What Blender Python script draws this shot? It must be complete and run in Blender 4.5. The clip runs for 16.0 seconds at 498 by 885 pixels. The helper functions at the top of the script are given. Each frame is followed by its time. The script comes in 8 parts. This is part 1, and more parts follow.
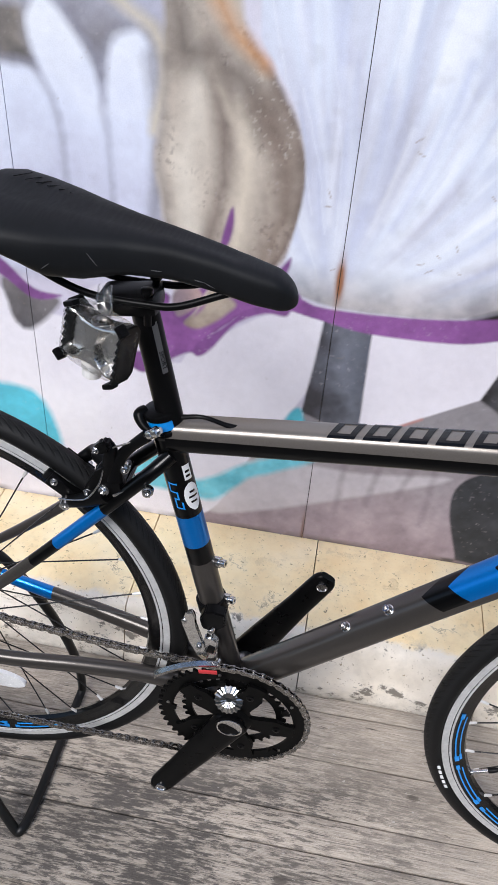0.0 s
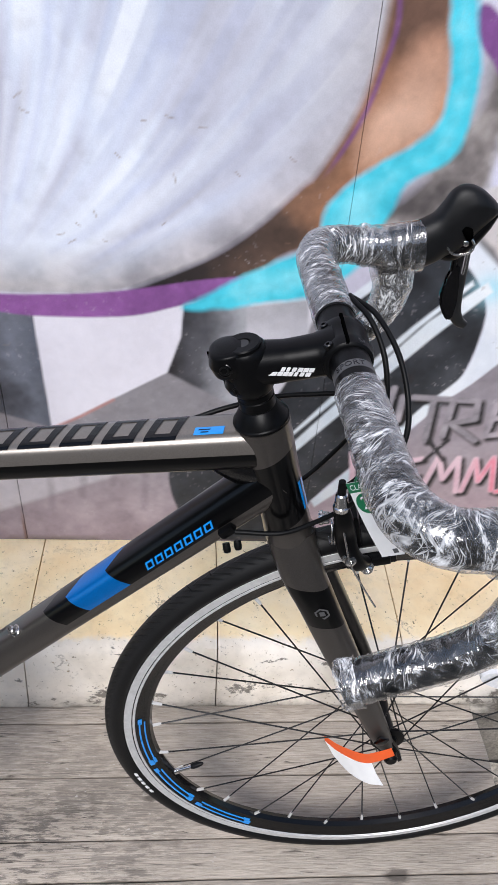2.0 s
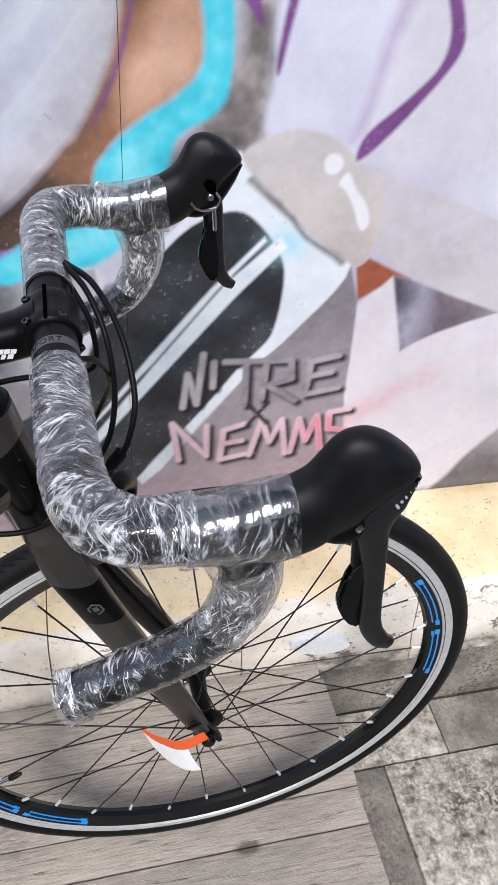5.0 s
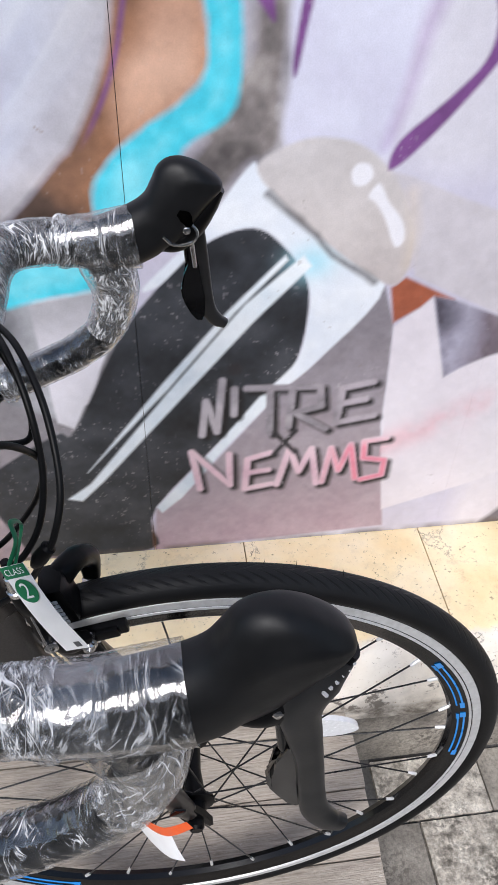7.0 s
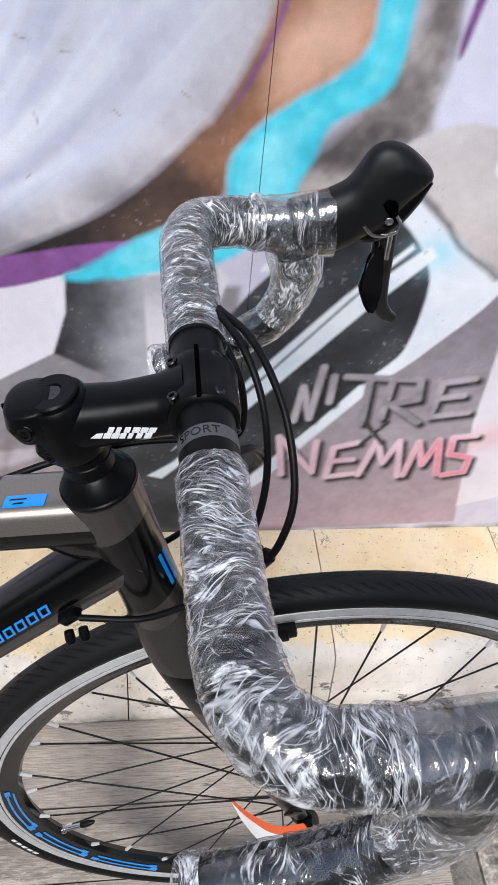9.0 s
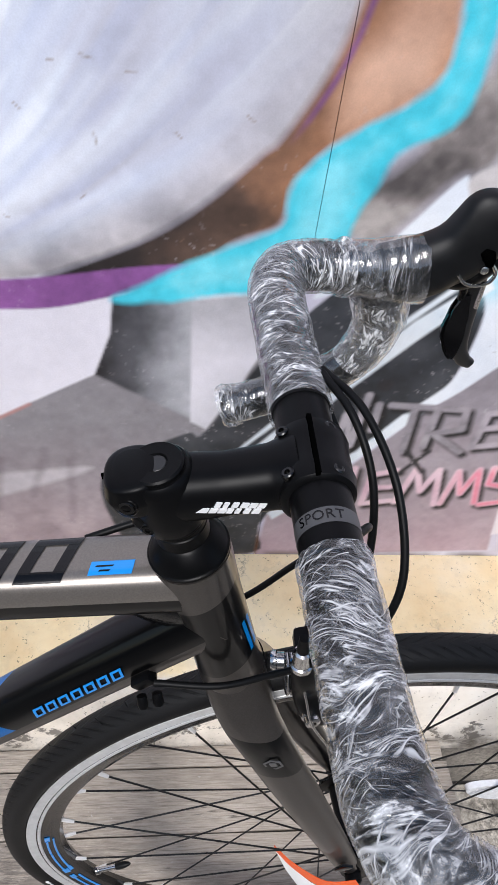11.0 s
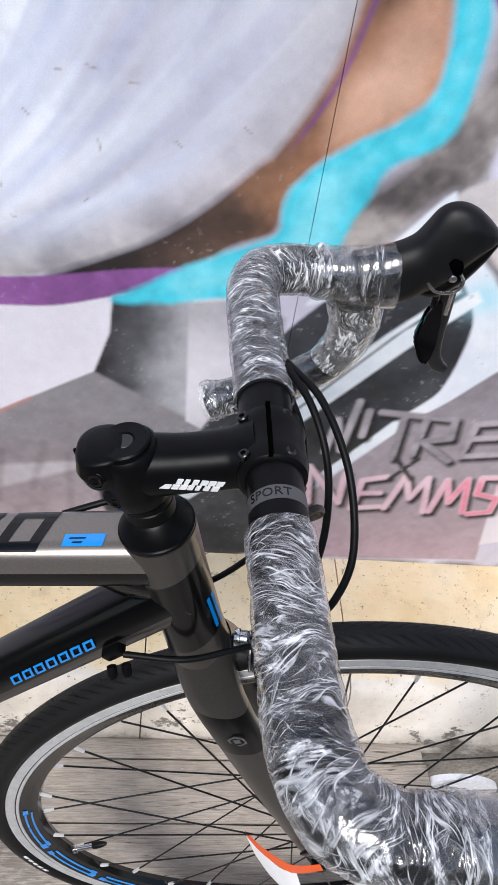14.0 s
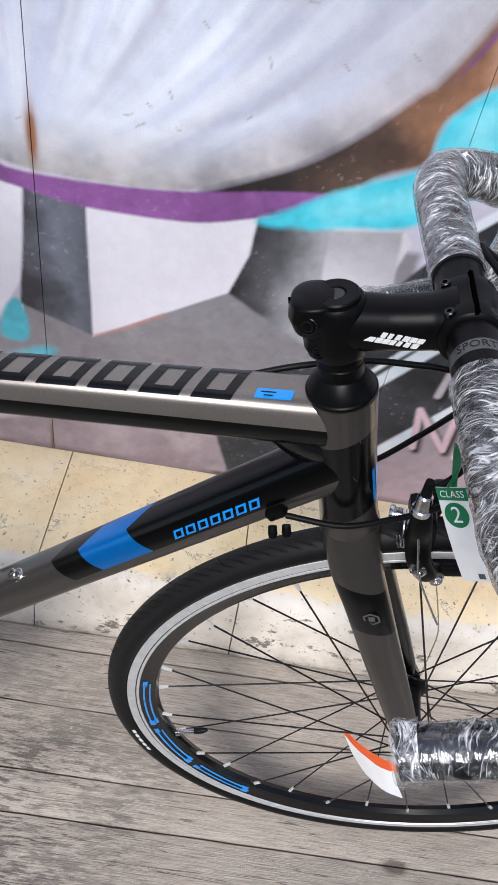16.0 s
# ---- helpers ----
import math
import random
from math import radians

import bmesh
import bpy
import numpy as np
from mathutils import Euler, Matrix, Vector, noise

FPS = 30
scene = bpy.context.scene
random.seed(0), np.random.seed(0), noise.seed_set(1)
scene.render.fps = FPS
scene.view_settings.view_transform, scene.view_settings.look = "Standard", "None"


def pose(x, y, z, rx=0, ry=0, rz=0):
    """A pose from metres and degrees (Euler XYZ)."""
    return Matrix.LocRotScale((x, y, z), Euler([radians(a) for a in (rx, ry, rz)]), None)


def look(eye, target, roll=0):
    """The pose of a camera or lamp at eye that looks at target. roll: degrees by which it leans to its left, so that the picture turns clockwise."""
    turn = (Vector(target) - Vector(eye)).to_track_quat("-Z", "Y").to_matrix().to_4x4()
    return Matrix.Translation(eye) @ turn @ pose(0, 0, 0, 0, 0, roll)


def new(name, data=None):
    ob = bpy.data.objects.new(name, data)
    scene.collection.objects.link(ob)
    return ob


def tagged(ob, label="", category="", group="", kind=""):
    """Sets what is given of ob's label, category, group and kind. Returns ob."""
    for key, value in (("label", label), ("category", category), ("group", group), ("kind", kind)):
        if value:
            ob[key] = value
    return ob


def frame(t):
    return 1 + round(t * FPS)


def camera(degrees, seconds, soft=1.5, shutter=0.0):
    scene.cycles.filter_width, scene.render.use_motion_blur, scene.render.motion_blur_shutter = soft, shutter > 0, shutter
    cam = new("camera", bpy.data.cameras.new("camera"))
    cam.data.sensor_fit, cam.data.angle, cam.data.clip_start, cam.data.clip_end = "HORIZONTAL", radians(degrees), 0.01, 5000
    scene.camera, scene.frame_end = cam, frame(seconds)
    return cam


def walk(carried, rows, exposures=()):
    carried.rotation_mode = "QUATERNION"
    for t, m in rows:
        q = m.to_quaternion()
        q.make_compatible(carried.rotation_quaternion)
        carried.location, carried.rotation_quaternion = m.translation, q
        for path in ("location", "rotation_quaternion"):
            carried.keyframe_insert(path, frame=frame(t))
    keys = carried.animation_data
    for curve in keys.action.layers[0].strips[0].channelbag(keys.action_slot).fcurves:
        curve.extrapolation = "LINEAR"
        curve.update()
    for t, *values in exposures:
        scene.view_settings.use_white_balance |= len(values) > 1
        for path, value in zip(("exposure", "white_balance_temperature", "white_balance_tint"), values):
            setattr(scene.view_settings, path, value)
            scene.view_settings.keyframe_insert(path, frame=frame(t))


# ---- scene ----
cam = camera(36.2, 16.0)
PATH = [
    (0, (0.066, -0.63, 1.254), (-0.13, 0.938, 0.027), 4.4),
    (0.5, (0.185, -0.585, 1.264), (0.051, 0.984, 0.032), 4.4),
    (1, (0.275, -0.558, 1.259), (0.238, 1.011, 0.02), 4.5),
    (1.5, (0.313, -0.554, 1.265), (0.369, 1.004, 0.012), 4.5),
    (2, (0.352, -0.515, 1.235), (0.505, 1.02, -0.038), 4.7),
    (2.5, (0.401, -0.524, 1.21), (0.653, 0.971, -0.095), 5.2),
    (3, (0.433, -0.574, 1.202), (0.773, 0.882, -0.126), 5.8),
    (3.5, (0.428, -0.615, 1.196), (0.839, 0.812, -0.144), 6.8),
    (4, (0.369, -0.598, 1.219), (0.815, 0.828, -0.11), 7.4),
    (4.5, (0.362, -0.548, 1.235), (0.81, 0.888, -0.084), 7.0),
    (5, (0.486, -0.483, 1.217), (0.911, 0.959, -0.102), 5.9),
    (5.2, (0.527, -0.465, 1.209), (0.933, 0.973, -0.12), 5.3),
    (7.5, (0.59, -0.368, 1.206), (0.778, 1.083, -0.158), 3.0),
    (8, (0.527, -0.363, 1.175), (0.697, 1.072, -0.207), 4.4),
    (8.5, (0.469, -0.357, 1.181), (0.667, 1.051, -0.226), 5.6),
    (9, (0.446, -0.325, 1.196), (0.692, 1.071, -0.215), 6.9),
    (9.5, (0.435, -0.292, 1.198), (0.711, 1.098, -0.213), 7.8),
    (10, (0.4, -0.272, 1.2), (0.684, 1.121, -0.207), 8.5),
    (12.3, (0.386, -0.274, 1.198), (0.607, 1.109, -0.23), 8.7),
    (12.5, (0.39, -0.276, 1.197), (0.617, 1.108, -0.229), 8.9),
    (13, (0.39, -0.288, 1.204), (0.628, 1.101, -0.216), 9.1),
    (13.5, (0.417, -0.299, 1.216), (0.661, 1.102, -0.191), 9.5),
    (14, (0.413, -0.307, 1.215), (0.633, 1.107, -0.183), 9.9),
    (14.5, (0.379, -0.314, 1.225), (0.547, 1.111, -0.168), 10.0),
    (15, (0.381, -0.348, 1.215), (0.494, 1.078, -0.183), 10.4),
    (15.5, (0.384, -0.385, 1.194), (0.446, 1.019, -0.23), 10.5),
    (16, (0.338, -0.39, 1.178), (0.408, 0.985, -0.273), 11.3),
]
walk(cam, [(t, look(eye, target, roll)) for t, eye, target, roll in PATH])
scene.view_settings.exposure = 0.05

# ---- light ----
world = bpy.data.worlds.new("sky")
scene.world = world
world.use_nodes = True
wn = world.node_tree.nodes
sky = wn.new("ShaderNodeTexSky")
sky.sky_type = 'NISHITA'
sky.sun_disc = False
sky.sun_elevation, sky.sun_rotation = radians(46), radians(195)
sky.air_density, sky.dust_density, sky.ozone_density = 1.0, 1.2, 1.0
world.node_tree.links.new(sky.outputs[0], wn["Background"].inputs[0])
wn["Background"].inputs[1].default_value = 0.15

sun_data = bpy.data.lights.new("sun", 'SUN')
sun_data.energy, sun_data.angle, sun_data.color = 3.0, radians(26), (0.995, 0.985, 0.995)
sun = new("sun", sun_data)
sun.matrix_world = look((-1.2, -4.4, 4.7), (0, 0, 0))


# ---- materials ----
def lin(r, g, b):
    return tuple(((c / 255 + 0.055) / 1.055) ** 2.4 if c > 10 else c / 255 / 12.92 for c in (r, g, b))


def nodes_of(name):
    m = bpy.data.materials.new(name)
    m.use_nodes = True
    t = m.node_tree
    return m, t.nodes, t.links, t.nodes["Principled BSDF"]


def add(ns, kind, **kw):
    n = ns.new(kind)
    for k, v in kw.items():
        if k == "op":
            n.operation = v
        else:
            n.inputs[int(k[1:])].default_value = v
    return n


def noise_tex(ns, ls, scale, detail=4, rough=0.6, vec=None, stretch=None):
    n = ns.new("ShaderNodeTexNoise")
    n.inputs["Scale"].default_value, n.inputs["Detail"].default_value, n.inputs["Roughness"].default_value = scale, detail, rough
    if vec is None:
        tc = ns.new("ShaderNodeTexCoord")
        vec = tc.outputs["Object"]
    if stretch:
        mp = ns.new("ShaderNodeMapping")
        mp.inputs["Scale"].default_value = stretch
        ls.new(vec, mp.inputs[0])
        vec = mp.outputs[0]
    ls.new(vec, n.inputs["Vector"])
    return n


def ramp(ns, ls, src, stops, mode='LINEAR'):
    r = ns.new("ShaderNodeValToRGB")
    r.color_ramp.interpolation = mode
    e = r.color_ramp.elements
    while len(e) < len(stops):
        e.new(0.5)
    for el, (p, c) in zip(e, stops):
        el.position, el.color = p, (*(c if isinstance(c, tuple) else (c, c, c)), 1)
    ls.new(src, r.inputs[0])
    return r


def mixc(ns, ls, fac, a, b, kind='MIX'):
    n = ns.new("ShaderNodeMix")
    n.data_type, n.blend_type = 'RGBA', kind
    for sock, v in ((n.inputs[0], fac), (n.inputs[6], a), (n.inputs[7], b)):
        if isinstance(v, (int, float)):
            sock.default_value = v
        elif isinstance(v, tuple):
            sock.default_value = (*v, 1)
        else:
            ls.new(v, sock)
    return n.outputs[2]


def bump_to(ns, ls, bsdf, height, strength, dist=0.002):
    b = ns.new("ShaderNodeBump")
    b.inputs["Strength"].default_value, b.inputs["Distance"].default_value = strength, dist
    ls.new(height, b.inputs["Height"])
    ls.new(b.outputs[0], bsdf.inputs["Normal"])
    return b


def plain(name, col, rough=0.5, metal=0.0, var=0.12, vscale=40, bump=0.05, bscale=400, coat=0.0, spec=0.5):
    """A surface with slight blotches in tone and gloss and a fine relief."""
    m, ns, ls, p = nodes_of(name)
    n1, n2 = noise_tex(ns, ls, vscale), noise_tex(ns, ls, bscale, 3)
    dark, light = tuple(c * (1 - var) for c in col), tuple(min(1, c * (1 + var)) for c in col)
    ls.new(ramp(ns, ls, n1.outputs[0], [(0.3, dark), (0.7, light)]).outputs[0], p.inputs["Base Color"])
    ls.new(ramp(ns, ls, n1.outputs[0], [(0.3, max(0.02, rough * 0.85)), (0.7, min(1, rough * 1.15))]).outputs[0], p.inputs["Roughness"])
    p.inputs["Metallic"].default_value, p.inputs["Coat Weight"].default_value = metal, coat
    p.inputs["Coat Roughness"].default_value = 0.06
    p.inputs["Specular IOR Level"].default_value = spec
    if bump:
        bump_to(ns, ls, p, n2.outputs[0], bump, 0.001)
    return m


def banded(name, origin, along, stops, rough=0.3, metal=0.55, cross=None, cross_at=0.0, under=(0.1, 0.1, 0.1), shear=0.0, fold=None):
    """Lacquer in bands along a tube; past cross_at on its lower side it keeps the colour under."""
    m, ns, ls, p = nodes_of(name)
    g = ns.new("ShaderNodeNewGeometry")
    sub = add(ns, "ShaderNodeVectorMath", op='SUBTRACT', i1=origin)
    ls.new(g.outputs["Position"], sub.inputs[0])
    d = add(ns, "ShaderNodeVectorMath", op='DOT_PRODUCT', i1=along)
    ls.new(sub.outputs[0], d.inputs[0])
    value = d.outputs["Value"]
    if cross:
        c = add(ns, "ShaderNodeVectorMath", op='DOT_PRODUCT', i1=cross)
        ls.new(sub.outputs[0], c.inputs[0])
        if shear:
            ma = add(ns, "ShaderNodeMath", op='MULTIPLY_ADD', i1=shear)
            ls.new(c.outputs["Value"], ma.inputs[0])
            ls.new(value, ma.inputs[2])
            value = ma.outputs[0]
    if fold:
        # the bands bend into a chevron along one edge of the tube
        axis, at, low, high = fold
        fd = add(ns, "ShaderNodeVectorMath", op='DOT_PRODUCT', i1=axis)
        ls.new(sub.outputs[0], fd.inputs[0])
        lo = add(ns, "ShaderNodeMath", op='MULTIPLY_ADD', i1=-low, i2=low * at)
        hi = add(ns, "ShaderNodeMath", op='MULTIPLY_ADD', i1=high, i2=-high * at)
        both = add(ns, "ShaderNodeMath", op='MAXIMUM')
        less = add(ns, "ShaderNodeMath", op='SUBTRACT')
        for w in (lo, hi):
            ls.new(fd.outputs["Value"], w.inputs[0])
        ls.new(lo.outputs[0], both.inputs[0])
        ls.new(hi.outputs[0], both.inputs[1])
        ls.new(value, less.inputs[0])
        ls.new(both.outputs[0], less.inputs[1])
        value = less.outputs[0]
    r = ramp(ns, ls, value, stops, 'CONSTANT')
    col = r.outputs[0]
    if cross:
        gt = add(ns, "ShaderNodeMath", op='GREATER_THAN', i1=cross_at)
        ls.new(c.outputs["Value"], gt.inputs[0])
        col = mixc(ns, ls, gt.outputs[0], under, col)
    n = noise_tex(ns, ls, 900, 2)
    col = mixc(ns, ls, 0.25, col, ramp(ns, ls, n.outputs[0], [(0.35, 0.35), (0.65, 1.0)]).outputs[0], 'MULTIPLY')
    ls.new(col, p.inputs["Base Color"])
    p.inputs["Roughness"].default_value, p.inputs["Metallic"].default_value = rough, metal
    p.inputs["Coat Weight"].default_value, p.inputs["Coat Roughness"].default_value = 0.28, 0.03
    p.inputs["Specular IOR Level"].default_value = 0.2
    return m


# the second grey is GREY lightened for skylight on the top tube
GREY, LIT_GREY, BLACK, BLUE = lin(76, 72, 69), lin(128, 122, 116), (0.003, 0.003, 0.0034), lin(0, 116, 200)
m_grey = plain("grey_lacquer", GREY, 0.32, 0.45, 0.06, 30, 0.02, 900, 0.7)
m_black = plain("black_lacquer", (0.003, 0.003, 0.0033), 0.16, 0.0, 0.2, 30, 0.01, 300, 0.2, 0.25)
m_blue = plain("blue_lacquer", lin(0, 138, 222), 0.3, 0.0, 0.05, 30, 0.01, 300, 0.6)
m_matt = plain("matt_black_alloy", (0.0032, 0.0032, 0.0035), 0.34, 0.0, 0.2, 60, 0.05, 1500, 0.0, 0.11)
m_rubber = plain("black_rubber", (0.0038, 0.0039, 0.0043), 0.46, 0.0, 0.25, 80, 0.08, 900, 0.0, 0.16)
m_tape = plain("bar_tape_black", (0.0045, 0.0045, 0.005), 0.55, 0.0, 0.2, 60, 0.0, 250, 0.0, 0.2)
m_band = plain("dark_grey_print", (0.065, 0.065, 0.068), 0.4, 0.0, 0.1, 60, 0.0, 300)
m_silver = plain("polished_alloy", (0.62, 0.61, 0.6), 0.2, 1.0, 0.1, 90, 0.03, 700)
# near-black without sheen, stands in for the shade inside slots and recesses
m_gap_shade = plain("gap_shade", (0.001, 0.001, 0.001), 0.9, 0.0, 0.1, 60, 0.0, 300, 0.0, 0.0)
m_chrome = plain("chromed_alloy", (0.42, 0.41, 0.40), 0.14, 1.0, 0.15, 60, 0.03, 300)
m_steel = plain("dull_steel", (0.36, 0.34, 0.32), 0.32, 1.0, 0.3, 200, 0.05, 900)
m_chain = plain("oiled_chain_steel", (0.30, 0.285, 0.27), 0.26, 1.0, 0.4, 300, 0.05, 900)
m_white = plain("white_plastic", (0.78, 0.77, 0.75), 0.45, 0.0, 0.05, 60, 0.02, 500)
m_paper = plain("white_card", (0.8, 0.79, 0.78), 0.5, 0.0, 0.04, 60, 0.02, 300)
m_green = plain("green_print", lin(20, 110, 70), 0.45, 0.0, 0.06, 60, 0.0, 300)
m_orange = plain("orange_print", lin(240, 95, 35), 0.45, 0.0, 0.06, 60, 0.0, 300)
m_red = plain("red_print", lin(190, 50, 55), 0.4, 0.0, 0.1, 60, 0.0, 300)
m_label_grey = plain("grey_print", (0.085, 0.085, 0.088), 0.4, 0.0, 0.1, 60, 0.0, 300)
m_label_white = plain("white_print", (0.82, 0.82, 0.82), 0.45, 0.0, 0.03, 60, 0.0, 300)
m_reflector = plain("clear_reflector", (0.75, 0.75, 0.76), 0.25, 0.0, 0.08, 200, 0.3, 500)
m_tube = plain("black_powder_coat", (0.006, 0.006, 0.006), 0.4, 0.0, 0.2, 60, 0.1, 700, 0.0, 0.3)


def saddle_material():
    m, ns, ls, p = nodes_of("saddle_cover")
    n1, n2 = noise_tex(ns, ls, 14), noise_tex(ns, ls, 700, 4)
    ls.new(ramp(ns, ls, n1.outputs[0], [(0.3, (0.0048, 0.0053, 0.0062)), (0.75, (0.0085, 0.0094, 0.0112))]).outputs[0], p.inputs["Base Color"])
    scratch = noise_tex(ns, ls, 60, 2, 0.5, None, (6, 1, 1))
    ls.new(ramp(ns, ls, scratch.outputs[0], [(0.2, 0.5), (0.8, 0.62)]).outputs[0], p.inputs["Roughness"])
    bump_to(ns, ls, p, n2.outputs[0], 0.12, 0.0006)
    p.inputs["Specular IOR Level"].default_value = 0.22
    return m


m_saddle = saddle_material()


def tyre_material(name, cx, cz):
    """Rubber with slanted sipes across the tread, set out by the angle round the axle."""
    m, ns, ls, p = nodes_of(name)
    s = ns.new("ShaderNodeSeparateXYZ")
    tc = ns.new("ShaderNodeTexCoord")
    ls.new(tc.outputs["Object"], s.inputs[0])
    dx = add(ns, "ShaderNodeMath", op='SUBTRACT', i1=cx)
    dz = add(ns, "ShaderNodeMath", op='SUBTRACT', i1=cz)
    ls.new(s.outputs[0], dx.inputs[0])
    ls.new(s.outputs[2], dz.inputs[0])
    at = add(ns, "ShaderNodeMath", op='ARCTAN2')
    ls.new(dz.outputs[0], at.inputs[0])
    ls.new(dx.outputs[0], at.inputs[1])
    rx, rz = add(ns, "ShaderNodeMath", op='MULTIPLY'), add(ns, "ShaderNodeMath", op='MULTIPLY')
    for a, b in ((dx, rx), (dz, rz)):
        ls.new(a.outputs[0], b.inputs[0])
        ls.new(a.outputs[0], b.inputs[1])
    rr = add(ns, "ShaderNodeMath", op='ADD')
    ls.new(rx.outputs[0], rr.inputs[0])
    ls.new(rz.outputs[0], rr.inputs[1])
    rad = add(ns, "ShaderNodeMath", op='SQRT')
    ls.new(rr.outputs[0], rad.inputs[0])
    ay = add(ns, "ShaderNodeMath", op='ABSOLUTE')
    mid = add(ns, "ShaderNodeMath", op='ADD', i1=0.005)
    ls.new(s.outputs[1], mid.inputs[0])
    ls.new(mid.outputs[0], ay.inputs[0])
    k = add(ns, "ShaderNodeMath", op='MULTIPLY', i1=160.0)
    ls.new(ay.outputs[0], k.inputs[0])
    ph = add(ns, "ShaderNodeMath", op='MULTIPLY_ADD', i1=26.0)
    ls.new(at.outputs[0], ph.inputs[0])
    ls.new(k.outputs[0], ph.inputs[2])
    fr = add(ns, "ShaderNodeMath", op='FRACT')
    ls.new(ph.outputs[0], fr.inputs[0])
    groove = ramp(ns, ls, fr.outputs[0], [(0.0, 0.0), (0.20, 0.0), (0.27, 1.0), (0.93, 1.0), (1.0, 0.0)])
    on_tread = ramp(ns, ls, rad.outputs[0], [(0.3315, 1.0), (0.3345, 0.0)])
    smooth_mid = ramp(ns, ls, ay.outputs[0], [(0.0028, 1.0), (0.0036, 0.0), (0.0098, 0.0), (0.0108, 1.0)])
    plain_part = add(ns, "ShaderNodeMath", op='MAXIMUM')
    ls.new(smooth_mid.outputs[0], plain_part.inputs[0])
    ls.new(on_tread.outputs[0], plain_part.inputs[1])
    h = add(ns, "ShaderNodeMath", op='MAXIMUM')
    ls.new(groove.outputs[0], h.inputs[0])
    ls.new(plain_part.outputs[0], h.inputs[1])
    n = noise_tex(ns, ls, 600, 3)
    hh = add(ns, "ShaderNodeMath", op='MULTIPLY_ADD', i1=0.12)
    ls.new(n.outputs[0], hh.inputs[0])
    ls.new(h.outputs[0], hh.inputs[2])
    bump_to(ns, ls, p, hh.outputs[0], 0.6, 0.0020)
    n1 = noise_tex(ns, ls, 25)
    tread = mixc(ns, ls, on_tread.outputs[0], (0.011, 0.011, 0.0115), (0.005, 0.005, 0.0054))
    tread = mixc(ns, ls, 0.5, tread, ramp(ns, ls, n1.outputs[0], [(0.3, 0.7), (0.7, 1.2)]).outputs[0], 'MULTIPLY')
    ls.new(mixc(ns, ls, h.outputs[0], (0.005, 0.005, 0.005), tread), p.inputs["Base Color"])
    p.inputs["Roughness"].default_value = 0.52
    p.inputs["Specular IOR Level"].default_value = 0.2
    return m


def film_material(name="cling_film", creases=0.72, haze=0.0, strength=0.5, rare=0.0, gloss=1.7):
    """Clear cling film in several layers: see-through and glossy, crumpled into facets, with white dashes in fans along
    its creases, painted for glints.
    """
    m, ns, ls, p = nodes_of(name)
    out = ns["Material Output"]
    ns.remove(p)
    uv = ns.new("ShaderNodeUVMap")
    uv.uv_map = "wrap"
    sway = noise_tex(ns, ls, 1.0, 2, 0.5, uv.outputs[0], (20, 26, 1))
    warp = add(ns, "ShaderNodeVectorMath", op='MULTIPLY_ADD', i1=(0.006, 0.034, 0.0))
    ls.new(sway.outputs["Color"], warp.inputs[0])
    ls.new(uv.outputs[0], warp.inputs[2])

    def times(a, c):
        w = add(ns, "ShaderNodeMath", op='MULTIPLY')
        ls.new(a, w.inputs[0])
        ls.new(c, w.inputs[1])
        return w.outputs[0]

    total, first = None, None
    for turn, around, along, half, seed, amount in ((14, 18, 190, 0.042, 0.0, 1.0), (-24, 26, 240, 0.038, 3.7, 1.0), (47, 26, 200, 0.024, 8.1, 0.6), (-58, 9, 150, 0.010, 5.3, 0.6), (4, 14, 340, 0.034, 6.6, 0.7)):
        mp = ns.new("ShaderNodeMapping")
        mp.inputs["Rotation"].default_value = (0, 0, radians(turn))
        mp.inputs["Location"].default_value = (seed, seed * 2, 0)
        ls.new(warp.outputs[0], mp.inputs[0])
        n = noise_tex(ns, ls, 1.0, 2, 0.5, mp.outputs[0], (around, along, 1))
        first = first or n
        spread = noise_tex(ns, ls, 1.0, 2, 0.55, uv.outputs[0], (30 + 4 * seed, 40 + 3 * seed, 1))
        where = ramp(ns, ls, spread.outputs[0], [(0.42 + rare, 0.0), (0.54 + rare, 1.0)])
        broken = noise_tex(ns, ls, 1.0, 2, 0.6, mp.outputs[0], (75, 170, 1))
        dash = ramp(ns, ls, broken.outputs[0], [(0.40, 0.0), (0.54, amount)])
        line = ramp(ns, ls, n.outputs[0], [(0.5 - half, 0.0), (0.5, 1.0), (0.5 + half, 0.0)])
        w = times(times(line.outputs[0], where.outputs[0]), dash.outputs[0])
        if total is None:
            total = w
        else:
            mx = add(ns, "ShaderNodeMath", op='MAXIMUM')
            ls.new(total, mx.inputs[0])
            ls.new(w, mx.inputs[1])
            total = mx.outputs[0]
    fold = noise_tex(ns, ls, 1.0, 4, 0.62, warp.outputs[0], (42, 95, 1))
    soft = ramp(ns, ls, fold.outputs[0], [(0.53 + rare * 0.7, 0.0), (0.61 + rare * 0.7, 0.20), (0.69 + rare * 0.7, 0.85)])
    layers = noise_tex(ns, ls, 1.0, 3, 0.5, uv.outputs[0], (18, 34, 1))
    grain = noise_tex(ns, ls, 1.0, 4, 0.7, warp.outputs[0], (260, 520, 1))
    frost = times(ramp(ns, ls, grain.outputs[0], [(0.50, 0.0), (0.62, 0.75)]).outputs[0], ramp(ns, ls, fold.outputs[0], [(0.48 + rare, 0.0), (0.62 + rare, 0.8)]).outputs[0])
    # broad pale patches painted for a soft sheen
    sheen_veil = ramp(ns, ls, layers.outputs[0], [(0.42, 0.0), (0.70, 0.07)])
    tw = add(ns, "ShaderNodeMath", op='ADD')
    ls.new(total, tw.inputs[0])
    ls.new(soft.outputs[0], tw.inputs[1])
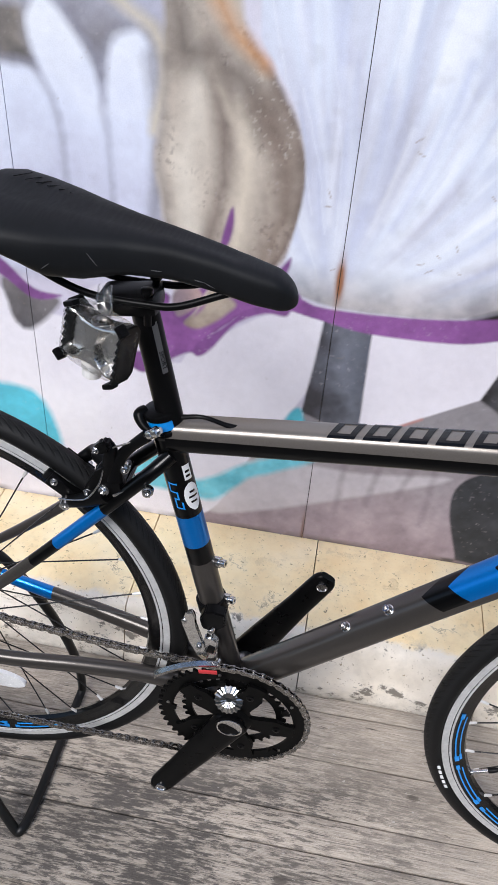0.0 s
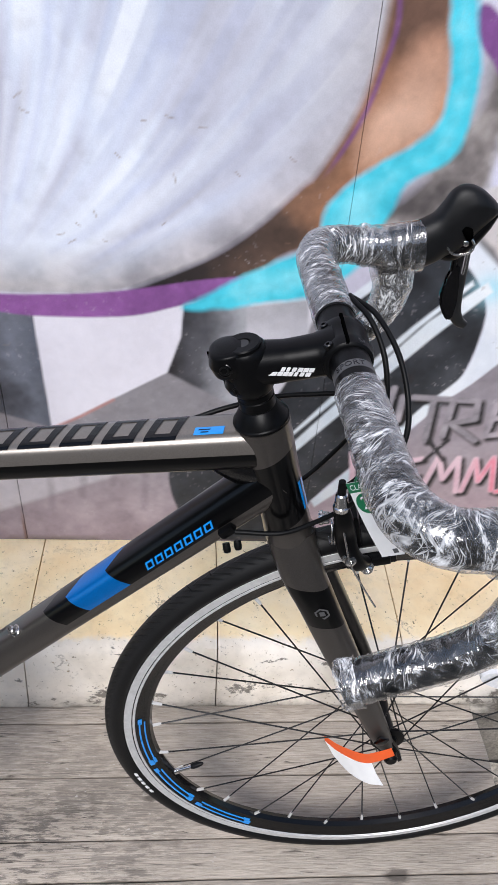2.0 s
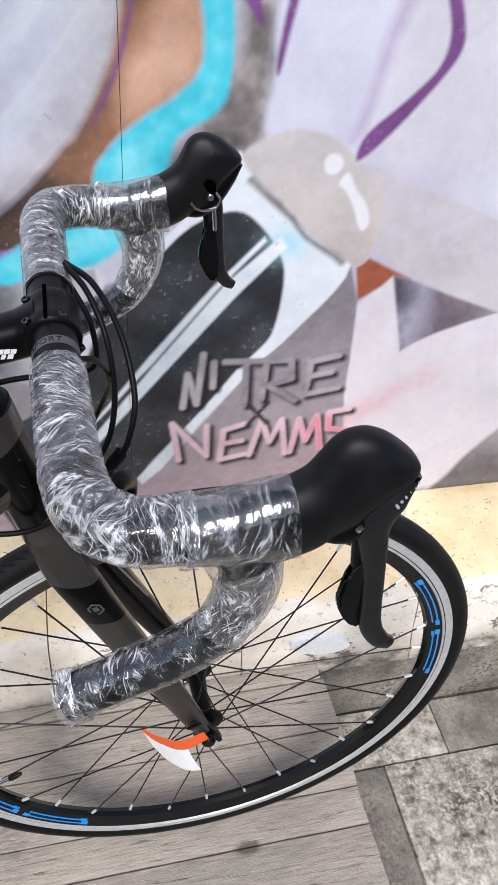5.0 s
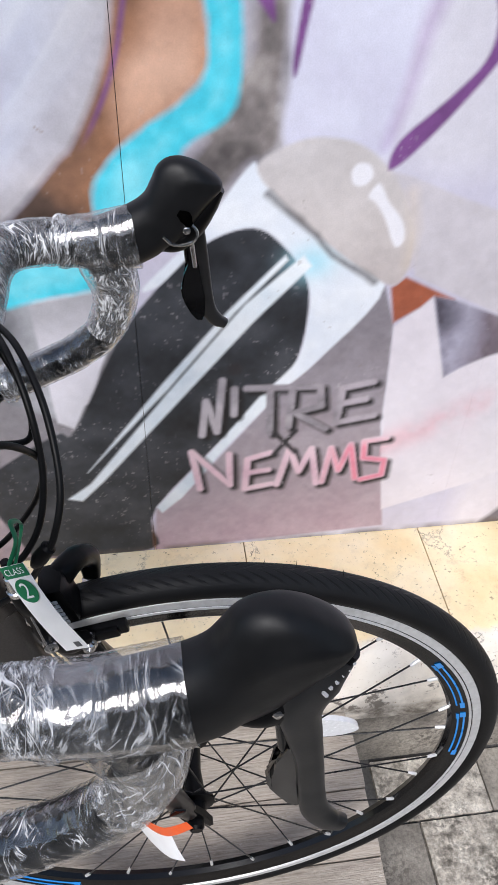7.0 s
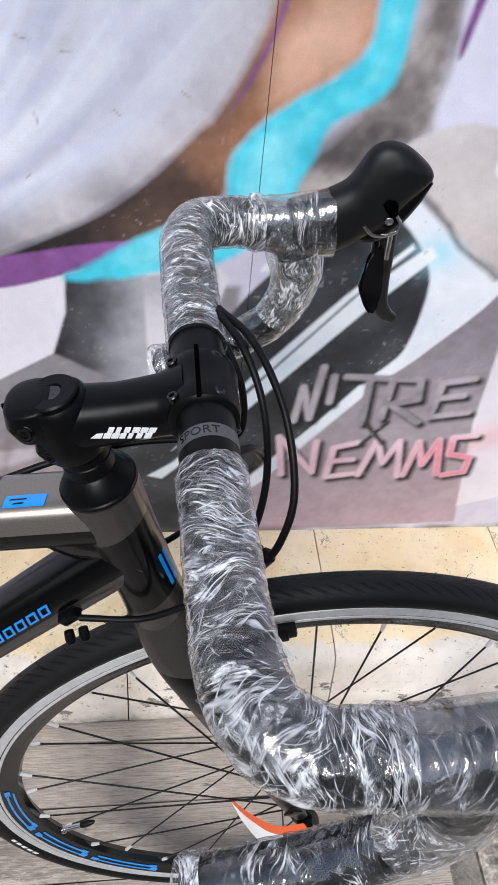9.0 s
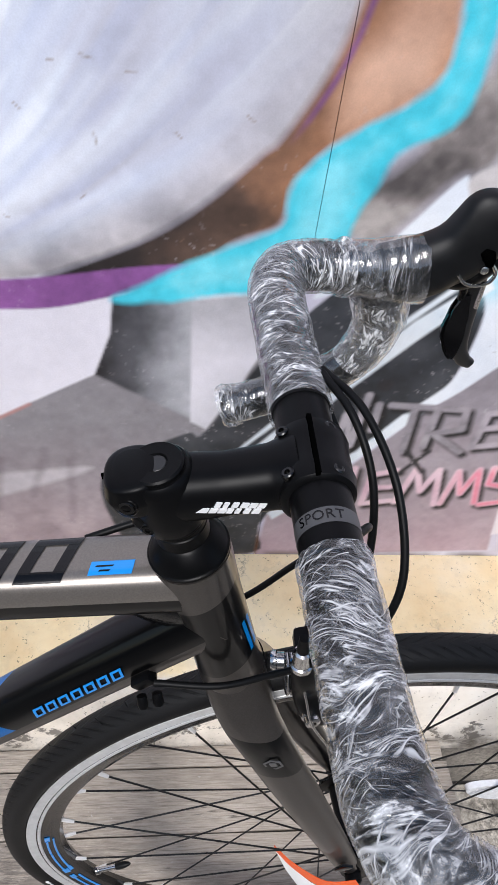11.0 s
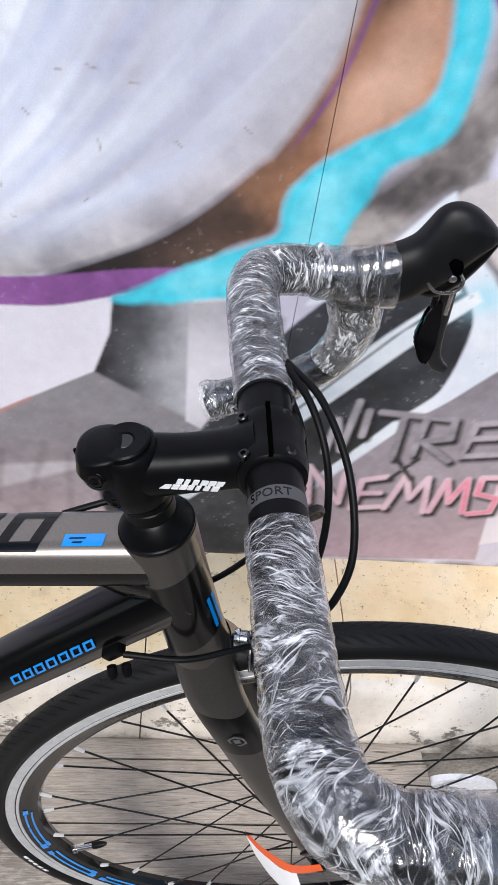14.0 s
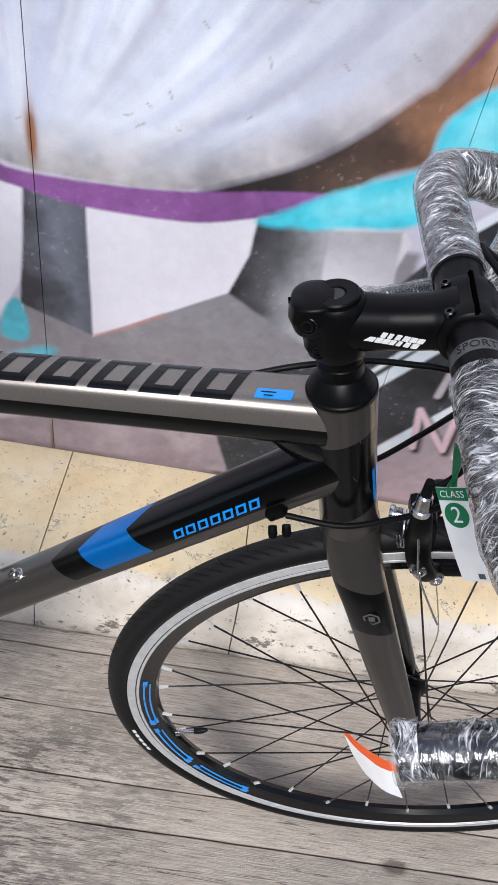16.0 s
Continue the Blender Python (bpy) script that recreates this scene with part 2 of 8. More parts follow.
    tv = add(ns, "ShaderNodeMath", op='ADD')
    ls.new(tw.outputs[0], tv.inputs[0])
    ls.new(sheen_veil.outputs[0], tv.inputs[1])
    tf = add(ns, "ShaderNodeMath", op='ADD')
    ls.new(tv.outputs[0], tf.inputs[0])
    ls.new(frost, tf.inputs[1])
    # diffuse white, for milky film and for sky glints painted along the creases
    milky_glint = add(ns, "ShaderNodeMath", op='MULTIPLY_ADD', i1=creases, i2=haze)
    ls.new(tf.outputs[0], milky_glint.inputs[0])
    milky_glint.use_clamp = True
    vor = ns.new("ShaderNodeTexVoronoi")
    vor.inputs["Scale"].default_value = 1.0
    vm = ns.new("ShaderNodeMapping")
    vm.inputs["Scale"].default_value = (60, 95, 1)
    vm.inputs["Rotation"].default_value = (0, 0, radians(20))
    ls.new(warp.outputs[0], vm.inputs[0])
    ls.new(vm.outputs[0], vor.inputs["Vector"])
    hsum = add(ns, "ShaderNodeMath", op='MULTIPLY_ADD', i1=0.55)
    ls.new(vor.outputs["Distance"], hsum.inputs[0])
    ls.new(fold.outputs[0], hsum.inputs[2])
    hall = add(ns, "ShaderNodeMath", op='ADD')
    ls.new(hsum.outputs[0], hall.inputs[0])
    ls.new(first.outputs[0], hall.inputs[1])
    b = ns.new("ShaderNodeBump")
    b.inputs["Strength"].default_value, b.inputs["Distance"].default_value = strength, 0.003
    ls.new(hall.outputs[0], b.inputs["Height"])
    tr = ns.new("ShaderNodeBsdfTransparent")
    gl = ns.new("ShaderNodeBsdfGlossy")
    gl.inputs["Roughness"].default_value = 0.09
    ls.new(b.outputs[0], gl.inputs["Normal"])
    df = ns.new("ShaderNodeBsdfDiffuse")
    df.inputs["Color"].default_value = (0.88, 0.89, 0.91, 1)
    fr = ns.new("ShaderNodeFresnel")
    fr.inputs["IOR"].default_value = 1.5
    boost = add(ns, "ShaderNodeMath", op='MULTIPLY_ADD', i1=gloss, i2=0.0)
    ls.new(fr.outputs[0], boost.inputs[0])
    boost.use_clamp = True
    cap = add(ns, "ShaderNodeMath", op='MINIMUM', i1=0.40)
    ls.new(boost.outputs[0], cap.inputs[0])
    m1, m2 = ns.new("ShaderNodeMixShader"), ns.new("ShaderNodeMixShader")
    ls.new(milky_glint.outputs[0], m1.inputs[0])
    ls.new(tr.outputs[0], m1.inputs[1])
    ls.new(df.outputs[0], m1.inputs[2])
    ls.new(cap.outputs[0], m2.inputs[0])
    ls.new(m1.outputs[0], m2.inputs[1])
    ls.new(gl.outputs[0], m2.inputs[2])
    ls.new(m2.outputs[0], out.inputs[0])
    return m


m_film = film_material()
m_film_drop = film_material("cling_film_on_drops", 0.85, 0.0, 0.28, 0.10, 3.0)
m_film_web = film_material("stretched_cling_film", 0.9, 0.02, 0.4, 0.03, 2.0)
m_film_tight = film_material("tight_cling_film", 0.6, 0.0, 0.16, 0.09, 3.0)
m_bag = film_material("clear_bag", 0.05, 0.0, 0.18, 0.06, 0.8)


def wood_material():
    """Weathered boards: silver-grey fibre, dark dashes of worn grain in patches, cracks, stains, knots."""
    m, ns, ls, p = nodes_of("weathered_wood")
    tc = ns.new("ShaderNodeTexCoord")
    oi = ns.new("ShaderNodeObjectInfo")
    off = add(ns, "ShaderNodeVectorMath", op='MULTIPLY_ADD', i1=(7.0, 3.0, 1.0))
    ls.new(oi.outputs["Random"], off.inputs[0])
    ls.new(tc.outputs["Object"], off.inputs[2])
    vec = off.outputs[0]
    g = ns.new("ShaderNodeNewGeometry")
    fibre = noise_tex(ns, ls, 36, 6, 0.72, vec, (0.8, 12, 12))
    hair = noise_tex(ns, ls, 60, 4, 0.7, vec, (0.35, 16, 16))
    dash = noise_tex(ns, ls, 34, 7, 0.74, vec, (0.85, 4.4, 4.4))
    patch = noise_tex(ns, ls, 8.0, 6, 0.66, g.outputs["Position"], (1.0, 2.0, 1.0))
    stain = noise_tex(ns, ls, 3.2, 4, 0.6, g.outputs["Position"], (1.0, 1.6, 1.0))
    base = ramp(ns, ls, fibre.outputs[0], [(0.25, lin(142, 131, 119)), (0.5, lin(184, 172, 158)), (0.75, lin(208, 197, 184))])
    col = mixc(ns, ls, 0.8, base.outputs[0], ramp(ns, ls, hair.outputs[0], [(0.34, 0.55), (0.46, 1.0), (0.8, 1.12)]).outputs[0], 'MULTIPLY')
    broad = ramp(ns, ls, stain.outputs[0], [(0.3, 0.80), (0.55, 1.0), (0.7, 1.08)])
    col = mixc(ns, ls, 0.8, col, broad.outputs[0], 'MULTIPLY')
    # how deep the dark grain shows: thick in some places, worn off in others, little towards the boards' right end
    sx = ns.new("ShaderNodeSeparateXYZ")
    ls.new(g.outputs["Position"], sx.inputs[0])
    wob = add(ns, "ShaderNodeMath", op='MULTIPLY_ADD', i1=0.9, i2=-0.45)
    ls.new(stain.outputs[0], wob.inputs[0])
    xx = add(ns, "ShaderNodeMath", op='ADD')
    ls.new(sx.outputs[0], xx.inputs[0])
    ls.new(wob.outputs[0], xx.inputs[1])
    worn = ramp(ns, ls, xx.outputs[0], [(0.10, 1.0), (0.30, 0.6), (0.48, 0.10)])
    # darker blotches, strongest towards the boards' left end
    blotch_tone = ramp(ns, ls, stain.outputs[0], [(0.34, 0.74), (0.56, 0.98), (0.66, 1.06)])
    col = mixc(ns, ls, worn.outputs[0], col, mixc(ns, ls, 1.0, col, blotch_tone.outputs[0], 'MULTIPLY'))
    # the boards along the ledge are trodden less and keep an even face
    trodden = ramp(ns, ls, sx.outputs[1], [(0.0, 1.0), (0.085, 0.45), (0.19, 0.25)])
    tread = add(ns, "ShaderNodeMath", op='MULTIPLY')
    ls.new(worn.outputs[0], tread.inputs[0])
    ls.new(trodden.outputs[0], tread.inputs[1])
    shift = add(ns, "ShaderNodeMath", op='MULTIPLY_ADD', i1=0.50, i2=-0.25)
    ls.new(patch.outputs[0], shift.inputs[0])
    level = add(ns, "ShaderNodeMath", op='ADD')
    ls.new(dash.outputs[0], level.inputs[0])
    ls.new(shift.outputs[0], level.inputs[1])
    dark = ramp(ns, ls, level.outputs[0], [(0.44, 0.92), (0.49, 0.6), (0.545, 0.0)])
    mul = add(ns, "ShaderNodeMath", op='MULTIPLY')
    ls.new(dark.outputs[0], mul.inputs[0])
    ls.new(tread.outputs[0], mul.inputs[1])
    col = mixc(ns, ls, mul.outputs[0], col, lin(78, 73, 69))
    split = noise_tex(ns, ls, 9, 3, 0.5, vec, (0.30, 9, 9))
    crack = ramp(ns, ls, split.outputs[0], [(0.488, 0.0), (0.5, 1.0), (0.512, 0.0)])
    there = ramp(ns, ls, patch.outputs[0], [(0.46, 0.0), (0.55, 0.9)])
    cm = add(ns, "ShaderNodeMath", op='MULTIPLY')
    ls.new(crack.outputs[0], cm.inputs[0])
    ls.new(there.outputs[0], cm.inputs[1])
    col = mixc(ns, ls, cm.outputs[0], col, lin(64, 58, 52))
    for kx, ky, kr in ((0.672, -0.066, 0.022), (0.10, -0.115, 0.016), (0.30, 0.055, 0.012)):
        d = add(ns, "ShaderNodeVectorMath", op='SUBTRACT', i1=(kx, ky, 0.030))
        ls.new(g.outputs["Position"], d.inputs[0])
        sc = add(ns, "ShaderNodeVectorMath", op='MULTIPLY', i1=(1.0, 2.0, 0.0))
        ls.new(d.outputs[0], sc.inputs[0])
        ln = add(ns, "ShaderNodeVectorMath", op='LENGTH')
        ls.new(sc.outputs[0], ln.inputs[0])
        rag = add(ns, "ShaderNodeMath", op='MULTIPLY_ADD', i1=kr * 1.6)
        ls.new(dash.outputs[0], rag.inputs[0])
        ls.new(ln.outputs["Value"], rag.inputs[2])
        col = mixc(ns, ls, ramp(ns, ls, rag.outputs[0], [(kr * 1.45, 0.85), (kr * 1.9, 0.0)]).outputs[0], col, lin(88, 80, 73))
    chalk = noise_tex(ns, ls, 150, 2, 0.5, g.outputs["Position"], (0.7, 1.3, 1.0))
    col = mixc(ns, ls, ramp(ns, ls, chalk.outputs[0], [(0.70, 0.0), (0.76, 0.55)]).outputs[0], col, lin(206, 200, 194))
    tone = ramp(ns, ls, oi.outputs["Random"], [(0.0, 0.90), (1.0, 1.04)])
    col = mixc(ns, ls, 1.0, col, tone.outputs[0], 'MULTIPLY')
    ls.new(col, p.inputs["Base Color"])
    p.inputs["Roughness"].default_value = 0.8
    hgt = mixc(ns, ls, 0.5, hair.outputs[0], dash.outputs[0])
    bump_to(ns, ls, p, hgt, 0.7, 0.004)
    return m


def concrete_material(name, dark, mid, light, speck=0.0, scale=9, bumps=0.4):
    m, ns, ls, p = nodes_of(name)
    n1 = noise_tex(ns, ls, scale, 6, 0.6)
    n2 = noise_tex(ns, ls, 150, 4, 0.7)
    col = ramp(ns, ls, n1.outputs[0], [(0.28, dark), (0.5, mid), (0.72, light)]).outputs[0]
    col = mixc(ns, ls, 0.75, col, ramp(ns, ls, n2.outputs[0], [(0.3, 0.45), (0.5, 1.0), (0.7, 1.3)]).outputs[0], 'MULTIPLY')
    h = n2.outputs[0]
    if speck:
        n3 = noise_tex(ns, ls, 105, 5, 0.75)
        spots = ramp(ns, ls, n3.outputs[0], [(0.50 - 0.05 * speck, 0.0), (0.56, 1.0)])
        patch = noise_tex(ns, ls, 7, 3)
        where = ramp(ns, ls, patch.outputs[0], [(0.35, 0.0), (0.6, 1.0)])
        mul = add(ns, "ShaderNodeMath", op='MULTIPLY')
        ls.new(spots.outputs[0], mul.inputs[0])
        ls.new(where.outputs[0], mul.inputs[1])
        col = mixc(ns, ls, mul.outputs[0], col, dark)
    ls.new(col, p.inputs["Base Color"])
    p.inputs["Roughness"].default_value = 0.85
    bump_to(ns, ls, p, h, bumps, 0.003)
    return m


def ledge_material():
    """Kerb blocks: ochre limewash on top, chipped cream paint and dirt on the face."""
    m, ns, ls, p = nodes_of("limewashed_stone")
    g = ns.new("ShaderNodeNewGeometry")
    s = ns.new("ShaderNodeSeparateXYZ")
    ls.new(g.outputs["Position"], s.inputs[0])
    n0 = noise_tex(ns, ls, 22, 5, 0.7)
    wob = add(ns, "ShaderNodeMath", op='MULTIPLY_ADD', i1=0.05, i2=-0.025)
    ls.new(n0.outputs[0], wob.inputs[0])
    yy = add(ns, "ShaderNodeMath", op='ADD')
    ls.new(s.outputs[1], yy.inputs[0])
    ls.new(wob.outputs[0], yy.inputs[1])
    top = ramp(ns, ls, yy.outputs[0], [(0.262, 0.0), (0.275, 1.0)])
    n1 = noise_tex(ns, ls, 7, 5, 0.6)
    n2 = noise_tex(ns, ls, 120, 4, 0.7)
    ochre = ramp(ns, ls, n1.outputs[0], [(0.3, lin(236, 206, 156)), (0.5, lin(246, 224, 182)), (0.72, lin(248, 232, 202))])
    cream = ramp(ns, ls, n1.outputs[0], [(0.3, lin(212, 201, 185)), (0.5, lin(236, 226, 212)), (0.72, lin(242, 235, 225))])
    col = mixc(ns, ls, top.outputs[0], cream.outputs[0], ochre.outputs[0])
    specks = ramp(ns, ls, n2.outputs[0], [(0.30, 1.0), (0.37, 0.0)])
    col = mixc(ns, ls, specks.outputs[0], col, lin(150, 130, 100))
    n3 = noise_tex(ns, ls, 16, 6, 0.7, None, (1, 1, 1.6))
    chips = ramp(ns, ls, n3.outputs[0], [(0.595, 0.0), (0.635, 1.0)])
    bare = ramp(ns, ls, top.outputs[0], [(0.0, 1.0), (1.0, 0.12)])
    cf = add(ns, "ShaderNodeMath", op='MULTIPLY')
    ls.new(chips.outputs[0], cf.inputs[0])
    ls.new(bare.outputs[0], cf.inputs[1])
    col = mixc(ns, ls, cf.outputs[0], col, lin(128, 121, 112))
    n4 = noise_tex(ns, ls, 40, 6, 0.75)
    col = mixc(ns, ls, 0.6, col, ramp(ns, ls, n4.outputs[0], [(0.3, 0.86), (0.5, 1.03), (0.8, 1.1)]).outputs[0], 'MULTIPLY')
    pits = ramp(ns, ls, noise_tex(ns, ls, 75, 4, 0.8).outputs[0], [(0.315, 1.0), (0.350, 0.0)])
    col = mixc(ns, ls, pits.outputs[0], col, lin(112, 98, 80))
    vor = ns.new("ShaderNodeTexVoronoi")
    vor.feature = 'DISTANCE_TO_EDGE'
    vor.inputs["Scale"].default_value = 5.5
    tcv = ns.new("ShaderNodeTexCoord")
    warp = mixc(ns, ls, 0.12, tcv.outputs["Object"], n3.outputs["Color"])
    ls.new(warp, vor.inputs["Vector"])
    crack = ramp(ns, ls, vor.outputs["Distance"], [(0.0, 1.0), (0.010, 0.0)])
    seldom = ramp(ns, ls, n1.outputs[0], [(0.52, 0.0), (0.58, 0.8)])
    cm = add(ns, "ShaderNodeMath", op='MULTIPLY')
    ls.new(crack.outputs[0], cm.inputs[0])
    ls.new(seldom.outputs[0], cm.inputs[1])
    col = mixc(ns, ls, cm.outputs[0], col, lin(120, 104, 84))
    foot = ramp(ns, ls, s.outputs[2], [(0.022, 1.0), (0.034, 0.45), (0.062, 0.0)])
    gm = add(ns, "ShaderNodeMath", op='MULTIPLY')
    ls.new(foot.outputs[0], gm.inputs[0])
    ls.new(ramp(ns, ls, n3.outputs[0], [(0.35, 0.2), (0.6, 1.0)]).outputs[0], gm.inputs[1])
    col = mixc(ns, ls, gm.outputs[0], col, lin(108, 100, 90))
    ls.new(col, p.inputs["Base Color"])
    p.inputs["Roughness"].default_value = 0.85
    h = mixc(ns, ls, 0.5, n4.outputs[0], chips.outputs[0])
    bump_to(ns, ls, p, h, 0.5, 0.003)
    return m


def mural_material():
    m, ns, ls, p = nodes_of("mural_paint")
    a = ns.new("ShaderNodeVertexColor")
    a.layer_name = "pigment"
    n1, n2 = noise_tex(ns, ls, 500, 3), noise_tex(ns, ls, 60, 5, 0.7)
    col = mixc(ns, ls, 0.35, a.outputs[0], ramp(ns, ls, n1.outputs[0], [(0.3, 0.82), (0.7, 1.08)]).outputs[0], 'MULTIPLY')
    col = mixc(ns, ls, 0.25, col, ramp(ns, ls, n2.outputs[0], [(0.3, 0.8), (0.7, 1.1)]).outputs[0], 'MULTIPLY')
    ls.new(col, p.inputs["Base Color"])
    p.inputs["Roughness"].default_value = 0.55
    bump_to(ns, ls, p, n2.outputs[0], 0.08, 0.0015)
    return m


m_wood, m_ledge, m_mural = wood_material(), ledge_material(), mural_material()
m_rough = concrete_material("exposed_aggregate", lin(74, 69, 62), lin(196, 187, 174), lin(234, 227, 214), 1.2, 42, 1.0)
m_smooth = concrete_material("grey_cement", lin(100, 94, 87), lin(146, 139, 129), lin(176, 168, 156), 0.45, 11, 0.6)
m_under = concrete_material("dark_cement", lin(70, 68, 66), lin(96, 94, 91), lin(120, 117, 113), 0.3, 6, 0.4)


# ---- mesh helpers ----
def spline(pts, n):
    """n + 1 points along a smooth curve through pts."""
    pts = [Vector(p) for p in pts]
    if len(pts) == 2:
        return [pts[0].lerp(pts[1], i / n) for i in range(n + 1)]
    ext = [2 * pts[0] - pts[1]] + pts + [2 * pts[-1] - pts[-2]]
    out = []
    for i in range(n + 1):
        u = i / n * (len(pts) - 1)
        k = min(int(u), len(pts) - 2)
        t = u - k
        a, b, c, d = ext[k:k + 4]
        out.append(0.5 * ((2 * b) + (c - a) * t + (2 * a - 5 * b + 4 * c - d) * t * t + (3 * b - a - 3 * c + d) * t ** 3))
    return out


def along_list(values, n):
    if isinstance(values, (int, float)):
        return [values] * (n + 1)
    return [float(np.interp(i / n * (len(values) - 1), range(len(values)), values)) for i in range(n + 1)]


def sweep(bm, pts, radius, n=None, seg=16, side=None, aspect=1.0, cap=True, closed=False, shape=None):
    """A tube through pts. side: the way of its first half-axis; aspect: second half-axis over first; shape(angle): radius factor."""
    n = n or (1 if len(pts) == 2 else 8 * (len(pts) - 1))
    path = spline(pts, n)
    rad, asp = along_list(radius, n), along_list(aspect, n)
    rings, u = [], None
    for i, c in enumerate(path):
        t = (path[min(i + 1, n)] - path[max(i - 1, 0)]).normalized()
        if side is not None:
            u = Vector(side) - Vector(side).dot(t) * t
        elif u is None:
            u = t.orthogonal()
        else:
            u = u - u.dot(t) * t
        u.normalize()
        v = t.cross(u)
        ring = []
        for k in range(seg):
            a = 2 * math.pi * k / seg
            f = shape(a) if shape else 1.0
            ring.append(bm.verts.new(c + rad[i] * f * (math.cos(a) * u + asp[i] * math.sin(a) * v)))
        rings.append(ring)
    for r0, r1 in zip(rings, rings[1:]):
        for k in range(seg):
            bm.faces.new((r0[k], r0[(k + 1) % seg], r1[(k + 1) % seg], r1[k]))
    if cap:
        bm.faces.new(rings[0][::-1])
        bm.faces.new(rings[-1])
    return bm


def rod(bm, a, b, r, seg=12, r2=None):
    return sweep(bm, [a, b], [r, r if r2 is None else r2], seg=seg)


def lathe(bm, c, axis, profile, seg=48, closed=False):
    """Turns profile, pairs (along the axis, radius), round the axis at c."""
    axis = Vector(axis).normalized()
    u = axis.orthogonal().normalized()
    v = axis.cross(u)
    rings = []
    for k in range(seg):
        a = 2 * math.pi * k / seg
        d = math.cos(a) * u + math.sin(a) * v
        rings.append([bm.verts.new(Vector(c) + axis * h + d * r) for h, r in profile])
    m = len(profile)
    for k in range(seg):
        p, q = rings[k], rings[(k + 1) % seg]
        for i in range(m if closed else m - 1):
            j = (i + 1) % m
            bm.faces.new((p[i], p[j], q[j], q[i]))
    if not closed:
        for i in (0, m - 1):
            if profile[i][1] > 1e-5:
                bm.faces.new([r[i] for r in rings])
    return bm


def block(bm, m, size, bevel=0.0, taper=None):
    """A box of that size at the pose m, with bevelled edges."""
    vs = []
    for x in (-1, 1):
        for y in (-1, 1):
            for z in (-1, 1):
                k = taper if taper and z > 0 else 1
                vs.append(bm.verts.new(m @ Vector((x * size[0] / 2 * k, y * size[1] / 2 * k, z * size[2] / 2))))
    fs = [bm.faces.new([vs[i] for i in f]) for f in ((0, 1, 3, 2), (4, 6, 7, 5), (0, 4, 5, 1), (2, 3, 7, 6), (0, 2, 6, 4), (1, 5, 7, 3))]
    if bevel:
        es = list({e for f in fs for e in f.edges})
        bmesh.ops.bevel(bm, geom=es, offset=bevel, segments=2, affect='EDGES', profile=0.6)
    return bm


def plate(bm, outline, m, thick):
    """A flat plate with that outline, in the plane of the pose m, thick along its z."""
    lo = [bm.verts.new(m @ Vector((x, y, -thick / 2))) for x, y in outline]
    hi = [bm.verts.new(m @ Vector((x, y, thick / 2))) for x, y in outline]
    bm.faces.new(lo[::-1])
    bm.faces.new(hi)
    for i in range(len(lo)):
        j = (i + 1) % len(lo)
        bm.faces.new((lo[i], lo[j], hi[j], hi[i]))
    return bm


def mesh_of(name, bm, material, smooth=38):
    bmesh.ops.recalc_face_normals(bm, faces=bm.faces)
    me = bpy.data.meshes.new(name)
    bm.to_mesh(me)
    bm.free()
    me.materials.append(material)
    if smooth:
        me.shade_smooth()
        me.set_sharp_from_angle(angle=radians(smooth))
    return me


def part(name, bm, material, parent, label="", smooth=38):
    me = bm if isinstance(bm, bpy.types.Mesh) else mesh_of(name, bm, material, smooth)
    ob = new(name, me)
    ob.parent = parent
    if parent is not None and parent.type == 'EMPTY':
        ob.matrix_parent_inverse = Matrix.Translation(-parent.location)
    return tagged(ob, label)


def thing(name, base, label, category, group="", kind=""):
    e = new(name)
    e.location, e.empty_display_size = base, 0.05
    return tagged(e, label, category, group, kind)


def B():
    return bmesh.new()


def lettering(name, body, size, place, material, parent, depth=0.0004, label="", spacing=1.0, shear=0.0):
    """A word as a mesh; place maps (x, y, depth) of the flat word to the world."""
    cu = bpy.data.curves.new(name, 'FONT')
    cu.body, cu.size, cu.extrude, cu.align_x, cu.align_y = body, size, depth, 'CENTER', 'CENTER'
    cu.space_character, cu.shear, cu.resolution_u = spacing, shear, 3
    tmp = new(name, cu)
    me = bpy.data.meshes.new_from_object(tmp.evaluated_get(bpy.context.evaluated_depsgraph_get()))
    bpy.data.objects.remove(tmp)
    for v in me.vertices:
        v.co = place(*v.co)
    me.materials.clear()
    me.materials.append(material)
    return part(name, me, material, parent, label)


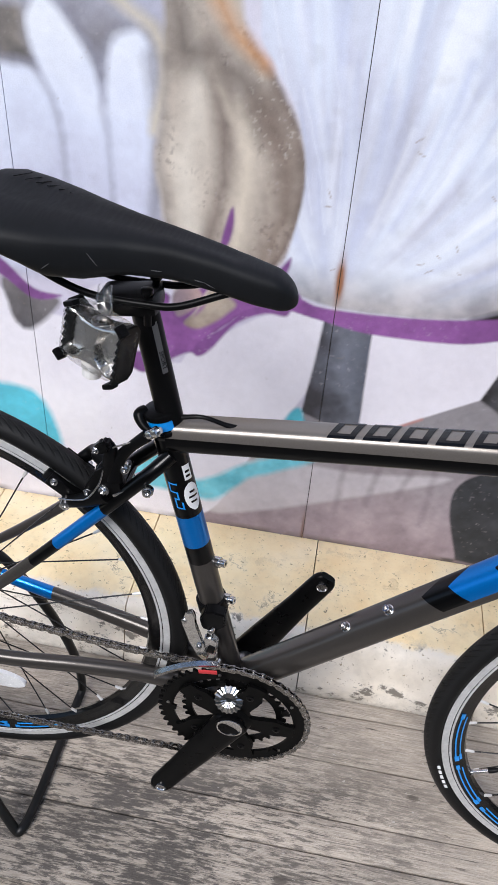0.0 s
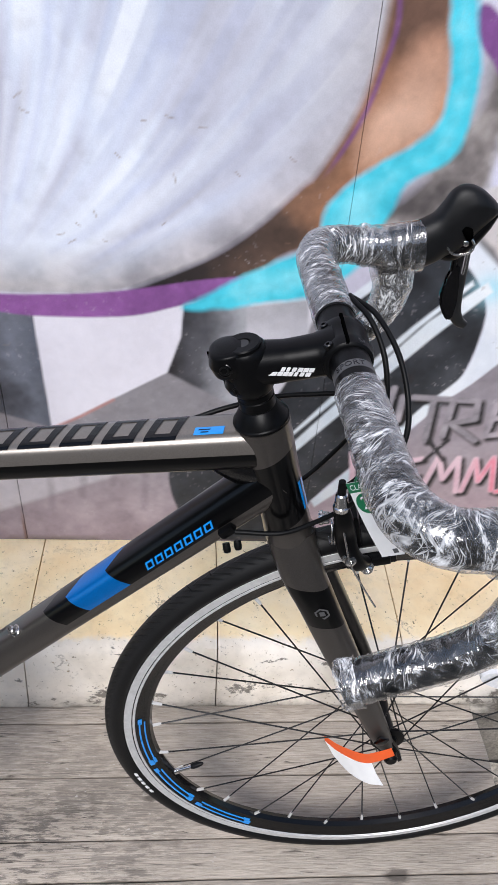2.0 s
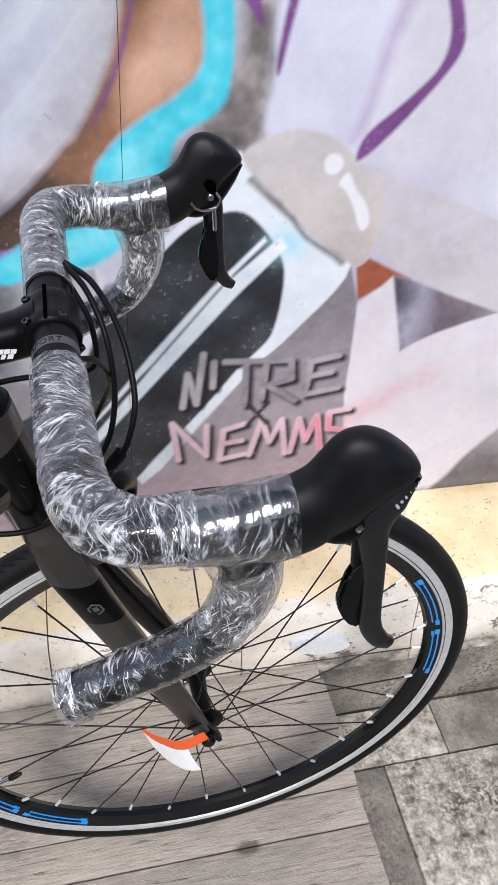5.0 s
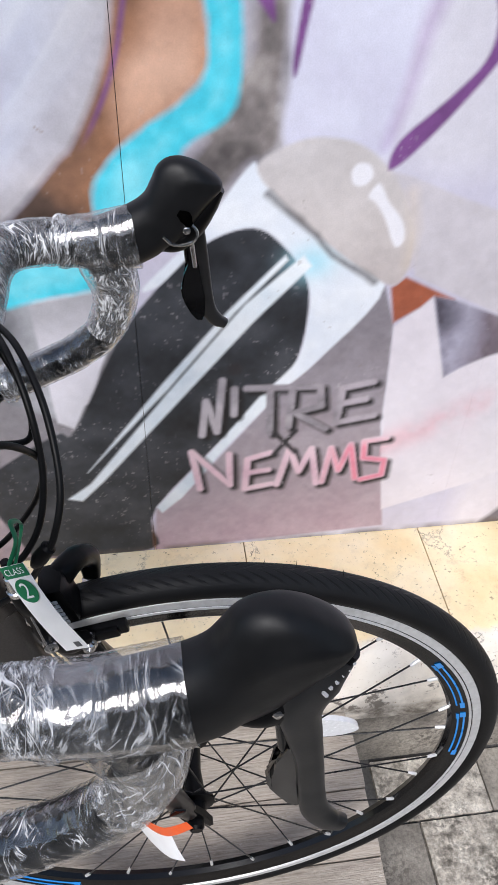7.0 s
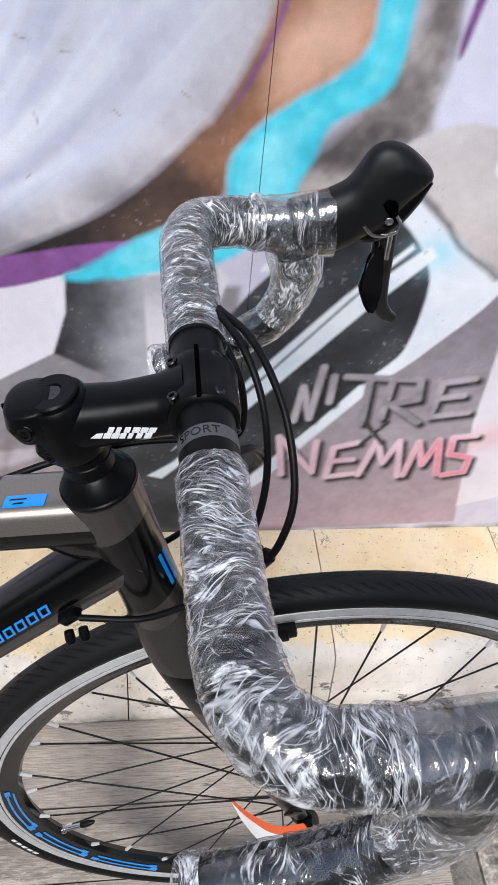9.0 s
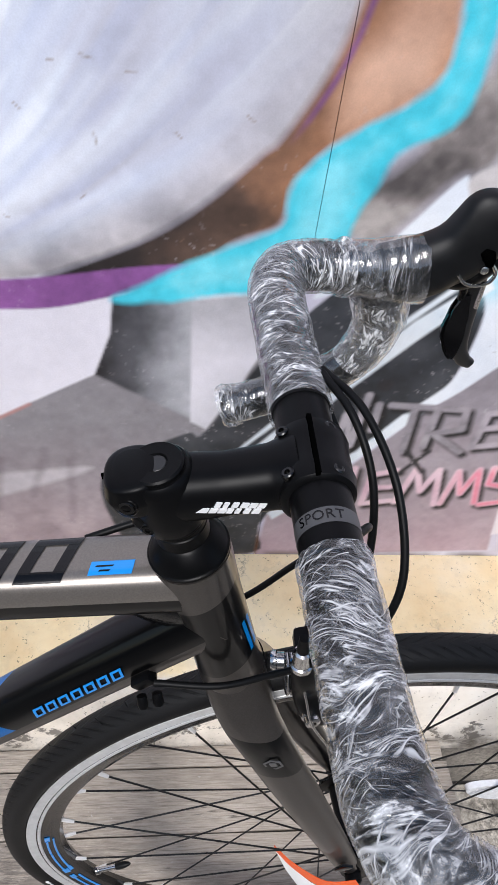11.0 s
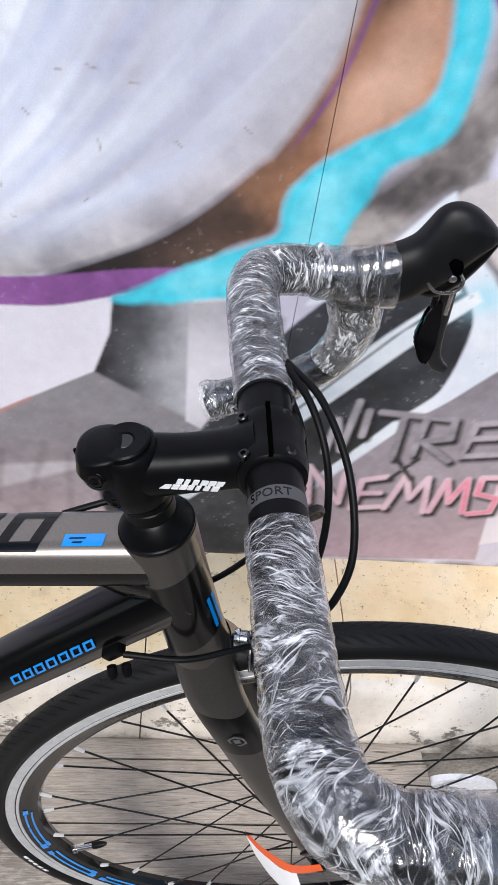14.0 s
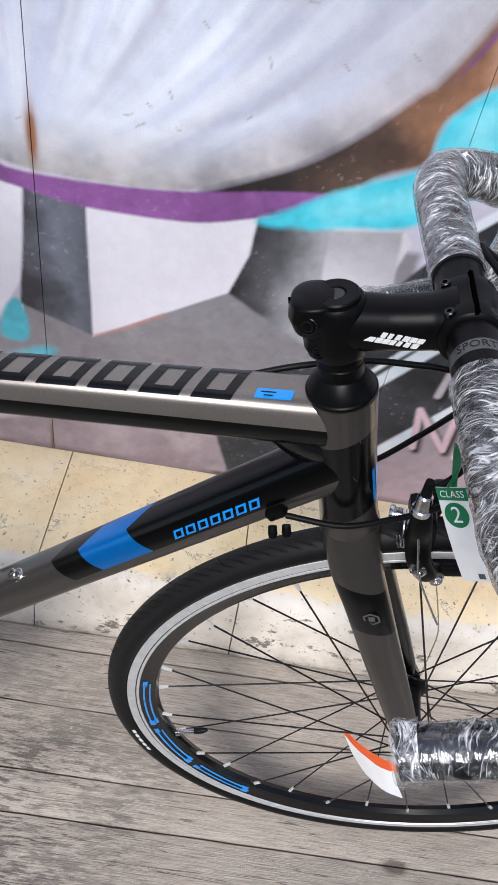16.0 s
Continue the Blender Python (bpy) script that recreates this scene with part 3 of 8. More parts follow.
# ---- the painted wall ----
WALL, FOOT = 0.488, 0.157
SHAPES = dict(
    shell=[(-.1,1.073),(-.077,1.027),(-.046,.979),(-.025,.916),(-.021,.854),(-.032,.776),(-.044,.721),(-.021,.696),(.049,.679),(.137,.678),(.233,.685),(.301,.708),(.382,.749),(.441,.795),(.494,.851),(.512,.869),(.548,.936),(.567,.998),(.575,1.077),(.524,1.181),(.376,1.232),(.051,1.272),(-.082,1.199)],
    purple=[(-.243,.636),(-.197,.61),(-.168,.652),(-.112,.673),(-.02,.688),(.028,.676),(.146,.677),(.251,.687),(.37,.709),(.448,.717),(.448,.707),(.324,.662),(.245,.643),(.11,.64),(.021,.654),(-.077,.663),(-.169,.586),(-.186,.56),(-.217,.559),(-.24,.53)],
    purple_l=[(-.576,.707),(-.519,.689),(-.465,.64),(-.415,.633),(-.467,.62),(-.523,.658),(-.581,.676)],
    wedge=[(.26,.688),(.301,.708),(.382,.749),(.441,.795),(.494,.851),(.512,.869),(.548,.936),(.567,.998),(.575,1.077),(.565,1.158),(.665,1.164),(.647,1.081),(.668,.963),(.64,.919),(.573,.872),(.534,.823),(.524,.773),(.478,.749),(.432,.715),(.317,.685),(.268,.678)],
    cyan=[(.338,.667),(.399,.699),(.478,.749),(.524,.773),(.534,.823),(.573,.872),(.64,.919),(.668,.963),(.647,1.081),(.633,1.162),(.668,1.165),(.679,1.083),(.702,1.005),(.696,.907),(.636,.863),(.616,.802),(.594,.741),(.522,.688),(.443,.67),(.351,.657)],
    white_l=[(-.419,.593),(-.227,.532),(-.186,.56),(-.054,.653),(.035,.652),(.038,.576),(.018,.503),(-.073,.337),(-.145,.189),(-.264,.151),(-.521,.163),(-.672,.163),(-.589,.633),(-.472,.585)],
    greycol=[(.035,.659),(.115,.644),(.122,.427),(.016,.466),(.028,.576)],
    white_m=[(.115,.644),(.254,.645),(.338,.666),(.334,.61),(.313,.544),(.226,.49),(.122,.425)],
    grey_r=[(.338,.666),(.442,.67),(.454,.462),(.313,.544),(.334,.61)],
    white_r=[(.437,.676),(.52,.686),(.539,.668),(.497,.497),(.441,.485),(.442,.568)],
    white_r2=[(.432,.666),(.523,.681),(.532,.602),(.464,.45),(.441,.464)],
    mauve=[(-.073,.337),(.022,.467),(.148,.44),(.291,.429),(.347,.401),(.44,.157),(-.264,.151),(-.145,.189)],
    mauve_pale=[(-.145,.196),(-.053,.209),(.15,.291),(.305,.366),(.142,.346),(-.073,.337)],
    charcoal=[(.438,.442),(.463,.446),(.539,.601),(.595,.679),(.659,.742),(.721,.762),(.763,.733),(.795,.684),(.801,.631),(.791,.555),(.77,.515),(.574,.266),(.561,.161),(.339,.166),(.355,.167),(.319,.284),(.321,.355),(.372,.401)],
    stripe1=[(.474,.332),(.606,.511),(.713,.651),(.788,.721),(.8,.705),(.723,.62),(.614,.484),(.496,.337),(.457,.294),(.435,.301)],
    stripe1b=[(.472,.357),(.598,.527),(.691,.643),(.764,.722),(.768,.715),(.699,.638),(.606,.516)],
    stripe2=[(.574,.266),(.665,.384),(.739,.49),(.766,.51),(.772,.499),(.683,.383),(.616,.284),(.583,.251)],
    white_arc=[(.58,.684),(.652,.758),(.71,.836),(.726,.838),(.757,.794),(.809,.741),(.903,.672),(.824,.554),(.771,.502),(.754,.505),(.791,.555),(.801,.631),(.795,.684),(.763,.733),(.721,.762),(.659,.742),(.602,.687)],
    disc=[(.723,.838),(.76,.864),(.799,.872),(.847,.861),(.886,.83),(.916,.785),(.934,.723),(.919,.671),(.875,.691),(.801,.749),(.754,.794)],
    disc_dot=[(.838,.83),(.846,.84),(.86,.837),(.865,.823),(.855,.812),(.842,.814)],
    disc_hi=[(.863,.798),(.873,.814),(.882,.805),(.89,.79),(.909,.768),(.917,.75),(.918,.735),(.91,.727),(.902,.736),(.889,.766),(.874,.788)],
    band_r=[(.885,.83),(.916,.821),(.993,.789),(1.05,.769),(1.127,.737),(1.29,.66),(1.27,.54),(1.181,.572),(1.096,.605),(.942,.683),(.934,.723),(.916,.785)],
    orange=[(.931,.682),(.912,.666),(.924,.609),(.959,.632),(.976,.65),(1.007,.643)],
    tri_r=[(.976,.652),(1.007,.642),(1.096,.605),(1.181,.572),(1.133,.558),(1.078,.539),(1.041,.522),(1.019,.506)],
    white_fr=[(.975,.65),(1.02,.506),(1.134,.585),(1.221,.316),(1.115,.267),(.965,.216),(.935,.419),(.932,.499),(.926,.602)],
    greybr=[(1.135,.13),(1.184,.19),(1.218,.249),(1.274,.312),(1.344,.329),(1.408,.163),(1.306,.139),(1.144,.096)],
    mauve_r=[(.903,.672),(.926,.602),(.932,.499),(.935,.419),(.973,.173),(.769,.164),(.566,.156),(.574,.266),(.616,.284),(.772,.499),(.824,.554)],
    purple_r=[(.883,.831),(.891,.865),(.938,.909),(.975,.951),(.98,.991),(.963,1.04),(.978,1.04),(.996,1.004),(.999,.965),(.956,.902),(.907,.846)],
    purple_r2=[(.872,.861),(.888,.922),(.897,.989),(.916,1.038),(.927,1.038),(.908,.976),(.897,.916),(.883,.869)],
    purple_m=[(.68,1.072),(.695,1.078),(.724,1.05),(.737,.993),(.713,1.018),(.688,1.042)],
    purple_ml=[(.758,.947),(.761,.985),(.769,1.033),(.779,1.033),(.771,.985),(.763,.941)],
    lav_r=[(.755,.865),(.758,.941),(.766,1.033),(.908,1.038),(.897,.989),(.883,.908),(.878,.85),(.82,.865)],
    greymot=[(.65,.923),(.703,.952),(.715,1.04),(.754,1.04),(.755,.918),(.754,.862),(.723,.838),(.71,.836),(.645,.75),(.571,.781),(.592,.816),(.657,.875)],
    tan=[(.616,1.038),(.657,1.039),(.655,.951),(.638,.917),(.569,.877),(.566,.928),(.597,.978)],
    darktri=[(-.524,.653),(-.496,.558),(-.417,.615),(-.466,.635)],
    cyan_l=[(-.625,.428),(-.523,.43),(-.47,.403),(-.447,.298),(-.505,.301),(-.637,.36)],
    cyan_b=[(-.308,.297),(-.228,.316),(-.17,.267),(-.072,.33),(.052,.389),(.045,.354),(-.07,.288),(-.135,.222),(-.228,.225),(-.31,.238)],
    cyan_t=[(-.017,.399),(-.009,.451),(.012,.474),(.025,.436),(.02,.397)],
    purple_t=[(-.127,.823),(-.123,.799),(-.13,.766),(-.142,.765)],
    purple_t2=[(-.03,.754),(-.037,.721),(-.07,.69),(-.054,.72)],
    n1=[(.652,.42),(.659,.487),(.675,.425),(.683,.524)],
    i1=[(.701,.507),(.701,.458)],
    dot=[(.701,.543)],
    t1=[(.719,.507),(.784,.504)],
    t2=[(.754,.505),(.757,.416)],
    r1=[(.786,.426),(.788,.504),(.83,.502),(.835,.464),(.794,.454),(.845,.417)],
    e1=[(.911,.505),(.865,.496),(.861,.428),(.92,.438)],
    e2=[(.865,.466),(.903,.472)],
    x1=[(.765,.415),(.8,.371)],
    x2=[(.798,.416),(.766,.369)],
    n2=[(.635,.386),(.647,.302),(.635,.386),(.696,.306),(.694,.376)],
    e3=[(.76,.373),(.724,.362),(.721,.294),(.765,.302)],
    e4=[(.723,.331),(.758,.335)],
    m1=[(.774,.299),(.791,.378),(.809,.326),(.827,.376),(.841,.295)],
    m2=[(.85,.297),(.859,.374),(.876,.322),(.891,.379),(.907,.3)],
    s1=[(.949,.388),(.913,.384),(.916,.346),(.952,.338),(.952,.304),(.917,.296)],
    lobe_a=[(-.52,1.0),(-.474,.993),(-.432,.991),(-.406,.962),(-.394,.908),(-.393,.82),(-.40,.70),(-.52,.70)],
    lobe_b=[(-.427,1.047),(-.402,1.085),(-.368,1.052),(-.339,1.006),(-.322,.94),(-.318,.833),(-.33,.72),(-.385,.72),(-.388,.824),(-.392,.932),(-.415,.991)],
    lobe_c=[(-.309,1.03),(-.284,1.049),(-.261,1.045),(-.250,1.007),(-.246,.925),(-.257,.805),(-.27,.70),(-.31,.72),(-.312,.834),(-.317,.956)],
    fold_dark=[(-.50,1.09),(-.463,1.075),(-.423,1.066),(-.420,1.0),(-.448,.996),(-.50,1.0)],
    fold_mid=[(-.38,1.12),(-.343,1.061),(-.300,1.055),(-.316,1.02),(-.327,.985),(-.345,1.02),(-.37,1.06)],
    bulb=[(-.225,1.15),(-.232,1.08),(-.238,1.029),(-.236,.949),(-.247,.867),(-.232,.763),(-.225,.69),(-.205,.62),(-.188,.603),(-.160,.615),(-.120,.665),(-.075,.70),(-.047,.739),(-.023,.808),(-.017,.877),(-.035,.947),(-.073,1.009),(-.115,1.061),(-.15,1.15)],
    purple_bulb=[(-0.304,0.526),(-0.280,0.573),(-0.251,0.567),(-0.237,0.622),(-0.207,0.642),(-0.178,0.646),(-0.199,0.612),(-0.185,0.596),(-0.161,0.595),(-0.132,0.616),(-0.093,0.658),(-0.051,0.689),(-0.023,0.683),(-0.027,0.652),(-0.064,0.651),(-0.112,0.624),(-0.153,0.568),(-0.175,0.551),(-0.192,0.556),(-0.234,0.530),(-0.276,0.501)],
    loop_pale=[(-.379,.603),(-.345,.582),(-.325,.553),(-.293,.543),(-.263,.556),(-.246,.601),(-.239,.662),(-.277,.676),(-.332,.669),(-.373,.645)],
    loop_dark=[(-.197,.616),(-.169,.634),(-.137,.644),(-.151,.622),(-.184,.604)],
    loop_grey=[(-0.217,0.669),(-0.192,0.683),(-0.173,0.676),(-0.171,0.657),(-0.191,0.636),(-0.209,0.624),(-0.216,0.630),(-0.221,0.647)],
    loop_brown=[(-0.156,0.680),(-0.133,0.675),(-0.113,0.661),(-0.126,0.643),(-0.147,0.623),(-0.174,0.606),(-0.194,0.607),(-0.199,0.616),(-0.179,0.633),(-0.166,0.650)],
    purple_spike=[(-0.129,0.818),(-0.127,0.792),(-0.135,0.754),(-0.149,0.705),(-0.183,0.645),(-0.208,0.626),(-0.197,0.654),(-0.166,0.693),(-0.146,0.743)],

)


def value_noise(x, z, scale, octaves=4, seed=0, gain=0.55):
    rs = np.random.RandomState(seed)
    total, amp, norm = np.zeros_like(x), 1.0, 0.0
    for o in range(octaves):
        grid = rs.rand(64, 64)
        u, v = x * scale + 17.3 * o + 40, z * scale + 9.1 * o + 40
        i, j = np.floor(u).astype(int), np.floor(v).astype(int)
        f, g = u - i, v - j
        f, g = f * f * (3 - 2 * f), g * g * (3 - 2 * g)
        i, j, i1, j1 = i % 64, j % 64, (i + 1) % 64, (j + 1) % 64
        total += amp * ((grid[i, j] * (1 - f) + grid[i1, j] * f) * (1 - g) + (grid[i, j1] * (1 - f) + grid[i1, j1] * f) * g)
        norm += amp
        amp *= gain
        scale *= 2
    return total / norm


def rounded(pts, k=5):
    n, out = len(pts), []
    for i in range(n):
        a, b, c, d = (np.array(pts[(i + o) % n]) for o in (-1, 0, 1, 2))
        for s in range(k):
            t = s / k
            out.append(0.5 * (2 * b + (c - a) * t + (2 * a - 5 * b + 4 * c - d) * t * t + (3 * b - a - 3 * c + d) * t ** 3))
    return np.array(out)


def seg_dist(x, z, a, b):
    ab = b - a
    t = np.clip(((x - a[0]) * ab[0] + (z - a[1]) * ab[1]) / max(1e-12, ab @ ab), 0, 1)
    return np.hypot(x - a[0] - t * ab[0], z - a[1] - t * ab[1])


def cover(x, z, pts, soft=0.004, smooth=True):
    """How much of the paint inside the outline lies at each place: 1 inside, 0 outside, soft at the edge."""
    poly = rounded(pts) if smooth else np.array(pts)
    out = np.zeros_like(x)
    near = (x > poly[:, 0].min() - soft) & (x < poly[:, 0].max() + soft) & (z > poly[:, 1].min() - soft) & (z < poly[:, 1].max() + soft)
    xs, zs = x[near], z[near]
    d, inside = np.full(xs.shape, 9.0), np.zeros(xs.shape, bool)
    for a, b in zip(poly, np.roll(poly, -1, 0)):
        d = np.minimum(d, seg_dist(xs, zs, a, b))
        if a[1] != b[1]:
            inside ^= ((a[1] > zs) != (b[1] > zs)) & (xs < (b[0] - a[0]) * (zs - a[1]) / (b[1] - a[1]) + a[0])
    out[near] = np.clip(0.5 + np.where(inside, d, -d) / soft, 0, 1)
    return out


def stroke(x, z, pts, width, soft=0.004):
    d = np.full(x.shape, 9.0)
    for a, b in zip(np.array(pts), np.array(pts[1:])):
        d = np.minimum(d, seg_dist(x, z, a, b))
    return np.clip(0.5 + (width / 2 - d) / soft, 0, 1)


def paint_mural(x, z):
    """The pigment of the mural at each place of the wall, as linear colours."""
    S = SHAPES
    n_big, n_mid, n_fine = value_noise(x, z, 5, 4, 1), value_noise(x, z, 18, 4, 2), value_noise(x, z, 90, 3, 3)
    wx, wz = x + 0.012 * (n_mid - 0.5), z + 0.012 * (value_noise(x, z, 18, 3, 7) - 0.5)
    col = np.empty(x.shape + (3,))
    C = lambda *rgb: np.array(lin(*rgb))

    def lay(mask, c):
        nonlocal col
        c = c if isinstance(c, np.ndarray) and c.ndim > 1 else np.broadcast_to(c, col.shape)
        col = col * (1 - mask[..., None]) + c * mask[..., None]

    def blend(t, *cs):
        t = np.clip(t, 0, 1) * (len(cs) - 1)
        i = np.minimum(t.astype(int), len(cs) - 2)
        cs = np.array(cs)
        f = (t - i)[..., None]
        return cs[i] * (1 - f) + cs[i + 1] * f

    lilac, white = C(208, 204, 220), C(232, 229, 238)
    col[:] = blend(n_big * 1.4 - 0.2, C(196, 190, 208), lilac, C(224, 222, 234))
    # pale fins at the far left, their edges shaded, with grey folds between their tips
    def brush(pts, width, soft, c, amount=1.0):
        lay(stroke(wx, wz, pts, width, soft) * amount, c)

    left = np.clip((-0.19 - x) / 0.06, 0, 1) * np.clip((z - 0.66) / 0.03, 0, 1)
    lay(left, blend(n_big * 1.5 - 0.25 + (z - 0.9), C(206, 208, 228), C(198, 200, 220), C(150, 148, 156)))
    lay(cover(wx, wz, S["fold_dark"], 0.03), blend(n_mid * 1.6 - 0.3, C(92, 90, 92), C(150, 142, 134)))
    lay(cover(wx, wz, S["fold_mid"], 0.05) * 0.9, C(120, 116, 118))
    for k in ("lobe_a", "lobe_b", "lobe_c"):
        lay(cover(wx - 0.006, wz + 0.004, S[k], 0.045) * 0.8, C(140, 142, 162))
        lay(cover(wx, wz, S[k], 0.014), blend(np.clip((z - 0.80) * 3.6 + 0.6 * (n_mid - 0.5), 0, 1), C(206, 208, 228), C(224, 230, 248), C(240, 244, 253)))
    brush([(-0.255, 1.02), (-0.246, 0.96), (-0.244, 0.90), (-0.252, 0.78)], 0.010, 0.026, C(150, 148, 156), 0.8)
    brush([(-0.300, 1.090), (-0.248, 1.056), (-0.231, 1.016), (-0.236, 0.971), (-0.247, 0.924)], 0.012, 0.020, C(214, 204, 184))
    # brown bulb: sandy, mottled dark above, with cream and brown folds and a dark right rim
    bulb = cover(wx, wz, S["bulb"], 0.012)
    fold = value_noise(x * 1.0 + 0.12 * (z - 0.8), z * 0.16, 26, 3, 31, 0.5)
    lay(bulb, blend((fold - 0.25) * 1.9, C(168, 156, 146), C(196, 184, 172), C(210, 200, 188)))
    inside = lambda pts, width, soft, c, amount: lay(bulb * stroke(wx, wz, pts, width, soft) * amount, c)
    inside([(-0.237, 1.02), (-0.236, 0.95), (-0.240, 0.87), (-0.226, 0.76), (-0.205, 0.66)], 0.010, 0.022, C(142, 134, 130), 0.8)
    inside([(-0.189, 0.991), (-0.200, 0.889), (-0.199, 0.785), (-0.185, 0.69)], 0.020, 0.040, C(226, 218, 206), 0.9)
    inside([(-0.158, 1.00), (-0.145, 0.930), (-0.142, 0.87), (-0.150, 0.809), (-0.171, 0.745)], 0.014, 0.036, C(112, 98, 92), 0.95)
    inside([(-0.118, 0.96), (-0.108, 0.90), (-0.112, 0.84), (-0.121, 0.760), (-0.150, 0.69)], 0.018, 0.034, C(230, 218, 200), 0.85)
    inside([(-0.165, 1.02), (-0.150, 0.985), (-0.134, 0.95)], 0.008, 0.018, C(214, 202, 186), 0.8)
    inside([(-0.215, 1.10), (-0.206, 1.030), (-0.160, 1.03), (-0.115, 0.995), (-0.085, 0.945)], 0.026, 0.062, C(98, 88, 84), 1.0)
    inside([(-0.090, 0.97), (-0.050, 0.90), (-0.045, 0.82), (-0.075, 0.735), (-0.12, 0.67)], 0.026, 0.050, C(122, 106, 96), 0.95)
    inside([(-0.112, 1.055), (-0.072, 1.006), (-0.036, 0.945), (-0.020, 0.877), (-0.025, 0.805), (-0.055, 0.735)], 0.012, 0.016, C(98, 82, 76), 0.85)
    grit = np.clip((value_noise(x, z, 150, 2, 33) - 0.60) * 6, 0, 1) * np.clip((n_mid - 0.42) * 5, 0, 1)
    lay(bulb * grit * 0.45, C(96, 84, 80))
    lay(bulb * np.clip((value_noise(x, z, 170, 2, 34) - 0.72) * 8, 0, 0.3) * np.clip((z - 0.86) / 0.05, 0, 1) * np.clip((x + 0.13) / 0.04, 0, 1), C(222, 214, 204))
    inside([(-0.197, 0.608), (-0.160, 0.637), (-0.123, 0.700)], 0.016, 0.026, C(116, 112, 104), 0.9)
    brush([(-0.172, 1.13), (-0.157, 1.097), (-0.140, 1.066), (-0.108, 1.038), (-0.090, 1.025)], 0.016, 0.028, C(196, 138, 84), 0.85)
    # the great shell: a fan of white and blue brush marks over lilac, grey along its lower rim
    shell = cover(x, z, S["shell"], 0.006)
    dx, dz = x - 0.02, z - 0.66
    rad, ang = np.hypot(dx, dz), np.arctan2(dz, dx)
    bend = ang - 0.8 * np.clip(rad, 0, 0.7) * np.clip(1.75 - ang, 0, 1.5)
    near_focus = np.clip((rad - 0.10) / 0.20, 0, 1)
    fan = value_noise(bend * 1.7, rad * 0.9, 5, 3, 11, 0.5)
    fine_fan = value_noise(bend * 2.6, rad * 0.7, 6, 2, 12, 0.45)
    body = blend(0.5 + ((fan - 0.3) * 2.2 - 0.5) * near_focus, C(196, 197, 211), C(210, 213, 229), C(222, 229, 244), C(240, 244, 252))
    lay(shell, body)
    lay(shell * np.clip((fine_fan - 0.56) * 3.2, 0, 1) * near_focus * np.clip(0.62 - abs(rad - 0.3), 0, 0.6), C(240, 243, 254))
    lay(shell * near_focus * np.clip((0.42 - fine_fan) * 3, 0, 0.4), C(182, 190, 218))
    # single strokes swept out from the shell's hinge, thin and straight on the left, broad and bowed on the right
    rs = np.random.RandomState(23)
    for i in range(34):
        u = i / 33
        a0 = radians(128 - 112 * u + rs.uniform(-3, 3))
        reach = rs.uniform(0.30, 0.52) * (1.0 if u < 0.4 else 0.92)
        bow = 0.10 + 0.75 * u
        way, start = [], rs.uniform(0.04, 0.20)
        for q in range(9):
            r = start + (reach - start) * q / 8
            a = a0 + bow * (r - 0.1) * (1.0 if u > 0.25 else 0.3)
            way.append((0.035 + r * math.cos(a) * (1 + 0.25 * u), 0.675 + r * math.sin(a)))
        fine = u < 0.35 and i % 2
        lay(shell * stroke(wx, wz, way, 0.0016 if fine else rs.uniform(0.003, 0.012), 0.004 if fine else rs.uniform(0.012, 0.030)) * (0.45 if fine else 0.55), C(242, 246, 254) if i % 4 else C(190, 198, 228))
    edge = np.clip((x - 0.22) * 2.2 + 0.2 - (z - 0.72) * 1.0, 0, 1) * np.clip((rad - 0.33) * 5, 0, 1)
    lay(shell * edge * 0.85, C(196, 191, 199))
    rim = np.clip((0.758 - z + 0.55 * np.clip(x - 0.22, 0, 1) ** 1.25 + 0.02 * (n_mid - 0.5)) / 0.07, 0, 1)
    lay(shell * rim * 0.9, blend(n_mid * 1.9 - 0.45, C(122, 119, 123), C(164, 159, 160), C(196, 190, 189)))
    smear = np.clip((value_noise(x * 0.7 + z * 0.5, z - 0.4 * x, 34, 3, 51) - 0.62) * 5, 0, 1) * np.clip((n_big - 0.45) * 5, 0, 1)
    lay(shell * smear * 0.15, C(150, 146, 148))
    flank = np.clip((0.98 - cover(x, z, S["shell"], 0.14)) / 0.42, 0, 1) * np.clip((x - 0.15) / 0.2, 0, 1)
    lay(shell * flank * 0.6, blend(n_mid * 1.6 - 0.3, C(172, 165, 168), C(192, 186, 190), C(206, 199, 202)))
    # dark cleft turning to brown and sand under the shell's right flank
    cleft = cover(x, z, S["wedge"], 0.012)
    up = (x - 0.27) / 0.33
    lay(cleft, blend(up * 0.9 - 0.04 + 0.25 * (n_mid - 0.5), C(32, 28, 29), C(46, 39, 38), C(92, 72, 62), C(160, 114, 86), C(196, 146, 116)))
    lay(cleft * np.clip((z - 0.99) / 0.06, 0, 0.85) * np.clip((x - 0.56) / 0.03, 0, 1), C(96, 72, 62))
    lay(cover(wx, wz, S["tan"], 0.03), blend((z - 0.86) / 0.18, C(196, 150, 122), C(218, 176, 152), C(196, 148, 122)))
    lay(cover(wx, wz, S["greymot"], 0.03), blend(n_mid * 1.8 - 0.4 + 0.2 * (0.9 - z), C(92, 86, 86), C(136, 128, 126), C(178, 170, 166)))
    lay(cover(x, z, S["lav_r"], 0.01), blend(n_big * 1.5 - 0.2 + (z - 0.95), C(186, 178, 200), C(206, 202, 222), C(222, 222, 238)))
    lay(np.clip((x - 0.885) / 0.05, 0, 1) * np.clip((z - 0.8) / 0.05, 0, 1), blend(n_big * 1.4 - 0.2, C(206, 202, 212), C(224, 221, 230)))
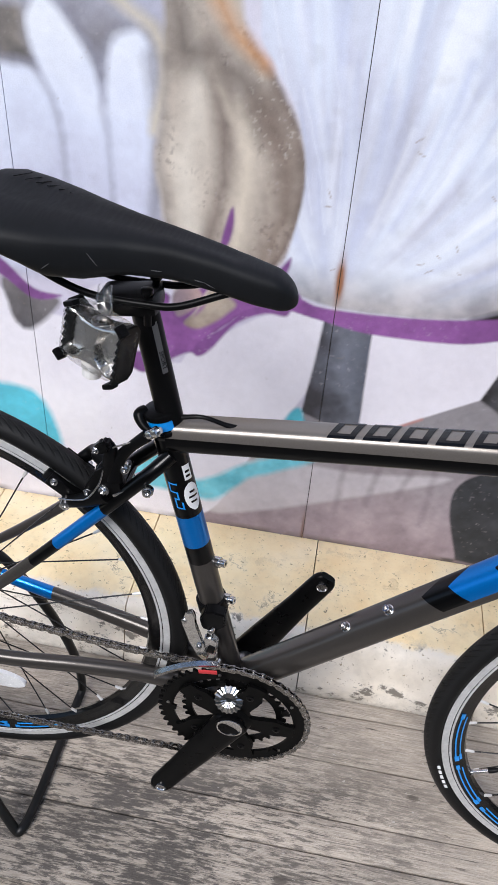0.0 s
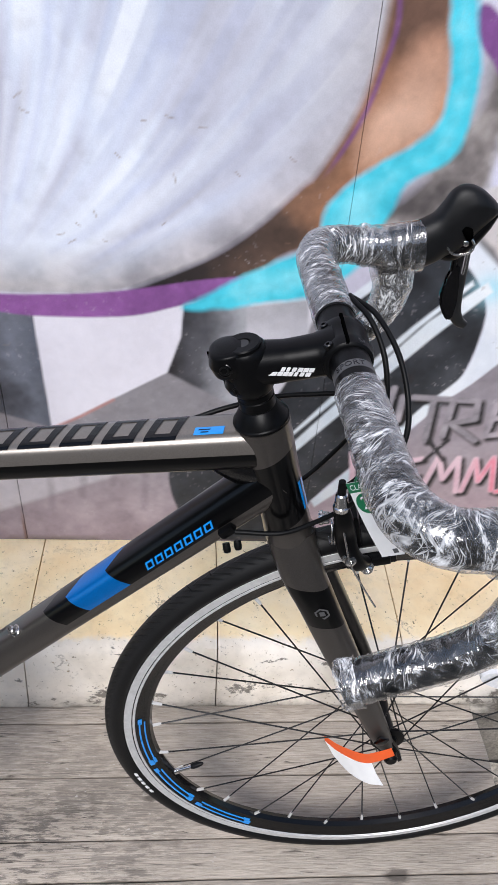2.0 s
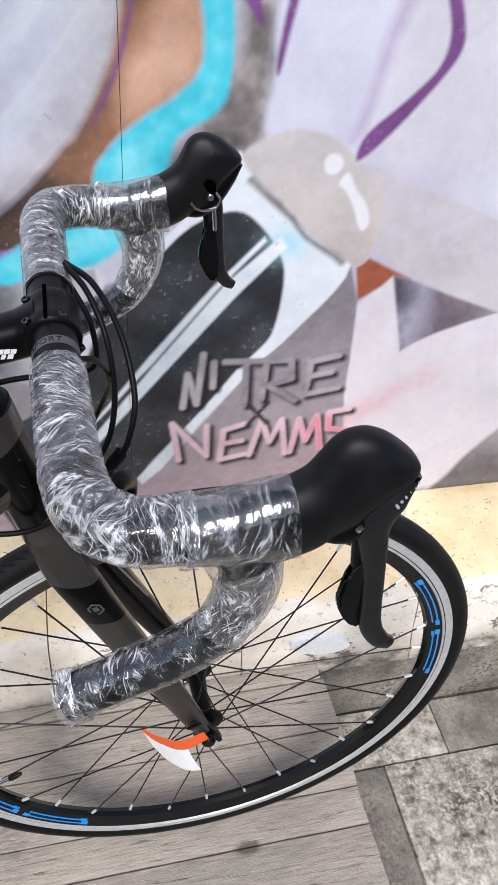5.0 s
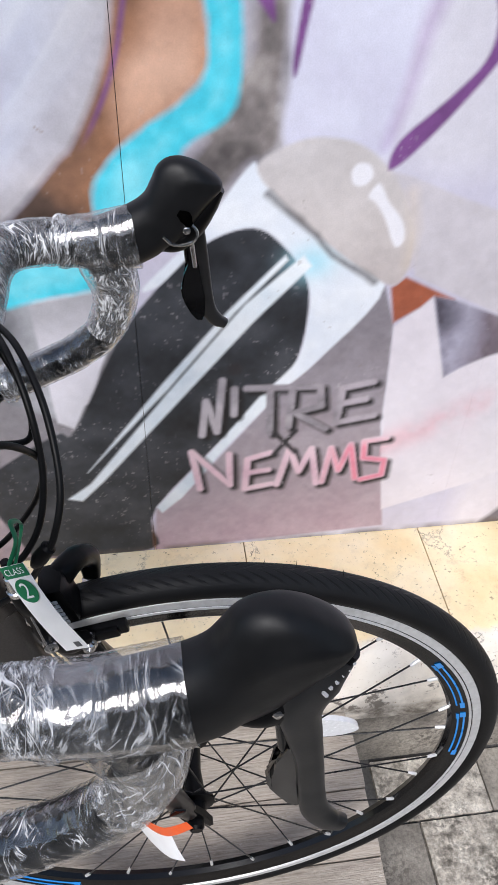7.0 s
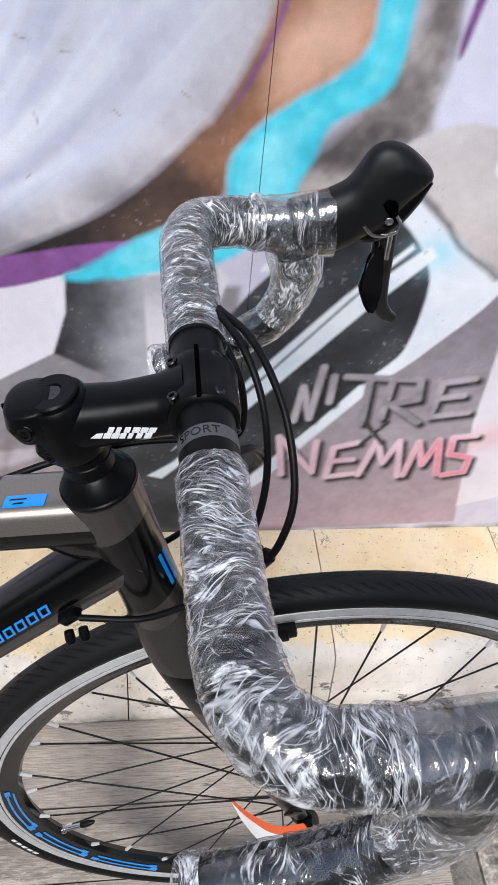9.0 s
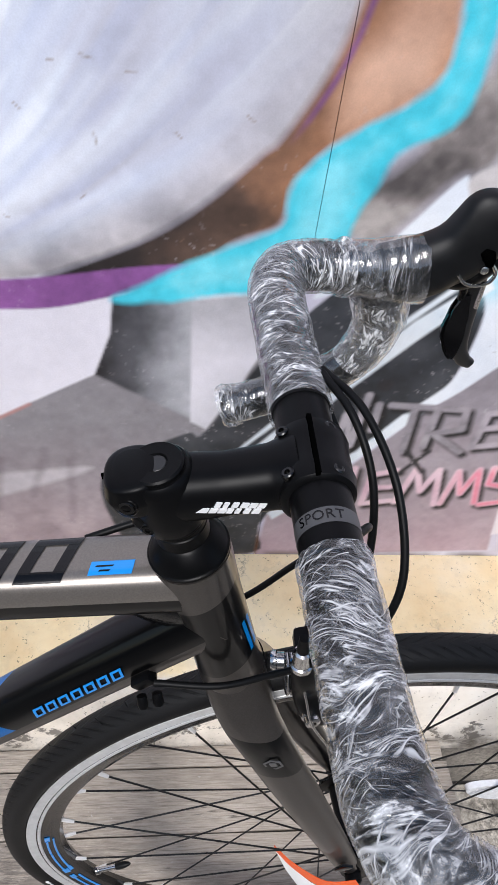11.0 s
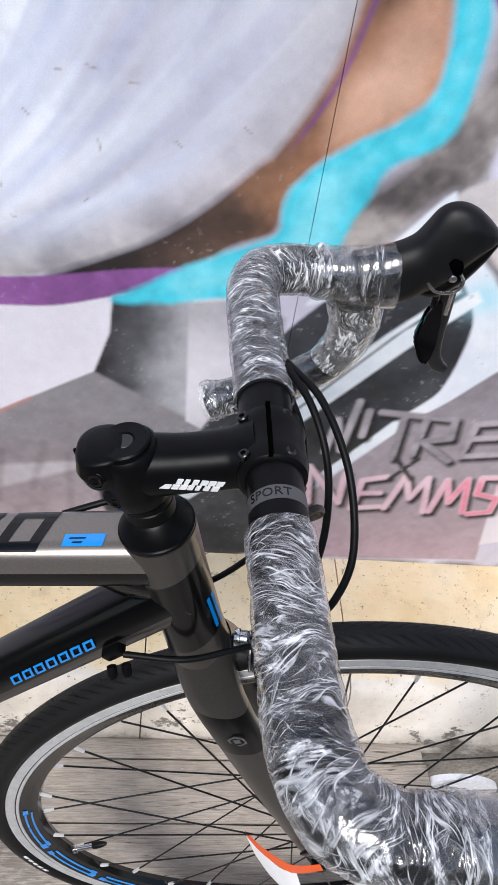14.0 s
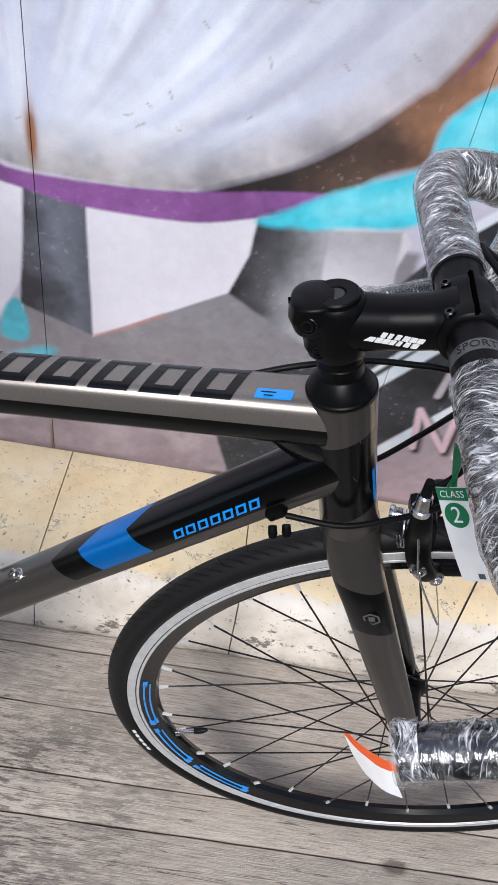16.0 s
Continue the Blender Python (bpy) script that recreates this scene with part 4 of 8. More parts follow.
    outline = np.clip(1 - abs(cover(x, z, S["shell"], 0.034) - 0.18) * 6, 0, 1) * np.clip((x - 0.5) / 0.05, 0, 1) * np.clip((z - 0.86) / 0.03, 0, 1)
    lay(outline * 0.9, C(128, 82, 138))
    # lower field of mauve, grey and white facets
    low = np.clip((0.66 - z) / 0.01, 0, 1) * np.clip((np.where(x < 0.02, 0.44, 0.9) - z) / 0.02, 0, 1) * np.clip((0.56 - x) / 0.01, 0, 1) * np.clip((x + 0.3) / 0.02, 0, 1)
    mauve = blend((z - 0.16) / 0.3 + 0.4 * (n_mid - 0.5), C(154, 138, 147), C(168, 154, 161), C(154, 146, 152), C(140, 136, 141))
    lay(low, mauve)
    lay(cover(x, z, S["mauve_pale"], 0.01) * 0.9, C(202, 196, 202))
    for k in range(6):
        drip = stroke(x, z, [(0.11 + 0.055 * k + 0.01 * (k % 3), 0.40 - 0.02 * (k % 2)), (0.105 + 0.055 * k, 0.24 + 0.03 * (k % 3))], 0.012, 0.008)
        lay(drip * 0.3 * (z < 0.42), C(104, 92, 100))
    lay(cover(x, z, S["white_l"], 0.005), blend(n_big * 1.5 - 0.2, C(222, 218, 228), white, C(238, 236, 242)))
    lay(cover(wx, wz, S["cyan_l"], 0.014), C(88, 192, 214))
    lay(cover(wx, wz, S["cyan_b"], 0.014), blend(n_mid * 1.8 - 0.4, C(80, 176, 198), C(120, 204, 220)))
    lay(cover(wx, wz, S["darktri"], 0.01), blend((z - 0.54) / 0.1, C(84, 82, 88), C(120, 116, 118)))
    lay(cover(x, z, S["greycol"], 0.005, False), blend((x - 0.03) / 0.09 + 0.7 * (n_mid - 0.5), C(64, 62, 68), C(88, 90, 100), C(112, 116, 128), C(86, 90, 102)))
    lay(cover(x, z, S["grey_r"], 0.006, False), blend((x - 0.32) / 0.13 + 0.35 * (0.56 - z) + 0.25 * (n_mid - 0.5), C(36, 34, 38), C(84, 84, 90), C(150, 150, 156), C(176, 176, 182)))
    lay(cover(x, z, S["cyan_t"], 0.008), C(84, 186, 206))
    lay(cover(x, z, S["white_m"], 0.004, False), blend(n_big * 1.5 - 0.25, C(224, 220, 230), C(234, 231, 240)))
    lay(stroke(x, z, [(0.125, 0.428), (0.17, 0.452), (0.226, 0.488)], 0.004, 0.006) * 0.8, C(200, 130, 120))
    lay(cover(x, z, S["white_r"], 0.005, False), blend(n_mid, C(206, 202, 210), C(230, 226, 232)))
    lay(cover(x, z, S["white_r2"], 0.005, False), blend((z - 0.45) / 0.22 + 0.4 * (n_mid - 0.5), C(216, 214, 220), C(228, 224, 232), C(176, 174, 180)))
    # charcoal leaf with its white stripes
    lay(cover(x, z, S["mauve_r"], 0.005, False), blend((z - 0.16) / 0.5 + 0.3 * (n_mid - 0.5), C(186, 162, 173), C(170, 156, 163), C(152, 144, 151), C(134, 128, 136)))
    lay(cover(x, z, S["charcoal"], 0.005), blend(n_mid * 1.3 - 0.15, C(36, 38, 43), C(50, 53, 59), C(68, 70, 75)))
    lay(cover(x, z, S["white_arc"], 0.005), blend(n_mid * 1.6 - 0.3, C(226, 232, 242), C(242, 245, 250)))
    tint = np.exp(-(((x - 0.80) / 0.03) ** 2 + ((z - 0.71) / 0.025) ** 2))
    lay(tint * 0.8, C(170, 228, 244))
    for k in ("stripe1", "stripe1b", "stripe2"):
        lay(cover(x, z, S[k], 0.005, False), blend(n_mid * 1.8 - 0.5 + (z - 0.45), C(220, 231, 240), C(236, 243, 249), C(243, 248, 252)))
    # right-hand facets
    lay(cover(x, z, S["white_fr"], 0.005, False), blend(n_big * 1.5 - 0.2, C(222, 214, 222), C(236, 230, 236)))
    lay(np.exp(-(((z - 0.4 - 0.5 * (x - 1.0)) / 0.03) ** 2)) * (x > 0.94) * np.clip(n_mid * 1.6 - 0.4, 0, 0.5) * (z < 0.6), C(224, 160, 172))
    right_low = np.clip((x - 1.08) / 0.04, 0, 1) * np.clip((0.62 - z) / 0.04, 0, 1)
    lay(right_low * 0.8, blend(n_big * 1.5 - 0.2, C(216, 210, 218), C(230, 226, 232)))
    lay(cover(x, z, S["greybr"], 0.012), blend((z - 0.1) / 0.2, C(126, 118, 124), C(104, 100, 106), C(150, 144, 150)))
    lay(cover(x, z, S["band_r"], 0.005, False), blend(n_big * 1.4 - 0.2, C(200, 194, 200), C(214, 208, 214)))
    lay(cover(x, z, S["tri_r"], 0.006, False), blend((x - 0.98) / 0.19 + 0.35 * (n_mid - 0.5), C(84, 80, 94), C(168, 164, 182), C(112, 100, 110), C(128, 118, 124), C(150, 142, 150)))
    lay(cover(x, z, S["orange"], 0.006, False), C(168, 92, 66))
    lay(cover(x, z, S["disc"], 0.006), blend((z - 0.68) / 0.18 + 0.25 * (n_mid - 0.5), C(196, 186, 184), C(212, 204, 202), C(206, 200, 200)))
    lay(stroke(wx, wz, [(0.738, 0.806), (0.774, 0.773), (0.806, 0.744), (0.840, 0.713), (0.888, 0.677)], 0.010, 0.008) * 0.8, C(104, 100, 102))
    lay(cover(x, z, S["disc_hi"], 0.005) + cover(x, z, S["disc_dot"], 0.005), C(240, 238, 243))
    lay(stroke(x, z, [(0.919, 0.80), (0.930, 0.75), (0.929, 0.70)], 0.010, 0.020) * 0.5, C(226, 208, 188))
    for k in ("purple_bulb", "purple_spike", "purple_r", "purple_ml", "purple_m", "purple_t", "purple_t2", "purple_l"):
        lay(cover(x, z, S[k], 0.006), C(126, 78, 138))
    lay(cover(x, z, S["loop_pale"], 0.006), blend(n_big * 1.5 - 0.2, C(214, 210, 222), C(232, 229, 238)))
    lay(cover(x, z, S["loop_dark"], 0.012), C(112, 106, 104))
    lay(stroke(wx, wz, [(-0.395, 0.580), (-0.372, 0.571), (-0.343, 0.546), (-0.305, 0.529), (-0.268, 0.534), (-0.246, 0.560), (-0.241, 0.610), (-0.238, 0.655)], 0.020, 0.005), C(126, 78, 138))
    lay(stroke(wx, wz, [(-0.262, 0.556), (-0.215, 0.572), (-0.170, 0.596), (-0.120, 0.645), (-0.060, 0.684), (-0.02, 0.684)], 0.024, 0.005), C(126, 78, 138))
    lay(cover(x, z, S["purple_r2"], 0.02) * 0.6, C(170, 140, 186))
    lay(cover(x, z, S["purple"], 0.004), blend(n_mid, C(132, 80, 144), C(146, 92, 156)))
    lay(cover(x, z, S["loop_grey"], 0.006), blend((x + 0.22) / 0.05 + n_mid - 0.5, C(150, 132, 140), C(176, 150, 148)))
    lay(cover(x, z, S["loop_brown"], 0.008), blend((z - 0.57) / 0.07 + 0.8 * (n_mid - 0.5), C(92, 86, 90), C(140, 122, 110), C(178, 164, 150)))
    lay(cover(wx, wz, S["cyan"], 0.010), blend(0.25 + 0.75 * cover(wx, wz, S["cyan"], 0.055) + (n_mid - 0.5) * 0.8 - 0.25, C(44, 186, 212), C(78, 212, 232), C(146, 230, 242)))
    # tags sprayed over it: black shadow strokes under grey and pink ones
    words = [("n1 i1 t1 t2 r1 e1 e2", blend((x - 0.64) / 0.28 + 1.2 * (n_mid - 0.5), C(196, 188, 194), C(140, 134, 140), C(176, 166, 174))), ("n2 e3 e4 m1 m2 s1", blend(n_mid * 1.8 - 0.4, C(222, 186, 200), C(232, 206, 214)))]
    for names, c in words:
        for k in names.split():
            lay(stroke(x - 0.007, z + 0.006, S[k], 0.014, 0.009), C(22, 21, 25))
        for k in names.split():
            lay(stroke(x, z, S[k], 0.0115, 0.005), c)
    pink = np.clip((x - 0.84) / 0.05, 0, 1) * np.clip((0.39 - z) / 0.02, 0, 1)
    for k in ("m2", "s1"):
        lay(stroke(x, z, S[k], 0.009, 0.006) * pink, C(232, 142, 162))
    for k in ("x1", "x2"):
        lay(stroke(x, z, S[k], 0.008, 0.006), C(40, 38, 42))
    lay(np.clip(0.5 + (0.011 - np.hypot(x - 0.701, z - 0.543)) / 0.006, 0, 1), C(48, 46, 50))
    # uneven spray: the darker coats are cloudier and dusted with fine specks
    lum = np.clip(col.mean(-1) * 1.2, 0, 1)
    col = col * (1 + ((n_mid - 0.5) * 0.9 + (n_fine - 0.5) * 0.5) * (1 - lum) * 0.9 + (n_big - 0.5) * 0.12)[..., None]
    dust = np.clip((value_noise(x, z, 190, 2, 41) - 0.74) * 9, 0, 1) * np.clip((n_mid - 0.4) * 3, 0, 1)
    lay(dust * (1 - lum) * 0.4, C(206, 200, 204))
    # wear: rust runs at a joint, dirt at the foot, chips
    rust = np.exp(-(((x - 0.051) / (0.004 + 0.004 * n_mid)) ** 2)) * np.exp(-(((z - 0.725) / 0.035) ** 2))
    lay(np.clip(rust * 1.4, 0, 0.95), C(150, 96, 58))
    foot_rust = np.exp(-(((x - 0.048) / 0.003) ** 2)) * np.clip((0.24 - z) / 0.06, 0, 0.8) + np.exp(-(((x - 0.566) / 0.003) ** 2)) * np.clip((0.24 - z) / 0.06, 0, 0.7)
    lay(foot_rust, C(120, 80, 60))
    lay(np.clip((0.172 - z) / 0.014, 0, 1) * np.clip(n_mid * 2.2 - 0.7, 0, 0.8), C(96, 84, 74))
    chips = np.clip((value_noise(x, z, 97, 3, 21) - 0.84) * 14, 0, 0.3) * np.clip((value_noise(x, z, 5, 2, 22) - 0.60) * 6, 0, 1)
    lay(chips, C(140, 128, 118))
    rs = np.random.RandomState(5)
    for i in range(20):
        cx, cz, a, l = rs.uniform(0.02, 0.5), rs.uniform(0.72, 0.98), rs.uniform(0, 3.1), rs.uniform(0.004, 0.014)
        lay(stroke(x, z, [(cx, cz), (cx + l * math.cos(a), cz + l * math.sin(a))], 0.0012, 0.002) * 0.7, C(132, 104, 84))
    return col


wall = thing("wall_north", (0.0, WALL + 0.1, -0.2), "boarded wall with a spray-painted mural above a low ledge", "wall", kind="structure")
b = B()
block(b, pose(0.3, WALL + 0.115, 1.5), (9.0, 0.2, 3.3), 0.0)
part("wall_core", b, m_under, wall, smooth=0)


def mural_panel(x0, x1, name="panel"):
    """One board of the wall: finely divided where the mural shows, coarse above it."""
    fine_x = x1 > -0.7 and x0 < 1.45
    nx = max(2, int((x1 - x0) / (0.0025 if fine_x else 0.05)))
    xs = np.linspace(x0, x1, nx + 1)
    zs = np.concatenate([np.linspace(FOOT, 1.17, 406 if fine_x else 21), np.linspace(1.25, 2.9, 12)])
    X, Z = np.meshgrid(xs, zs)
    colours = paint_mural(X, Z)
    nv, cols = X.size, len(xs)
    co = np.stack([X, np.full_like(X, WALL), Z], -1).reshape(-1, 3)
    i = np.arange(len(zs) - 1)[:, None] * cols + np.arange(cols - 1)[None]
    quads = np.stack([i, i + 1, i + cols + 1, i + cols], -1).reshape(-1, 4)
    ring = np.concatenate([np.arange(cols), np.arange(1, len(zs)) * cols + cols - 1, (len(zs) - 1) * cols + np.arange(cols - 2, -1, -1), np.arange(len(zs) - 2, 0, -1) * cols])
    back = co[ring] + np.array([0, 0.012, 0])
    j = np.arange(len(ring))
    k = (j + 1) % len(ring)
    sides = np.stack([ring[k], ring[j], nv + j, nv + k], -1)
    co = np.concatenate([co, back])
    quads = np.concatenate([quads, sides])
    rgba = np.ones((len(co), 4))
    rgba[:nv, :3] = colours.reshape(-1, 3)
    rgba[nv:, :3] = 0.1
    me = bpy.data.meshes.new(name)
    me.from_pydata(co.tolist(), [], quads.tolist())
    at = me.color_attributes.new("pigment", 'FLOAT_COLOR', 'POINT')
    at.data.foreach_set("color", rgba.astype(np.float32).ravel())
    me.materials.append(m_mural)
    return part(name, me, m_mural, wall)


SEAMS = [-1.52, -0.995, -0.474, 0.050, 0.566, 1.075, 1.605, 2.13]
GAPS = {0.566: 0.0004, 1.075: 0.0001}
for s0, s1 in zip(SEAMS, SEAMS[1:]):
    mural_panel(s0 + GAPS.get(s0, 0.0006), s1 - GAPS.get(s1, 0.0006))

# unseen wall added behind the camera; it darkens what the black parts reflect
b = B()
block(b, pose(0.3, -7.2, 1.7), (24.0, 0.3, 4.3), 0.0)
tagged(new("wall_south", mesh_of("wall_south", b, m_smooth, 0)), "plain grey wall out of view, added to darken reflections", "wall", kind="structure")

# ---- ledge, deck and ground ----
ledge = thing("ledge", (0.3, 0.36, -0.2), "low ledge of ochre and cream limewashed blocks below the wall", "ledge", kind="structure")
rng = random.Random(3)


def ledge_block(x0, x1):
    """A kerb block with a rounded, chipped front edge."""
    prof = [(0.510, 0.0), (0.510, 0.150), (0.487, 0.1565), (0.40, 0.1555), (0.30, 0.1545), (0.262, 0.152), (0.250, 0.146), (0.242, 0.134), (0.235, 0.10), (0.225, 0.05), (0.219, 0.03), (0.214, 0.0)]
    n = 24
    b = B()
    rows = []
    for i in range(n + 1):
        x = x0 + (x1 - x0) * i / n
        row = []
        for y, z in prof:
            k = noise.noise(Vector((x * 14, y * 14, z * 30)))
            k2 = noise.noise(Vector((x * 55, y * 40, z * 60)))
            chip = max(0.0, k2 - 0.25) * 0.010 if 0.10 < z < 0.154 and y < 0.27 else 0.0
            row.append(b.verts.new((x, y + (0.003 * k + chip if y < 0.3 else 0), z + (0.0012 * k if z > 0.1 else 0) - chip * 0.5)))
        rows.append(row)
    for r0, r1 in zip(rows, rows[1:]):
        for j in range(len(prof) - 1):
            b.faces.new((r0[j], r0[j + 1], r1[j + 1], r1[j]))
    b.faces.new(rows[0])
    b.faces.new(rows[-1][::-1])
    part("ledge_block", b, m_ledge, ledge)


JOINTS = [-1.6, -1.25, -0.92, -0.585, -0.248, 0.083, 0.404, 0.722, 1.042, 1.36, 1.69, 2.02]
for s0, s1 in zip(JOINTS, JOINTS[1:]):
    ledge_block(s0 + 0.0010, s1 - 0.0010)
b = B()
block(b, pose(0.2, 0.378, -0.12), (3.7, 0.265, 0.24), 0.004)
part("plinth", b, m_smooth, ledge, "grey cement plinth under the ledge")

b = B()
block(b, pose(0, 0, -0.33), (400, 400, 0.2), 0.0)
tagged(new("ground", mesh_of("ground", b, m_under, 0)), "grey concrete pavement reaching away from the wall", "ground", kind="structure")


def slab(x0, x1, y0, y1, top, mat):
    b = B()
    block(b, pose((x0 + x1) / 2, (y0 + y1) / 2, top - 0.05, 0, 0, rng.uniform(-0.3, 0.3)), (x1 - x0, y1 - y0, 0.1), 0.003)
    part("paving_slab", b, mat, paving)


paving = thing("pavement", (1.0, 0.0, -0.23), "worn exposed-aggregate paving slabs with a cement strip", "pavement", kind="structure")
slab(0.60, 1.002, -0.60, 0.118, -0.2195, m_smooth)
slab(0.94, 1.145, 0.122, 0.236, -0.2195, m_rough)
slab(1.148, 2.2, 0.122, 0.236, -0.222, m_smooth)
slab(1.006, 1.62, -0.215, 0.118, -0.218, m_rough)
slab(1.624, 2.3, -0.215, 0.118, -0.219, m_rough)
slab(1.006, 1.62, -0.80, -0.219, -0.219, m_rough)
slab(-1.4, 0.596, -0.9, -0.19, -0.2195, m_rough)
slab(0.60, 1.002, -1.2, -0.604, -0.219, m_rough)

deck = thing("deck", (-0.3, 0.0, -0.22), "low deck of weathered grey boards with dark stains", "deck", kind="structure")


def board(x0, x1, y0, y1, top, thick=0.03, name="plank", ragged=0.0):
    """A plank with worn edges and slightly cupped top; its end may be ragged."""
    nx, ny = 40, 6
    b = B()
    hi, lo = [], []
    for i in range(nx + 1):
        r1, r0 = [], []
        for j in range(ny + 1):
            u, v = i / nx, j / ny
            y = y0 + (y1 - y0) * v
            x = x0 + (x1 - x0) * u
            if i == nx:
                x += ragged * noise.noise(Vector((y * 60, 3.1, x0)))
            e = min(v, 1 - v)
            drop = 0.0022 * max(0.0, 1 - e * 9) ** 2
            w = 0.0009 * noise.noise(Vector((x * 5, y * 45, 1.7)))
            edge = 0.0016 * noise.noise(Vector((x * 9, y0 * 31, 5.0))) if j in (0, ny) else 0
            r1.append(b.verts.new((x, y + edge, top - drop + w)))
            r0.append(b.verts.new((x, y + edge, top - thick)))
        hi.append(r1)
        lo.append(r0)
    for i in range(nx):
        for j in range(ny):
            b.faces.new((hi[i][j], hi[i + 1][j], hi[i + 1][j + 1], hi[i][j + 1]))
            b.faces.new((lo[i][j], lo[i][j + 1], lo[i + 1][j + 1], lo[i + 1][j]))
        b.faces.new((hi[i][0], lo[i][0], lo[i + 1][0], hi[i + 1][0]))
        b.faces.new((hi[i][ny], hi[i + 1][ny], lo[i + 1][ny], lo[i][ny]))
    for j in range(ny):
        b.faces.new((hi[0][j], hi[0][j + 1], lo[0][j + 1], lo[0][j]))
        b.faces.new((hi[nx][j], lo[nx][j], lo[nx][j + 1], hi[nx][j + 1]))
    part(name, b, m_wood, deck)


FLOOR = 0.030
EDGES = [0.218, 0.185, 0.091, -0.007, -0.065, -0.190]
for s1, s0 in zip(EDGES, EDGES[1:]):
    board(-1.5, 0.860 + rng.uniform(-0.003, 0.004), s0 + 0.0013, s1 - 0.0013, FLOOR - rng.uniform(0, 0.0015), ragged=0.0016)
b = B()
block(b, pose(-0.34, -0.176, -0.108), (2.32, 0.026, 0.215), 0.004)
part("front_board", b, m_wood, deck)
b = B()
block(b, pose(-0.34, 0.022, -0.109), (2.34, 0.35, 0.217), 0.0)
part("joists", b, m_under, deck)


# ---- the bicycle ----
YB = -0.005
bike = thing("road_bicycle", (0.1, YB, 0.0), "grey, black and blue road bicycle with film-wrapped drop bars", "bicycle")


def P(x, z, y=0.0):
    return Vector((x, YB + y, z))


def squarish(power):
    return lambda a: (abs(math.cos(a)) ** power + abs(math.sin(a)) ** power) ** (-1 / power)


DT0, DT1 = P(0.012, 0.372), P(0.432, 0.779)
dt_dir = (DT1 - DT0).normalized()
dt_up = Vector((-dt_dir.z, 0, dt_dir.x))
m_down = banded("down_tube_lacquer", tuple(DT0), tuple(dt_dir), [(0.0, GREY), (0.285, BLACK), (0.319, BLUE), (0.377, BLACK)],
                cross=tuple(dt_up), cross_at=-0.001, under=GREY, fold=(tuple(dt_up + Vector((0, 1, 0))), 0.0133, 0.45, 1.6))
# upper face in the lightened grey: sky brightness put into its colour
m_top = banded("top_tube_lacquer", tuple(P(-0.095, 0.763)), (1, 0, 0.1), [(0.0, LIT_GREY), (0.52, LIT_GREY)], cross=(-0.1, 0, 1), cross_at=0.0035, under=BLACK)
st_dir = (P(-0.106, 0.79) - P(-0.004, 0.335)).normalized()
m_seat = banded("seat_tube_lacquer", tuple(P(-0.004, 0.335)), tuple(st_dir), [(0.0, GREY), (0.252, BLACK), (0.281, BLUE), (0.325, BLACK), (0.437, GREY)])
HEAD, sd = P(0.4495, 0.700), Vector((-0.262, 0, 0.9651))
m_headt = banded("head_tube_lacquer", tuple(HEAD), tuple(sd), [(0.0, GREY), (0.026, BLACK), (0.108, GREY)], cross=(1, 0, 0.2715), cross_at=-1.0, under=GREY, shear=-0.35)
m_stay = banded("seat_stay_lacquer", tuple(P(-0.1, 0.737)), (-0.71, 0, -0.70), [(0.0, BLACK), (0.088, BLUE), (0.168, BLACK), (0.212, GREY)])
m_cstay_far = banded("far_chain_stay_lacquer", tuple(P(0, 0.4)), (-1, 0, 0), [(0.0, GREY), (0.284, BLUE), (0.36, GREY)])
m_cstay = banded("chain_stay_lacquer", tuple(P(0, 0.4)), (-1, 0, 0), [(0.0, GREY), (0.33, BLUE), (0.40, GREY)])
m_fork_l = banded("fork_lacquer", tuple(P(0.45, 0.0, -0.044)), (0, 0, 1), [(0.0, GREY), (0.606, BLACK), (0.657, GREY)])
m_fork_r = banded("fork_inner_lacquer", tuple(P(0.45, 0.0, 0.044)), (0, 0, 1), [(0.0, BLACK), (0.600, BLUE), (0.650, BLACK)], cross=(0, 1, 0), cross_at=0.012, under=BLACK)

# frame tubes
b = sweep(B(), [P(-0.004, 0.335), P(-0.104, 0.781)], 0.0162, n=20, seg=24)
part("seat_tube", b, m_seat, bike)
b = sweep(B(), [P(-0.098, 0.762), P(0.15, 0.789), P(0.408, 0.815)], [0.0165, 0.0180, 0.0215], n=30, seg=32, side=(0, 1, 0), aspect=[1.12, 1.05, 0.98], shape=squarish(3.4))
top_tube = part("top_tube", b, m_top, bike)
b = sweep(B(), [DT0, (DT0 + DT1) / 2, DT1], [0.0205, 0.0205, 0.0225], n=30, seg=32, side=(0, 1, 0), aspect=0.98, shape=squarish(2.6))
down_tube = part("down_tube", b, m_down, bike)
b = B()
lathe(b, HEAD, sd, [(0, 0.0232), (0.003, 0.0238), (0.03, 0.0226), (0.10, 0.0232), (0.138, 0.0246), (0.143, 0.0246)], 48)
part("head_tube", b, m_headt, bike)
b = B()
lathe(b, P(0, 0.335), (0, 1, 0), [(-0.036, 0.019), (-0.034, 0.021), (0.034, 0.021), (0.036, 0.019)], 32)
part("bottom_bracket_shell", b, m_grey, bike)
